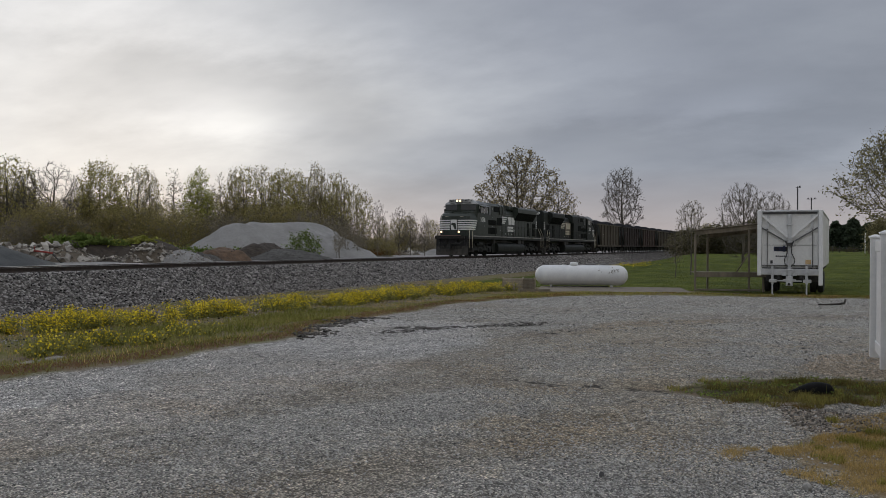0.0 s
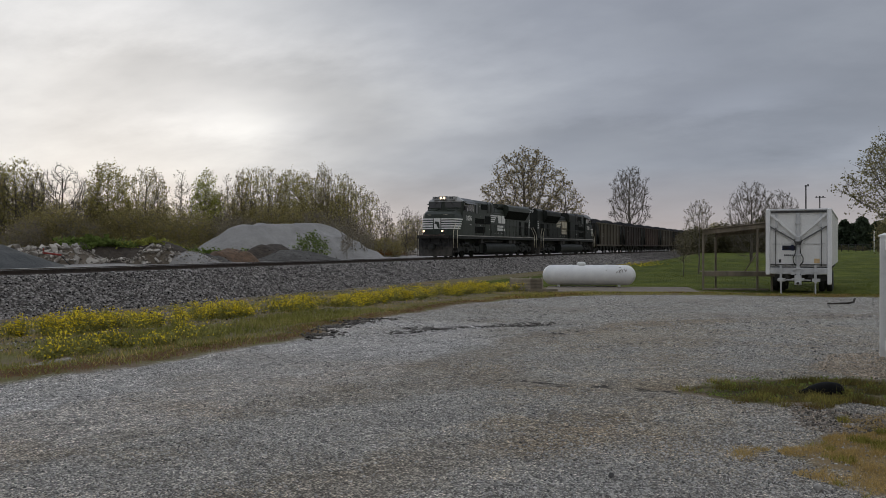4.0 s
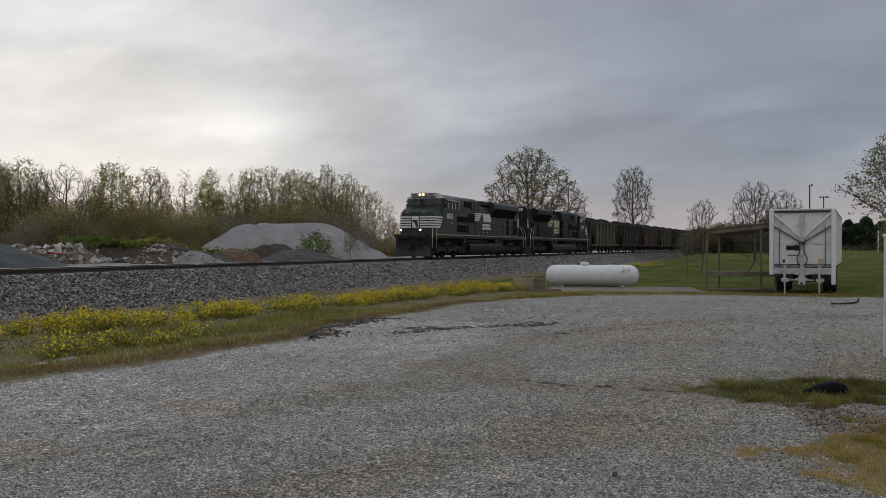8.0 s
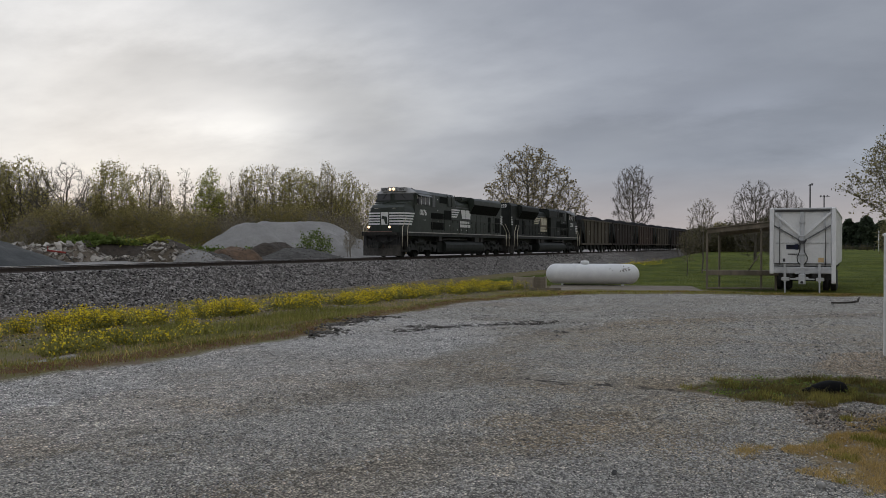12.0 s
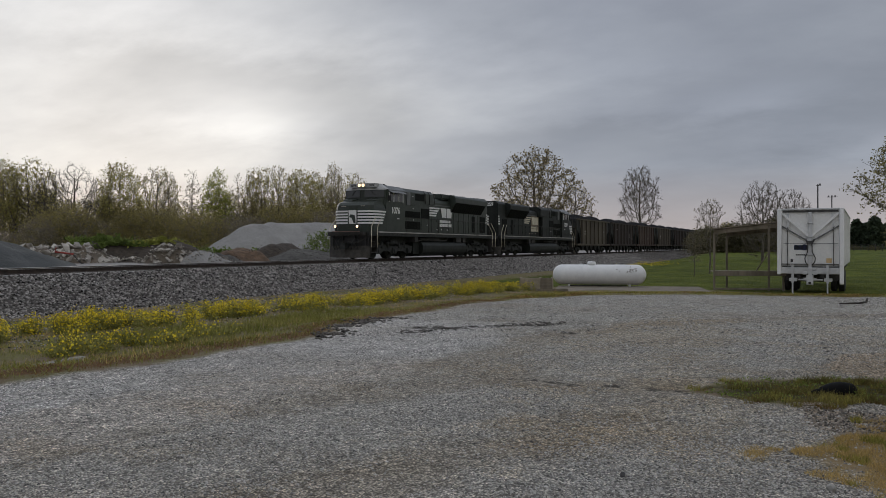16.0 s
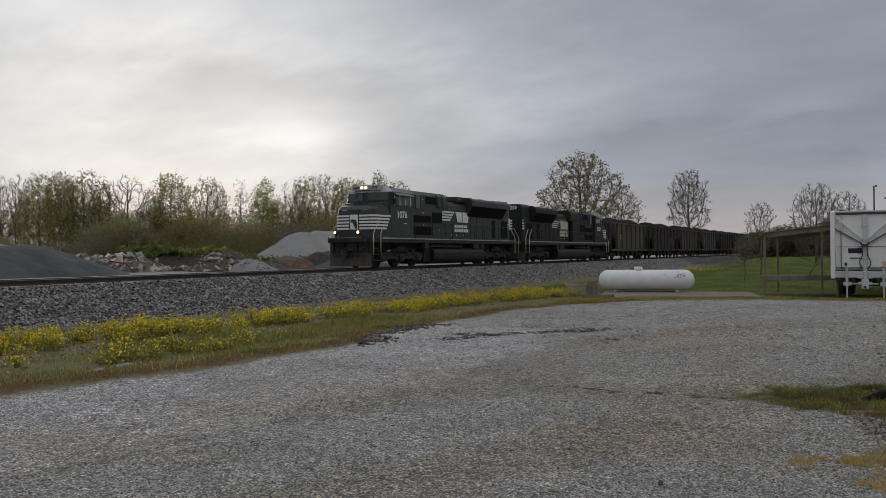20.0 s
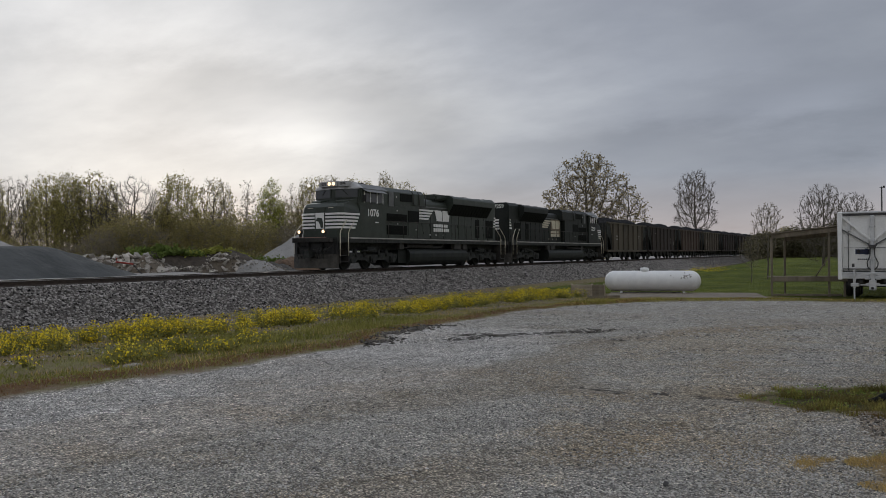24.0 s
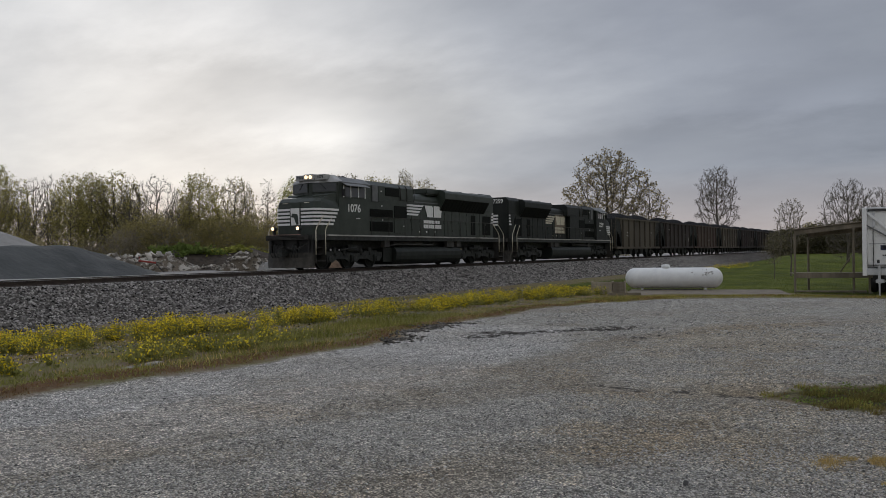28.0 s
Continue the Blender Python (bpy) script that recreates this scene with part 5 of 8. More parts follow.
        prism(bm, [(c - 0.92, 1.14), (c - 0.28, 0.34), (c + 0.28, 0.34), (c + 0.92, 1.14)], "y", -1.15, 1.15)
        part("hopper_bay", bm, UNDER, t)
    bm = bmesh.new()
    box(bm, 3.0, CAR_PITCH - 3.0, -0.15, 0.15, 0.7, 1.1)
    part("centre_sill", bm, UNDER, t)
    # Unseen wall added so that sky doesn't shine through the empty car.
    bm = bmesh.new()
    prism(bm, [(CAR_PITCH / 2 - 1.0, 1.15), (CAR_PITCH / 2 + 1.0, 1.15), (CAR_PITCH / 2 + 0.1, 3.7), (CAR_PITCH / 2 - 0.1, 3.7)], "y", -1.45, 1.45)
    part("cross_ridge", bm, UNDER, t)
    # two low heaps of coal over the rim
    nx, ny = 34, 9
    v, f = [], []
    for i in range(nx):
        for j in range(ny):
            u, w = i / (nx - 1), j / (ny - 1)
            x, y = a + 0.1 + u * (b - a - 0.2), -1.44 + w * 2.88
            hump = (0.72 + 0.28 * abs(math.sin(math.pi * (0.03 + 1.94 * u)))) * min(1.0, 5 * u, 5 * (1 - u)) ** 0.8 * math.sin(math.pi * w) ** 0.7
            v.append((x, y, 3.78 + 0.86 * hump + 0.07 * noise.noise((x * 2, y * 2, 1.7))))
    for i in range(nx - 1):
        for j in range(ny - 1):
            k = i * ny + j
            f.append((k, k + ny, k + ny + 1, k + 1))
    ob = new("coal_load", raw_mesh("coal_load", v, f, COAL, True))
    ob.parent = t
    tagged(ob, "heaped black coal")
    for x, w, z, h in marks:
        bm = bmesh.new()
        box(bm, x, x + w, -1.512, -1.5, z, z + h)
        part("car_marking", bm, CAR_MARK, t, "worn pale bar of an unreadable marking")
    return t


first = [hopper_car(*paint, marks) for paint, marks in zip(CAR_PAINTS, CAR_MARKS)]
order = [0, 1, 2, 0, 1, 1, 0, 2, 1, 0, 0, 1, 2, 1, 0, 1, 1, 0, 2, 1]
used = set()
for i, kind in enumerate(order):
    if kind in used:
        car = copy_thing(first[kind], pose(0, 0, 0))
    else:
        car, _ = first[kind], used.add(kind)
    train.append((car, CARS_FROM + CAR_PITCH * i, 0))
    for tr in [o for o in car.children if o.name.startswith("truck")]:
        for o in tr.children:
            wheelsets.append((o, tuple(o.location), 0.46, 1))


# ---- the lot's things ----
TANK_WHITE = material("white_tank_enamel", (0.72, 0.73, 0.73), (0.80, 0.81, 0.80), 2, 0.42, bump=0.04, bump_scale=20, spot=(0.42, 0.40, 0.36), spot_scale=3.5, spot_at=0.70)
TANK_CHIP = material("bare_dark_chips", (0.1, 0.1, 0.095), (0.26, 0.24, 0.2), 14, 0.8)
CONCRETE = material("weathered_concrete", (0.28, 0.27, 0.25), (0.40, 0.39, 0.36), 2, 0.9, bump=0.4, bump_scale=35, spot=(0.16, 0.15, 0.13), spot_scale=2.2, spot_at=0.6)
DARK_CONCRETE = material("stained_concrete", (0.19, 0.175, 0.15), (0.29, 0.27, 0.24), 3, 0.95, bump=0.4, bump_scale=35)
TAN_STONE = material("tan_stained_concrete", (0.2, 0.165, 0.125), (0.33, 0.28, 0.22), 9, 0.95, bump=0.5, bump_scale=30, spot=(0.12, 0.1, 0.08), spot_scale=7, spot_at=0.58)
OLD_WOOD = material("weathered_grey_lumber", (0.15, 0.128, 0.094), (0.25, 0.212, 0.16), 2.5, 0.85, bump=0.4, bump_scale=25, stretch=(1, 1, 0.2), spot=(0.08, 0.07, 0.055), spot_scale=3, spot_at=0.62)
PALE_WOOD = material("pale_sawn_lumber", (0.30, 0.26, 0.20), (0.40, 0.35, 0.27), 2.5, 0.85, bump=0.3, bump_scale=25, spot=(0.2, 0.17, 0.13), spot_at=0.6)
VINYL = material("white_vinyl", (0.72, 0.72, 0.71), (0.78, 0.78, 0.77), 2, 0.4, bump=0.03, spot=(0.55, 0.53, 0.48), spot_scale=1.5, spot_at=0.66)
TRAILER_WHITE = material("white_trailer_panel", (0.75, 0.752, 0.73), (0.82, 0.822, 0.8), 1.2, 0.4, bump=0.04, bump_scale=10, spot=(0.45, 0.43, 0.40), spot_scale=1.6, spot_at=0.66)
TRAILER_FRAME = material("bright_white_frame_paint", (0.82, 0.825, 0.82), (0.88, 0.885, 0.875), 2, 0.4, bump=0.04, spot=(0.5, 0.48, 0.44), spot_scale=3, spot_at=0.68)
GREY_ARM = material("grey_hydraulic_arm", (0.1, 0.105, 0.105), (0.16, 0.165, 0.165), 4, 0.5)
ALUMINIUM = material("dull_aluminium", (0.5, 0.51, 0.515), (0.62, 0.63, 0.635), 3, 0.45, 0.2, bump=0.06, spot=(0.28, 0.27, 0.26), spot_at=0.64)
DARK_STEEL = material("dark_greased_steel", (0.03, 0.03, 0.032), (0.07, 0.068, 0.065), 5, 0.6, bump=0.2, spot=(0.12, 0.08, 0.05), spot_at=0.64)
RUBBER = material("tyre_rubber", (0.018, 0.018, 0.018), (0.035, 0.034, 0.033), 6, 0.85, bump=0.3)
BLACK_PRINT = material("black_print", (0.02, 0.02, 0.022), (0.035, 0.035, 0.04), 9, 0.5, bump=0)
BLUE_PRINT = material("dark_blue_print", (0.02, 0.026, 0.065), (0.035, 0.045, 0.1), 9, 0.5, bump=0)
ORANGE_PRINT = material("faded_orange_sticker", (0.6, 0.42, 0.2), (0.68, 0.5, 0.28), 9, 0.6, bump=0)
BLACK_PLASTIC = material("black_ribbed_plastic", (0.004, 0.004, 0.004), (0.008, 0.008, 0.008), 8, 0.7, bump=0.1, shine=0.15)


def propane_tank():
    t = thing("propane_tank", pose(41.75, 10.6, -0.58, 0, 0, 15), "long white propane tank with chipped paint on a slab", "tank")
    bm = bmesh.new()
    prof = [(-2.39 + 0.5 * (1 - math.cos(a)), 0.52 * math.sin(a)) for a in np.linspace(0.06, math.pi / 2, 9)]
    turned(bm, prof + [(-d, r) for d, r in prof[::-1]], (0, 0, 0.62), "y", 40)
    part("shell", bm, TANK_WHITE, t)
    for y in (-1.55, 1.55):
        bm = bmesh.new()
        box(bm, -0.16, 0.16, y - 0.06, y + 0.06, 0.0, 0.2)
        part("foot", bevel(bm, 0.01), TANK_WHITE, t)
        bm = bmesh.new()
        bent(bm, [(0, y * 0.6 - 0.07, 1.12), (0, y * 0.6 - 0.03, 1.18), (0, y * 0.6 + 0.03, 1.18), (0, y * 0.6 + 0.07, 1.12)], 0.015, 6)
        part("lifting_eye", bm, TANK_WHITE, t)
    bm = bmesh.new()
    turned(bm, [(1.1, 0.22), (1.24, 0.22), (1.3, 0.17), (1.31, 0.02)], (0, 0.38, 0), "z", 20)
    part("valve_dome", bm, TANK_WHITE, t, "white dome over the valves")
    bm = bmesh.new()
    rod(bm, (-0.1, -1.4, 0.05), (-0.1, 1.5, 0.05), 0.025, 6)
    part("gas_line", bm, DARK_STEEL, t)
    rnd = random.Random(4)
    bm = bmesh.new()
    for k in range(34):
        y, a = (rnd.gauss(-1.72, 0.16), rnd.gauss(28, 8)) if k < 24 else (rnd.uniform(-1.9, -0.6), rnd.uniform(15, 55))
        if y < -1.93:
            continue
        c, s = math.cos(radians(a)), math.sin(radians(a))
        m = Matrix.Translation((-0.523 * c, y, 0.62 + 0.523 * s)) @ Matrix.Rotation(radians(a), 4, "Y")
        w, h = rnd.uniform(0.008, 0.034), rnd.uniform(0.008, 0.028)
        box(bm, -0.002, 0.002, -w, w, -h, h, m)
    part("paint_chips", bm, TANK_CHIP, t, "dark chips in the white paint")
    return t


propane_tank()
bm = bmesh.new()
box(bm, 0, 5.2, -3.6, 3.6, -0.2, 0.0)
solid("concrete_slab", bevel(bm, 0.02), material("dirty_concrete", (0.15, 0.125, 0.095), (0.24, 0.205, 0.16), 2, 0.95, bump=0.4, bump_scale=30), pose(37.6, 8.05, -0.575, 0, 0, 14), "long weathered concrete slab under the tank", "slab")
bm = bmesh.new()
box(bm, -0.15, 0.15, -0.7, 0.7, 0, 0.1)
solid("loose_plank", bm, OLD_WOOD, pose(36.2, 11.4, -0.56, 0, 4, 30), "grey loose plank lying beside the slab", "plank")


def timber_box():
    t = thing("timber_box", pose(37.3, 12.5, -0.58, 0, 0, 14) @ Matrix.Diagonal((1, 0.76, 0.85, 1)), "low weathered timber box with a plank end", "box")
    for k in range(4):
        bm = bmesh.new()
        box(bm, -0.06, 0.06, -0.2, 1.05, 0.17 * k, 0.17 * k + 0.16)
        part("long_timber", bevel(bm, 0.01), PALE_WOOD, t)
        bm = bmesh.new()
        box(bm, -0.05, 0.05, -0.95, -0.22, 0.17 * k, 0.17 * k + 0.16)
        part("short_timber", bevel(bm, 0.01), OLD_WOOD, t)
    for y in (-0.95, -0.2, 1.05):
        bm = bmesh.new()
        box(bm, 0.06, 0.18, y - 0.06, y + 0.06, 0, 0.72)
        part("post", bevel(bm, 0.01), PALE_WOOD, t)
    bm = bmesh.new()
    box(bm, 0.1, 1.2, -0.9, 1.0, 0.0, 0.6)
    part("earth_fill", bm, OLD_WOOD, t)


timber_box()


def semi_trailer():
    t = thing("semi_trailer", pose(39.2, 0.56, -0.6, 0, 0, -2.7), "white box semi-trailer parked on its landing legs", "trailer")
    L, W, z0, z1 = 14.0, 1.34, 1.22, 3.78
    bm = bmesh.new()
    box(bm, 0.1, L, -W + 0.05, W - 0.05, z0, z1 - 0.08)
    part("body", bm, TRAILER_WHITE, t)
    bm = bmesh.new()
    box(bm, 0.02, L + 0.02, -W, W, z1 - 0.08, z1)
    part("roof_rim", bevel(bm, 0.02), ALUMINIUM, t)
    # dark strip across the front wall, just below the roof rim
    bm = bmesh.new()
    box(bm, 0.04, 0.1, -W + 0.22, W - 0.22, z1 - 0.17, z1 - 0.08)
    part("roof_seal", bm, DARK_STEEL, t, "dark strip under the roof rim")
    for y0, y1, zl in ((W - 0.17, W, 0.85), (-W, -W + 0.17, 0.45)):
        bm = bmesh.new()
        box(bm, -0.06, 0.16, y0, y1, zl, z1)
        part("corner_post", bevel(bm, 0.025), TRAILER_FRAME, t)
    for s in (-1, 1):
        bm = bmesh.new()
        for k in range(22):
            x = 0.5 + k * (L - 0.8) / 21
            box(bm, x - 0.03, x + 0.03, min(s * (W - 0.05), s * (W - 0.02)), max(s * (W - 0.05), s * (W - 0.02)), z0, z1 - 0.08)
        part("side_ribs", bm, TRAILER_WHITE, t)
        # upper and lower arms of the brace on the front wall
        bm = bmesh.new()
        m = Matrix.Translation((0, s * 0.62, 3.08)) @ Matrix.Rotation(radians(s * 43), 4, "X")
        box(bm, -0.03, 0.06, -0.72, 0.72, -0.042, 0.042, m)
        part("brace", bm, TRAILER_FRAME, t, "pale diagonal brace on the front wall")
        bm = bmesh.new()
        m = Matrix.Translation((0, s * 0.7, 2.72)) @ Matrix.Rotation(radians(s * 32), 4, "X")
        box(bm, 0.0, 0.07, -0.58, 0.58, -0.028, 0.028, m)
        part("brace", bm, GREY_ARM, t, "dark diagonal brace on the front wall")
        bm = bmesh.new()
        box(bm, 0.02, 0.09, s * 0.9 - 0.05, s * 0.9 + 0.05, 2.95, 3.55)
        part("hanger", bm, ALUMINIUM, t)
        bm = bmesh.new()
        box(bm, 0.04, 0.09, s * 0.93 - 0.012, s * 0.93 + 0.012, 1.25, 3.5)
        part("panel_seam", bm, DARK_STEEL, t)
        # landing leg
        bm = bmesh.new()
        box(bm, -0.14, -0.025, s * 0.7 - 0.05, s * 0.7 + 0.05, 0.5, 1.3)
        box(bm, -0.16, -0.025, s * 0.7 - 0.075, s * 0.7 + 0.075, 1.0, 1.06)
        part("landing_gear", bm, ALUMINIUM, t)
        bm = bmesh.new()
        box(bm, -0.115, -0.05, s * 0.7 - 0.03, s * 0.7 + 0.03, 0.03, 0.52)
        box(bm, -0.15, -0.01, s * 0.7 - 0.05, s * 0.7 + 0.05, 0, 0.03)
        part("landing_leg", bm, ALUMINIUM, t, "pale square landing leg")
        bm = bmesh.new()
        box(bm, -0.15, 0.3, s * 0.7 - 0.18, s * 0.7 + 0.14, 0.56, 0.7)
        part("leg_bracket", bevel(bm, 0.015), ALUMINIUM, t)
        bm = bmesh.new()
        box(bm, -0.07, -0.02, min(s * 0.12, s * 0.3), max(s * 0.12, s * 0.3), 0.86, 1.0)
        box(bm, -0.07, -0.02, min(s * 0.1, s * 0.22), max(s * 0.1, s * 0.22), 1.04, 1.16)
        part("step_bracket", bevel(bm, 0.012), ALUMINIUM, t)
    bm = bmesh.new()
    box(bm, -0.03, 0.08, -0.08, 0.08, 0.55, 3.6)
    for z in (1.1, 1.7, 2.5, 3.1):
        box(bm, -0.06, 0.08, -0.12, 0.12, z, z + 0.06)
    part("centre_column", bevel(bm, 0.01), ALUMINIUM, t, "grey hydraulic column on the front wall")
    bm = bmesh.new()
    box(bm, -0.14, -0.03, -0.13, 0.13, 2.2, 2.34)
    for y in (-0.18, 0.18):
        rod(bm, (-0.06, y, 2.42), (-0.06, y * 0.5, 2.25), 0.035, 8)
    part("hydraulic_valve", bm, DARK_STEEL, t)
    for y0, y1 in ((-0.08, -0.22), (0.08, 0.2)):
        bm = bmesh.new()
        bent(bm, [(-0.1, y0, 2.22), (-0.14, y0 * 1.2, 1.85), (-0.16, y1, 1.6), (-0.16, y1 * 0.9, 1.42), (-0.1, y0, 1.28)], 0.022, 6)
        part("hose", bm, DARK_STEEL, t)
    bm = bmesh.new()
    box(bm, 0.08, 0.105, -W + 0.25, W - 0.25, 2.22, 2.235)
    part("panel_seam", bm, GREY_ARM, t)
    for z in (1.2, 1.32):
        bm = bmesh.new()
        box(bm, -0.01, 0.14, -W + 0.2, W - 0.2, z - 0.015, z + 0.015)
        part("cross_rail", bm, DARK_STEEL, t)
    bm = bmesh.new()
    box(bm, -0.02, 1.2, -W + 0.08, W - 0.08, 0.88, 1.18)
    part("coupler_plate", bevel(bm, 0.03), ALUMINIUM, t)
    bm = bmesh.new()
    box(bm, 0.1, L - 0.2, -0.55, -0.4, 0.72, 1.2)
    box(bm, 0.1, L - 0.2, 0.4, 0.55, 0.72, 1.2)
    for k in range(10):
        box(bm, 0.6 + 1.35 * k, 0.72 + 1.35 * k, -1.2, 1.2, 1.0, 1.2)
    part("chassis", bm, DARK_STEEL, t)
    bm = bmesh.new()
    box(bm, -0.16, 0.0, -0.14, 0.14, 0.42, 0.85)
    rod(bm, (-0.2, 0, 0.5), (0.1, 0, 0.5), 0.09, 10)
    box(bm, 0.0, 0.12, -0.5, 0.5, 0.6, 0.66)
    box(bm, -0.1, 0.0, -0.26, 0.26, 0.6, 0.72)
    part("gladhand_bracket", bevel(bm, 0.012), ALUMINIUM, t)
    bm = bmesh.new()
    rod(bm, (-0.24, 0, 0.5), (-0.2, 0, 0.5), 0.06, 10)
    part("hitch_pin", bm, DARK_STEEL, t)
    bm = bmesh.new()
    box(bm, 2.6, 5.1, -0.75, 0.75, 0.62, 1.0)
    box(bm, 1.6, 1.75, -1.1, 1.1, 0.55, 0.95)
    part("suspension", bm, DARK_STEEL, t)
    for x in (3.2, 4.5):
        bm = bmesh.new()
        rod(bm, (x, -1.2, 0.5), (x, 1.2, 0.5), 0.07, 8)
        part("axle", bm, DARK_STEEL, t)
        for s in (-1, 1):
            for y in (1.17, 0.85):
                bm = bmesh.new()
                turned(bm, [(-0.13, 0.3), (-0.13, 0.46), (-0.09, 0.5), (0.09, 0.5), (0.13, 0.46), (0.13, 0.3)], (x, y * s, 0.5), "y", 24)
                wh = part("wheel", bm, RUBBER, t, "black dual wheel")
                bm = bmesh.new()
                turned(bm, [(-0.1, 0.29), (0.1, 0.29)], (x, y * s, 0.5), "y", 16)
                part("rim", bm, ALUMINIUM, wh)
    # print on the front wall, as plain bars
    bm = bmesh.new()
    box(bm, 0.088, 0.096, 0.3, 0.62, 1.98, 2.14)
    box(bm, 0.088, 0.096, 0.12, 0.17, 1.98, 2.14)
    part("print_bar", bm, BLACK_PRINT, t, "black print bars of a maker's plate")
    bm = bmesh.new()
    box(bm, 0.088, 0.097, 0.18, 0.29, 1.93, 2.19)
    box(bm, 0.088, 0.094, 0.1, 0.66, 1.95, 2.16)
    part("print_mark", bm, BLUE_PRINT, t, "dark blue panel of a maker's mark")
    bm = bmesh.new()
    for k in range(6):
        box(bm, 0.088, 0.096, 0.12 + 0.08 * k, 0.18 + 0.08 * k, 1.7, 1.76)
    part("print_line", bm, BLACK_PRINT, t, "small dark bars of unreadable print")
    bm = bmesh.new()
    box(bm, 0.088, 0.096, -0.86, -0.64, 1.38, 1.58)
    part("sticker", bm, ORANGE_PRINT, t, "faded orange sticker")
    bm = bmesh.new()
    box(bm, 0.088, 0.11, 0.7, 0.8, 1.4, 1.54)
    part("junction_box", bm, DARK_STEEL, t)
    for y in (W - 0.16, -W + 0.16):
        bm = bmesh.new()
        rod(bm, (0.0, y, z0 + 0.02), (0.0, y, z1 - 0.2), 0.03, 8)
        part("air_pipe", bm, ALUMINIUM, t)
    return t


semi_trailer()


def shelter():
    t = thing("wooden_shelter", pose(41.1, 4.8, -0.58, 0, 0, 0), "open weathered lumber shelter with a plank shelf", "shelter")
    along, back = Vector((0.92, -3.05, 0)), Vector((2.3, -0.34, 0))
    rot = math.degrees(math.atan2(along.y, along.x))
    ends = {"fl": Vector((0, 0, 0)), "fm": along * 0.79, "fr": along, "bl": back, "br": back + along * 0.98}
    tops = {"fl": 2.72, "fm": 3.0, "fr": 3.1, "bl": 2.6, "br": 2.95}
    for k, p in ends.items():
        bm = bmesh.new()
        box(bm, -0.045, 0.045, -0.045, 0.045, -0.05, tops[k])
        o = part("post", bevel(bm, 0.008), OLD_WOOD, t)
        o.matrix_basis = Matrix.Translation(p) @ pose(0, 0, 0, 0, 0, rot)
    for off, z0, z1 in ((Vector((0, 0, 0)), 2.66, 2.86), (back, 2.55, 2.75)):
        bm = bmesh.new()
        p, q = off + Vector((0, 0, z0)), off + along * 1.06 + Vector((0, 0, z1 + 0.16))
        for dz in (0.02,):
            a = [bm.verts.new(v + Vector((0.02 * i, 0.0, dz))) for v in (p, q) for i in (-2, 2)]
            b = [bm.verts.new(v + Vector((0.02 * i, 0.0, dz + 0.2))) for v in (p, q) for i in (-2, 2)]
            for f in ((0, 1, 3, 2),):
                bm.faces.new([a[i] for i in f])
                bm.faces.new([b[i] for i in f][::-1])
            for i, j in ((0, 1), (1, 3), (3, 2), (2, 0)):
                bm.faces.new((a[i], a[j], b[j], b[i]))
        part("beam", bm, OLD_WOOD, t)
    for k in range(7):
        bm = bmesh.new()
        f0, f1 = -0.03 + k * 0.16, -0.03 + (k + 0.97) * 0.16
        a = [along * f + side + Vector((0, 0, z + 0.36 * f)) for f, side, z in ((f0, Vector((-0.15, 0, 0)), 2.9), (f1, Vector((-0.15, 0, 0)), 2.9), (f1, back * 1.08, 2.79), (f0, back * 1.08, 2.79))]
        lo, hi = [bm.verts.new(v) for v in a], [bm.verts.new(v + Vector((0, 0, 0.035))) for v in a]
        bm.faces.new(lo[::-1])
        bm.faces.new(hi)
        for i in range(4):
            bm.faces.new((lo[i], lo[(i + 1) % 4], hi[(i + 1) % 4], hi[i]))
        part("roof_board", bm, OLD_WOOD, t)
    turn = pose(0, 0, 0, 0, 0, rot)
    n = along.length
    for k, (x, z0, z1, th) in enumerate(((-0.06, 0.66, 0.9, 0.04), (0.0, 0.0, 0.08, 0.09))):
        bm = bmesh.new()
        box(bm, 0.0, n * 1.25 if k == 0 else n * 0.95, -th - 0.05, th - 0.05, z0, z1)
        o = part("rail_plank" if k == 0 else "ground_sill", bevel(bm, 0.008), OLD_WOOD, t)
        o.matrix_basis = turn
    for k in range(5):
        bm = bmesh.new()
        box(bm, 0.05, n * 1.2, 0.1 + 0.3 * k, 0.37 + 0.3 * k, 0.84, 0.88)
        o = part("shelf_plank", bm, OLD_WOOD, t)
        o.matrix_basis = turn
    bm = bmesh.new()
    rod(bm, along * 0.6 + Vector((0.4, 0, 0.9)), along * 0.8 + Vector((0.4, 0, 1.9)), 0.03, 6)
    part("knee_brace", bm, OLD_WOOD, t)
    return t


shelter()


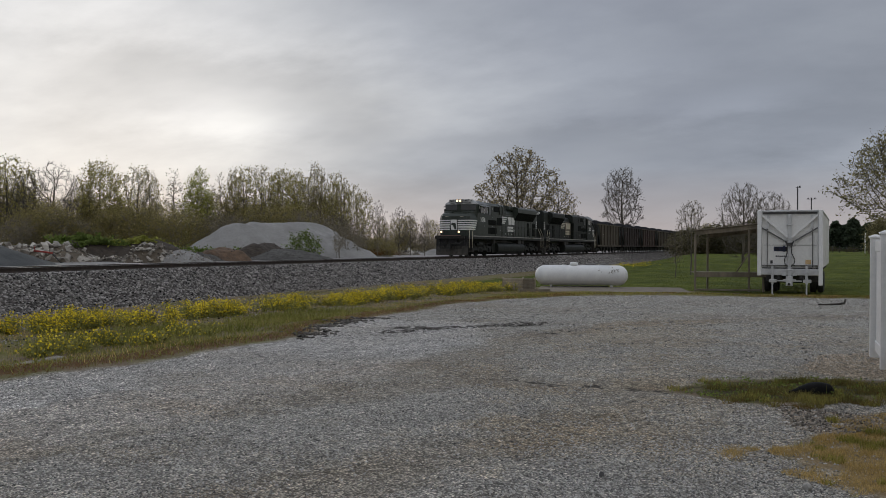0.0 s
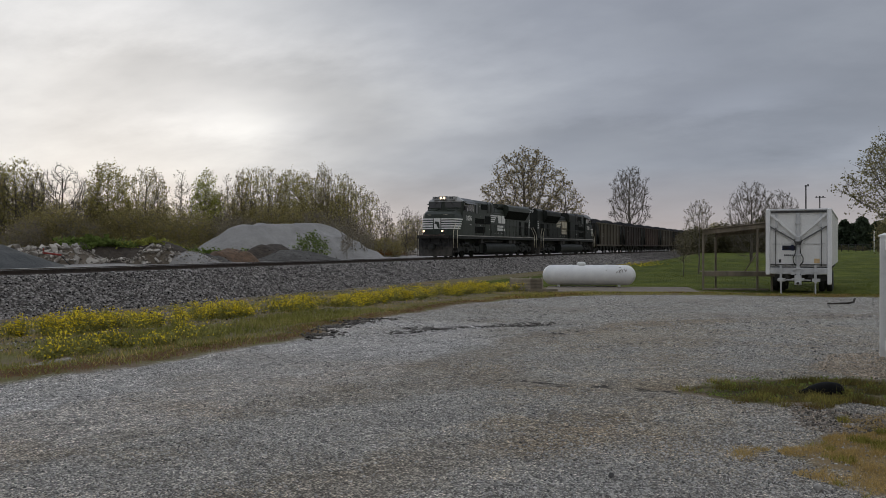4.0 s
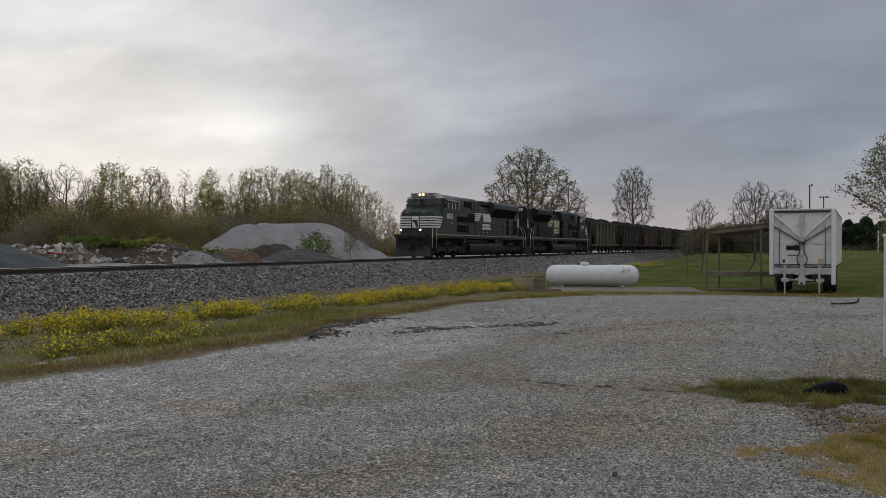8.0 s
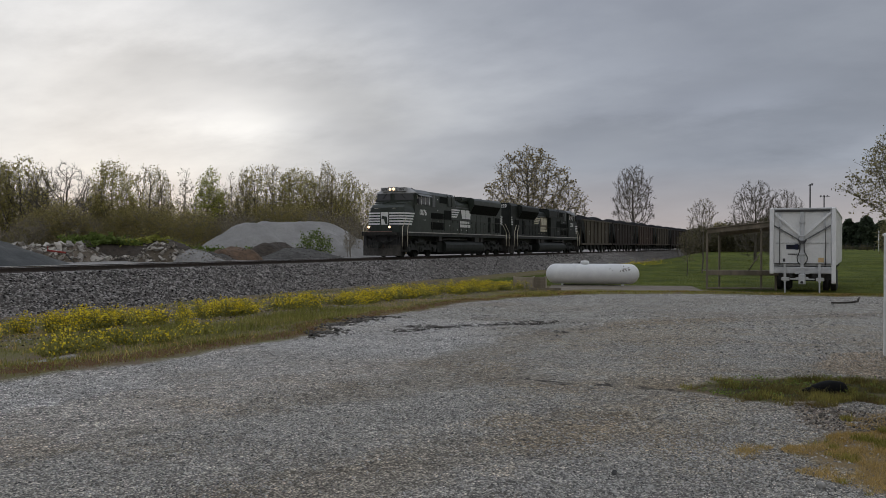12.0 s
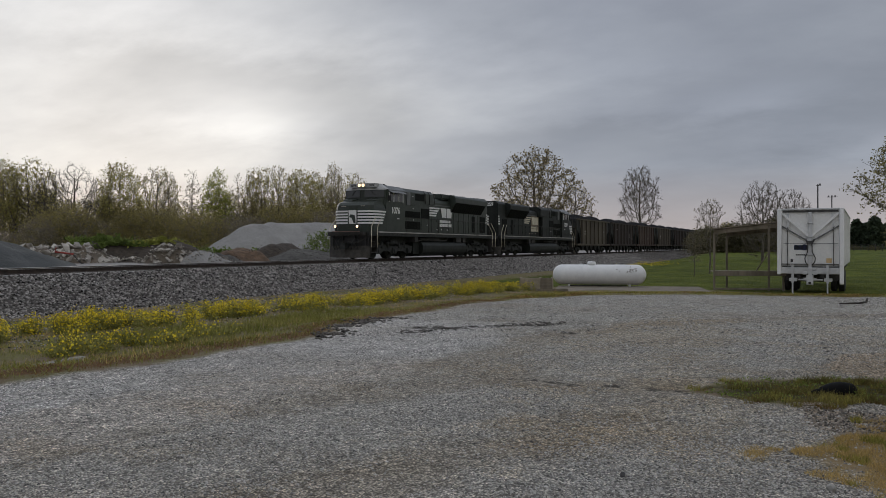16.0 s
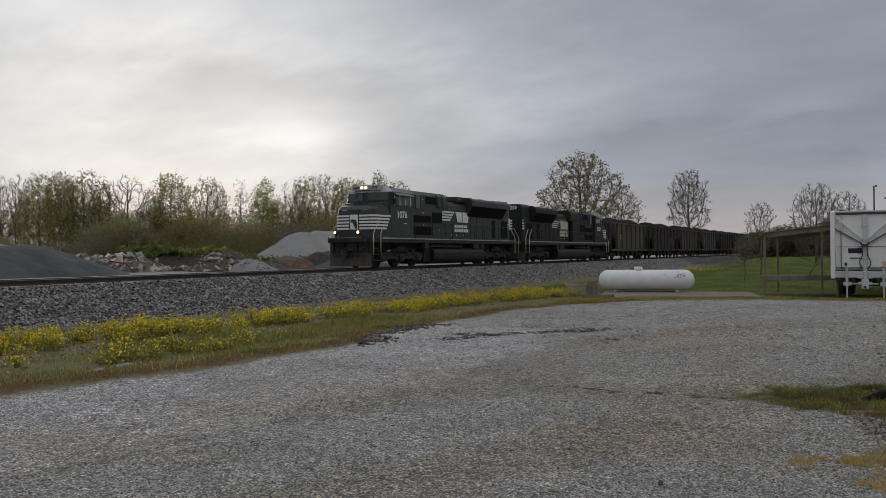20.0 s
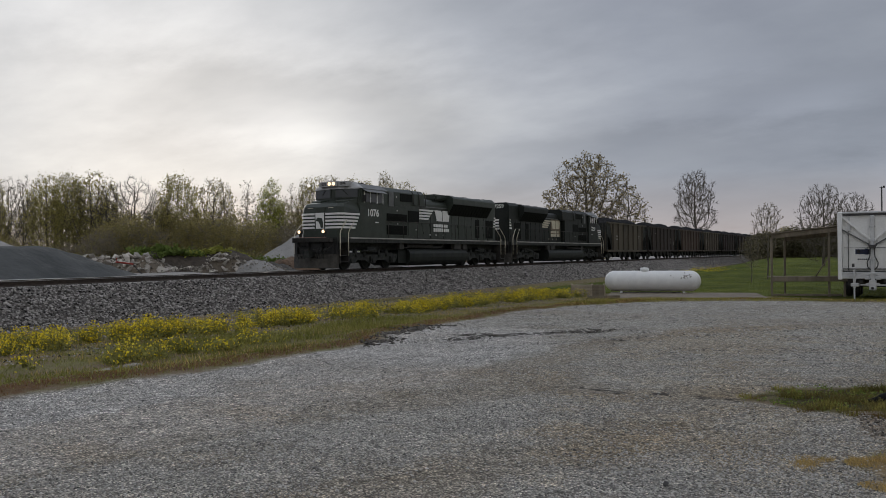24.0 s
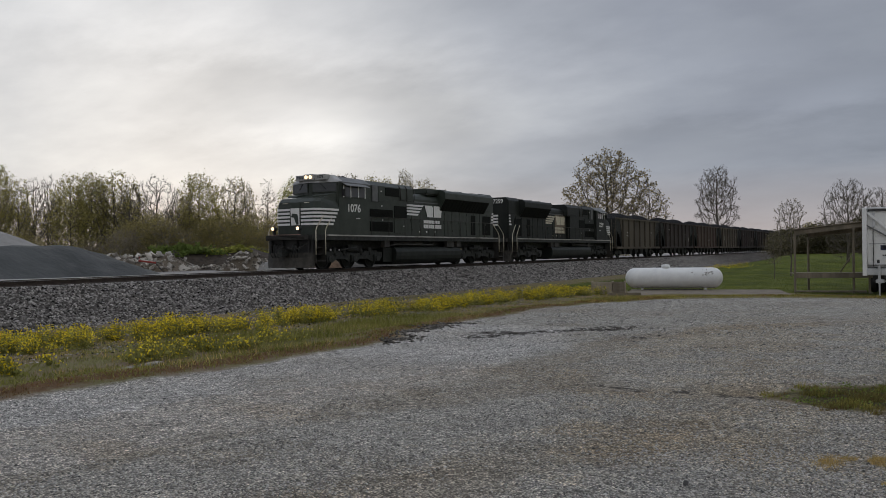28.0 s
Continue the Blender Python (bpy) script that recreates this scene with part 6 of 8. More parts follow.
def vinyl_fence():
    t = thing("vinyl_fence", pose(0, 0, 0), "white vinyl privacy fence with capped posts", "fence")
    xs_ = [14.3, 12.64, 10.98, 9.32, 7.66]
    for k, x in enumerate(xs_):
        z = float(rise(np.array([x]), np.array([-0.97]))[0])
        bm = bmesh.new()
        box(bm, -0.075, 0.075, -0.075, 0.075, -0.05, 1.86)
        p = part("post", bevel(bm, 0.006), VINYL, t)
        p.matrix_basis = pose(x, -0.98 - 0.012 * k, z)
        bm = bmesh.new()
        prism(bm, [(-0.09, -0.09), (0.09, -0.09), (0.09, 0.09), (-0.09, 0.09)], "z", 1.86, 1.885)
        turned(bm, [(1.885, 0.11), (1.92, 0.02)], (0, 0, 0), "z", 4, False)
        part("cap", bm, VINYL, p)
        if k:
            x0 = xs_[k - 1]
            for z0, z1 in ((0.08, 0.24), (1.62, 1.78)):
                bm = bmesh.new()
                box(bm, x + 0.07, x0 - 0.07, -0.03, 0.03, z + z0, z + z1)
                o = part("fence_rail", bevel(bm, 0.006), VINYL, t)
                o.location.y = -0.985 - 0.012 * k
            for j in range(10):
                a = x + 0.075 + j * 0.151
                bm = bmesh.new()
                box(bm, a, a + 0.146, -0.012, 0.012, z + 0.22, z + 1.64)
                o = part("fence_board", bm, VINYL, t)
                o.location.y = -0.985 - 0.012 * k


vinyl_fence()


def drain_pipe():
    t = thing("drain_pipe", pose(10.05, -0.1, -0.185, 0, 0, 296) @ Matrix.Diagonal((0.8, 0.75, 0.86, 1)), "black ribbed plastic drain pipe half sunk in grass", "pipe")
    bm = bmesh.new()
    prof = []
    for k in range(30):
        f = k / 29
        r = 0.135 * math.sin(math.pi * min(1, 0.16 + 0.62 * f)) * (1 if f < 0.9 else 1 - 6 * (f - 0.9) ** 1.0 * 0.9)
        prof.append((-0.3 + 0.52 * f, max(0.03, r * (1.0 if k % 2 else 0.93))))
    turned(bm, prof, (0, 0, 0.07), "x", 20)
    part("pipe_body", bm, BLACK_PLASTIC, t)
    bm = bmesh.new()
    rod(bm, (-0.28, 0, 0.07), (-0.42, 0.02, 0.045), 0.06, 16, 0.035)
    part("pipe_end", bm, BLACK_PLASTIC, t)
    return t


drain_pipe()
bm = bmesh.new()
bent(bm, [(0, 0, 0.02), (0.7, -0.05, 0.03), (1.1, 0.1, 0.05), (1.42, 0.42, 0.14)], 0.035, 6)
solid("fallen_branch", bm, material("dark_bark_stick", (0.03, 0.025, 0.02), (0.06, 0.05, 0.04), 8, 0.9), pose(29.9, -0.45, -0.415, 0, 0, -52), "dark bent branch lying on the gravel", "branch")
bm = bmesh.new()
box(bm, -0.07, 0.07, -0.17, 0.17, -0.05, 0.008)
solid("stone_slab", bevel(bm, 0.015), TAN_STONE, pose(9.17, 0.2, -0.13, 0, 0, 24), "flat tan concrete piece at the grass edge", "slab")
bm = bmesh.new()
box(bm, -0.09, 0.09, -0.6, 0.6, -0.05, 0.03)
solid("stone_slab", bevel(bm, 0.02), DARK_CONCRETE, pose(8.2, 10.1, float(rise(np.array([8.2]), np.array([10.1]))[0]), 0, 0, -80), "long pale concrete strip lying in the weeds", "slab")


def lump(name, seed, size, mat, m, label, category, flat=0.7):
    rnd = random.Random(seed)
    bm = bmesh.new()
    for _ in range(14):
        v = Vector((rnd.gauss(0, 1), rnd.gauss(0, 1), rnd.gauss(0, 1))).normalized()
        bm.verts.new((v.x * size, v.y * size * 0.8, v.z * size * flat))
    bmesh.ops.convex_hull(bm, input=bm.verts[:])
    return solid(name, bm, mat, m, label, category)


lump("stone", 3, 0.028, DARK_STEEL, pose(5.52, 1.34, -0.065), "small black lump lying on the gravel", "stone")
lump("stone", 9, 0.045, CONCRETE, pose(5.77, 0.04, -0.06), "pale rounded stone in the dry grass", "stone")
# ---- the yard beyond the track ----
GREY_SAND = material("pale_crushed_stone", (0.25, 0.243, 0.23), (0.33, 0.322, 0.308), 0.35, 0.95, bump=1.0, bump_scale=5, depth=0.12, spot=(0.2, 0.195, 0.185), spot_scale=0.3, spot_at=0.58)
DARK_SAND = material("dark_crushed_stone", (0.042, 0.046, 0.046), (0.074, 0.079, 0.079), 0.4, 0.95, bump=1.0, bump_scale=4, depth=0.12, spot=(0.095, 0.098, 0.096), spot_scale=0.8, spot_at=0.58, stretch=(1, 0.35, 0.35))
DARK_SOIL = material("dark_topsoil", (0.036, 0.028, 0.021), (0.07, 0.055, 0.041), 2.2, 0.95, bump=1.0, bump_scale=4, depth=0.14)
STONY_SOIL = material("stony_grey_brown_earth", (0.055, 0.052, 0.046), (0.11, 0.104, 0.094), 2.6, 0.95, bump=1.0, bump_scale=6, depth=0.12)
RUST_SOIL = material("orange_brown_fill", (0.085, 0.056, 0.036), (0.17, 0.108, 0.066), 2.2, 0.95, bump=1.0, bump_scale=4, depth=0.14)
TAN_SOIL = material("tan_rubble_soil", (0.095, 0.077, 0.055), (0.155, 0.125, 0.09), 0.8, 0.95, bump=0.8, bump_scale=4, depth=0.08)
EARTH_BIT = material("loose_earth_clod", (0.04, 0.034, 0.027), (0.09, 0.076, 0.06), 2, 0.95, bump=0.3, vary=0.6, island=True)
RUBBLE_BIT = material("loose_rubble_bit", (0.18, 0.16, 0.132), (0.32, 0.29, 0.245), 2, 0.95, bump=0.3, vary=0.6, island=True)
CHUNK = material("broken_concrete", (0.34, 0.315, 0.275), (0.5, 0.465, 0.415), 1.5, 0.9, bump=0.4, bump_scale=12, vary=0.35)
RED_PAINT = material("faded_red_machine_paint", (0.24, 0.03, 0.022), (0.34, 0.055, 0.04), 3, 0.6, spot=(0.12, 0.06, 0.04), spot_at=0.6)


def heap_mesh(name, a, b, high, steep, mat, rough=0.12, seed=0.0, cell=0.45, rounded=0.5):
    """A heap poured along a line from a to b, centred between them."""
    reach = high / steep + 0.8 + 2 * rounded
    ca, cb = Vector((a[0], a[1])), Vector((b[0], b[1]))
    mid = (ca + cb) / 2
    half = Vector((abs(cb.x - ca.x) / 2 + reach, abs(cb.y - ca.y) / 2 + reach))
    nx, ny = max(12, int(2 * half.x / cell)), max(12, int(2 * half.y / cell))
    x, y = np.meshgrid(np.linspace(-half.x, half.x, nx), np.linspace(-half.y, half.y, ny))
    d = off_line(x + mid.x, y + mid.y, [tuple(ca), tuple(cb)] if (cb - ca).length > 0.1 else [tuple(ca), (cb.x + 0.1, cb.y)])
    d = d + rounded * (1 + 0.4 * wobble(x, y, 3.0, seed)) * wobble(x, y, 2.6, seed + 1) * 0.5
    z = high - steep * (np.sqrt(d * d + rounded ** 2 * 1.6) - rounded * 1.1)
    z = z + rough * wobble(x, y, 1.6, seed) * (z > 0)
    z = np.maximum(z, -0.25)
    i = (np.arange(ny - 1)[:, None] * nx + np.arange(nx - 1)).ravel()
    return raw_mesh(name, np.stack([x.ravel(), y.ravel(), z.ravel()], 1), np.stack([i, i + 1, i + nx + 1, i + nx], 1), mat, True), mid


def strewn(me, mid, count, size, mat, label, seed):
    """Loose bits over a heap."""
    co = np.zeros(len(me.vertices) * 3, np.float32)
    me.vertices.foreach_get("co", co)
    co = co.reshape(-1, 3)
    co = co[co[:, 2] > 0.0]
    r = np.random.default_rng(seed)
    p = co[r.integers(0, len(co), count)] + r.normal(0, 0.2, (count, 3)) * (1, 1, 0.25)
    scatter_stones("loose_rubble", p[:, 0] + mid.x, p[:, 1] + mid.y, p[:, 2] + 0.28, size * r.uniform(0.4, 1.4, count) ** 1.6, mat, label)


def heap(name, a, b, high, steep, mat, label, bits=0, bit_mat=None, **kw):
    me, mid = heap_mesh(name, a, b, high, steep, mat, **kw)
    ob = new(name, me)
    if bits:
        strewn(me, mid, bits, 0.05, bit_mat or EARTH_BIT, "loose clods and stones on the heap", bits)
    ob.location = (mid.x, mid.y, 0.28)
    return tagged(ob, label, "mound")


heap("stone_mound", (69.5, 52.0), (76.0, 49.0), 3.85, 0.66, GREY_SAND, "large pale grey crushed-stone heap beyond the track", rough=0.14, cell=0.4, rounded=0.9)
heap("stone_mound", (66.3, 52.2), (66.8, 52.0), 3.6, 0.72, GREY_SAND, "rounded pale grey crushed-stone heap beside the large one", rough=0.14, cell=0.4, seed=14, rounded=0.8)
heap("stone_mound", (12, 53), (33.0, 47.6), 1.98, 0.37, DARK_SAND, "long dark grey crushed-stone heap beyond the track", rough=0.09, seed=2, rounded=0.8)
heap("stone_mound", (18, 78), (40.0, 66.5), 3.5, 0.5, GREY_SAND, "pale grey stone heap behind the dark heap", seed=4, rounded=0.9)
heap("stone_mound", (106.5, 48.2), (108.5, 48.0), 0.9, 0.5, GREY_SAND, "small pale stone heap far along the yard", seed=5)
heap("earth_mound", (58.6, 44.2), (60.4, 43.8), 1.6, 0.72, DARK_SOIL, "dark brown earth heap", seed=6, bits=160, rough=0.18, cell=0.3)
heap("earth_mound", (59.0, 42.2), (62.0, 41.7), 0.95, 0.34, STONY_SOIL, "low dark stony earth heap", seed=7, bits=200, rough=0.12, cell=0.3)
heap("earth_mound", (52.6, 43.2), (53.6, 42.9), 1.12, 0.95, RUST_SOIL, "low orange-brown heap of fill", seed=8, rough=0.3, rounded=0.7, cell=0.2, bits=120)
heap("earth_mound", (50.6, 43.0), (51.2, 42.8), 0.75, 0.8, STONY_SOIL, "small stony brown-grey earth heap", seed=18, rough=0.25, rounded=0.6, cell=0.2, bits=90)
heap("stone_mound", (46.5, 41.6), (47.1, 41.4), 1.0, 0.62, GREY_SAND, "small pale grey gravel heap beside the rubble", seed=15, bits=900, rough=0.2, cell=0.2, bit_mat=RUBBLE_BIT)
heap("earth_bank", (46, 53), (52.0, 48.8), 1.75, 0.7, DARK_SOIL, "dark earth bank with green weeds on top", seed=9, rough=0.25)
heap("earth_bank", (55, 51), (62, 47.8), 0.85, 0.45, DARK_SOIL, "low weedy earth bank beside the stone heap", seed=12, rough=0.2)


def chunk_mesh(seed):
    rnd = random.Random(seed)
    bm = bmesh.new()
    for _ in range(11):
        bm.verts.new((rnd.uniform(-0.5, 0.5), rnd.uniform(-0.4, 0.4), rnd.uniform(-0.25, 0.25)))
    bmesh.ops.convex_hull(bm, input=bm.verts[:])
    return finish(bm, "concrete_chunk", CHUNK)


CHUNKS = [chunk_mesh(k) for k in range(7)]


def rubble_heap(a, b, high, steep, count, seed, label, big=1.0, soil=None):
    me, mid = heap_mesh("mound", a, b, high, steep, soil or TAN_SOIL, seed=seed, rough=0.2)
    t = thing("rubble_heap", Matrix.Translation((mid.x, mid.y, 0.28)), label, "rubble heap")
    o = new("mound", me)
    o.parent = t
    co = np.zeros(len(me.vertices) * 3, np.float32)
    me.vertices.foreach_get("co", co)
    co = co.reshape(-1, 3)
    up = co[co[:, 2] > 0.02]
    strewn(me, mid, 1100, 0.08, RUBBLE_BIT, "small broken bits on the rubble", int(seed))
    rnd = random.Random(int(seed * 7) + 1)
    for k in range(count):
        p = up[rnd.randrange(len(up))]
        s = big * rnd.choice((0.4, 0.5, 0.7, 0.9, 1.4))
        same("concrete_chunk", CHUNKS[rnd.randrange(7)], t, Matrix.Translation((float(p[0]) + rnd.uniform(-0.3, 0.3), float(p[1]) + rnd.uniform(-0.3, 0.3), float(p[2]) + 0.08)) @ pose(0, 0, 0, rnd.uniform(-50, 50), rnd.uniform(-50, 50), rnd.uniform(0, 360)) @ Matrix.Diagonal((s * 1.15, s, s * 0.75, 1)))


rubble_heap((39.5, 51.5), (43.3, 50.0), 1.25, 0.6, 210, 3.0, "heap of broken pale concrete and soil", 0.6)
rubble_heap((44.9, 42.9), (45.2, 42.7), 1.35, 1.15, 50, 5.0, "heap of broken concrete, stones and brown soil", 0.55)
rubble_heap((98, 56), (108, 53), 0.6, 0.4, 26, 8.0, "far scatter of broken pale concrete")
rubble_heap((46.5, 47.5), (50.5, 46.5), 0.3, 0.3, 10, 9.0, "few pale concrete blocks on dark ground", 1.0, DARK_SOIL)


def red_machine():
    t = thing("red_implement", pose(39.6, 47.2, 1.0, 0, 8, -40) @ Matrix.Diagonal((0.62, 0.9, 0.85, 1)), "tipped red steel implement lying on the rubble", "implement")
    bm = bmesh.new()
    box(bm, -1.0, 0.9, -0.5, 0.5, 0.0, 0.14)
    box(bm, -1.0, -0.9, -0.5, 0.5, 0.14, 0.42)
    part("deck", bevel(bm, 0.02), RED_PAINT, t)
    for y in (-0.4, 0.4):
        bm = bmesh.new()
        rod(bm, (0.8, y, 0.05), (1.9, y * 0.4, -0.65), 0.05, 6)
        part("arm", bm, DARK_STEEL, t)
    bm = bmesh.new()
    rod(bm, (1.85, -0.3, -0.62), (2.1, 0.4, -0.62), 0.06, 6)
    part("crossbar", bm, DARK_STEEL, t)


red_machine()

# ---- far things ----


def light_pole(m, high, heads, label):
    t = thing("floodlight_pole", m, label, "light pole")
    bm = bmesh.new()
    rod(bm, (0, 0, 0), (0, 0, high), 0.14, 8, 0.1)
    part("pole", bm, DARK_STEEL, t)
    bm = bmesh.new()
    box(bm, -0.05, 0.05, -heads * 0.26 - 0.2, heads * 0.26, high - 0.2, high - 0.12)
    part("crossarm", bm, DARK_STEEL, t)
    for k in range(heads):
        bm = bmesh.new()
        y = (k - (heads - 1) / 2) * 0.55 - (0.3 if heads == 1 else 0.0)
        box(bm, -0.28, 0.02, y - 0.13, y + 0.13, high - 0.1, high + 0.1)
        part("floodlight", bm, DARK_STEEL, t)


light_pole(Matrix.Translation(spot(0.27, 140, -0.6)), 11.8, 1, "tall dark floodlight pole by the field")
light_pole(Matrix.Translation(spot(-0.55, 165, -0.6)), 11.3, 3, "dark floodlight pole by the far field")
bm = bmesh.new()
rod(bm, (0, 0, 0), (0, 0, 4.6), 0.09, 8)
solid("white_pole", bm, VINYL, Matrix.Translation(spot(-3.62, 150, -0.6)), "slim white pole by the field fence", "pole")


def shed(m, w, d, h, label):
    t = thing("shed", m, label, "shed")
    bm = bmesh.new()
    box(bm, -d / 2, d / 2, -w / 2, w / 2, 0, h * 0.55)
    part("wall", bm, VINYL, t)
    bm = bmesh.new()
    prism(bm, [(-w / 2 - 0.2, h * 0.55), (0, h), (w / 2 + 0.2, h * 0.55)], "x", -d / 2 - 0.2, d / 2 + 0.2)
    part("roof", bm, VINYL, t)
    bm = bmesh.new()
    box(bm, -d / 2 - 0.03, -d / 2, -0.9, 0.9, 0, h * 0.45)
    part("door", bm, DARK_STEEL, t)


shed(Matrix.Translation(spot(-2.15, 185, 0.85)) @ pose(0, 0, 0, 0, 0, -2), 4.0, 5, 2.6, "small white gabled shed by the far trees")


def far_car(m, mat, label):
    t = thing("parked_car", m, label, "car", "cars by the field")
    bm = bmesh.new()
    prism(bm, [(-2.2, 0.3), (2.2, 0.3), (2.25, 0.8), (1.3, 0.95), (0.7, 1.42), (-1.0, 1.45), (-1.7, 0.98), (-2.2, 0.85)], "y", -0.85, 0.85)
    part("body", bevel(bm, 0.05), mat, t)
    bm = bmesh.new()
    prism(bm, [(-1.5, 0.98), (1.1, 0.96), (0.65, 1.36), (-0.95, 1.38)], "y", -0.87, 0.87)
    part("windows", bm, DARK_GLASS, t)
    for x in (-1.35, 1.35):
        for s in (-1, 1):
            bm = bmesh.new()
            rod(bm, (x, 0.66 * s, 0.32), (x, 0.88 * s, 0.32), 0.32, 14)
            part("wheel", bm, RUBBER, t)


far_car(Matrix.Translation(spot(-2.95, 215, 0.85)) @ pose(0, 0, 0, 0, 0, 20), ALUMINIUM, "pale parked car by the far field")
far_car(Matrix.Translation(spot(-1.75, 190, 0.85)) @ pose(0, 0, 0, 0, 0, 95), DARK_STEEL, "dark parked car by the far field")


def field_fence():
    t = thing("field_fence", pose(0, 0, 0), "low dark wire fence along the far field", "fence")
    bm = bmesh.new()
    rod(bm, (0, 0, 0), (0, 0, 1.3), 0.05, 5)
    me_ = finish(bm, "post", DARK_STEEL)
    pts = [spot(-9 + k * 0.4, 150, 0.6) for k in range(27)]
    for p in pts:
        same("post", me_, t, Matrix.Translation(p))
    for z in (0.4, 0.85, 1.25):
        bm = bmesh.new()
        for p, q in zip(pts, pts[1:]):
            rod(bm, p + Vector((0, 0, z)), q + Vector((0, 0, z)), 0.02, 4)
        part("wire", bm, DARK_STEEL, t)


field_fence()


# ---- trees, brush and weeds ----
BARK = material("grey_brown_bark", (0.1, 0.087, 0.07), (0.17, 0.148, 0.12), 3, 0.9, bump=0.4, bump_scale=20, stretch=(1, 1, 0.3))
PALE_BARK = material("pale_grey_bark", (0.2, 0.178, 0.145), (0.29, 0.26, 0.215), 3, 0.9, bump=0.3, bump_scale=20)


def leaf_material(name, a, b, through_light=0.45):
    """Thin leaves that let part of the light through."""
    mt = material(name, a, b, 0.6, 0.8, bump=0, vary=0.4, island=True, shine=0.2)
    n, l = mt.node_tree.nodes, mt.node_tree.links
    p = n["Principled BSDF"]
    tr, mx = n.new("ShaderNodeBsdfTranslucent"), n.new("ShaderNodeMixShader")
    l.new(p.inputs["Base Color"].links[0].from_socket, tr.inputs["Color"])
    mx.inputs[0].default_value = through_light
    l.new(p.outputs[0], mx.inputs[1])
    l.new(tr.outputs[0], mx.inputs[2])
    l.new(mx.outputs[0], n["Material Output"].inputs["Surface"])
    return mt


LEAF = {
    "olive": leaf_material("olive_young_leaves", (0.29, 0.26, 0.085), (0.41, 0.36, 0.125), 0.5),
    "green": leaf_material("yellow_green_young_leaves", (0.27, 0.285, 0.06), (0.37, 0.375, 0.095), 0.55),
    "brown": leaf_material("brownish_buds", (0.22, 0.19, 0.125), (0.32, 0.275, 0.185), 0.5),
    "dull": leaf_material("dull_olive_brush_leaves", (0.29, 0.25, 0.1), (0.4, 0.34, 0.145), 0.55),
    "fresh": leaf_material("fresh_green_leaves", (0.12, 0.17, 0.04), (0.19, 0.24, 0.065), 0.5),
    "dusky": leaf_material("dusky_olive_young_leaves", (0.2, 0.18, 0.09), (0.31, 0.275, 0.14), 0.45),
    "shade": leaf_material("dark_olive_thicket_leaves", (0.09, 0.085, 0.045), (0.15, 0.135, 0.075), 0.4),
    "tan": leaf_material("tan_opening_leaves", (0.27, 0.225, 0.13), (0.42, 0.355, 0.21), 0.5),
    "pine": leaf_material("dark_pine_needles", (0.045, 0.062, 0.038), (0.075, 0.098, 0.06), 0.35),
}


def tubes(segs, sides):
    """Many tapered bars in one pair of arrays."""
    s = np.array(segs, float).reshape(-1, 8)
    p, q, r0, r1 = s[:, :3], s[:, 3:6], s[:, 6], s[:, 7]
    w = q - p
    w /= np.linalg.norm(w, axis=1)[:, None] + 1e-9
    ref = np.where(np.abs(w[:, 2:3]) < 0.9, np.array([[0, 0, 1.0]]), np.array([[1.0, 0, 0]]))
    a = np.cross(w, ref)
    a /= np.linalg.norm(a, axis=1)[:, None] + 1e-9
    b = np.cross(w, a)
    k = np.arange(sides) * 2 * math.pi / sides
    ring = a[:, None] * np.cos(k)[None, :, None] + b[:, None] * np.sin(k)[None, :, None]
    v = np.concatenate([p[:, None] + ring * r0[:, None, None], q[:, None] + ring * r1[:, None, None]], 1).reshape(-1, 3)
    i = np.arange(sides)
    j = (i + 1) % sides
    f = np.stack([i, j, j + sides, i + sides], 1)
    return v, (np.arange(len(s))[:, None, None] * 2 * sides + f[None]).reshape(-1, 4)


def slivers(segs, rng):
    """Thin flat twigs, too fine to show their roundness."""
    s = np.array(segs, float).reshape(-1, 8)
    p, q, r0, r1 = s[:, :3], s[:, 3:6], s[:, 6:7], s[:, 7:8]
    a = np.cross(q - p, rng.normal(size=(len(s), 3)))
    a /= np.linalg.norm(a, axis=1)[:, None] + 1e-9
    v = np.stack([p - a * r0, p + a * r0, q + a * r1, q - a * r1], 1).reshape(-1, 3)
    return v, np.arange(len(s) * 4).reshape(-1, 4)


def flakes(points, size, rng, stretch=1.4):
    """Small four-cornered leaves at random turns."""
    n_ = len(points)
    a = rng.normal(size=(n_, 3))
    a /= np.linalg.norm(a, axis=1)[:, None]
    b = np.cross(a, rng.normal(size=(n_, 3)))
    b /= np.linalg.norm(b, axis=1)[:, None] + 1e-9
    s = size * rng.uniform(0.6, 1.4, n_)[:, None]
    a, b = a * s * stretch, b * s
    v = np.stack([points - a, points - b * 0.9, points + a, points + b], 1).reshape(-1, 3)
    return v, np.arange(n_ * 4).reshape(-1, 4)


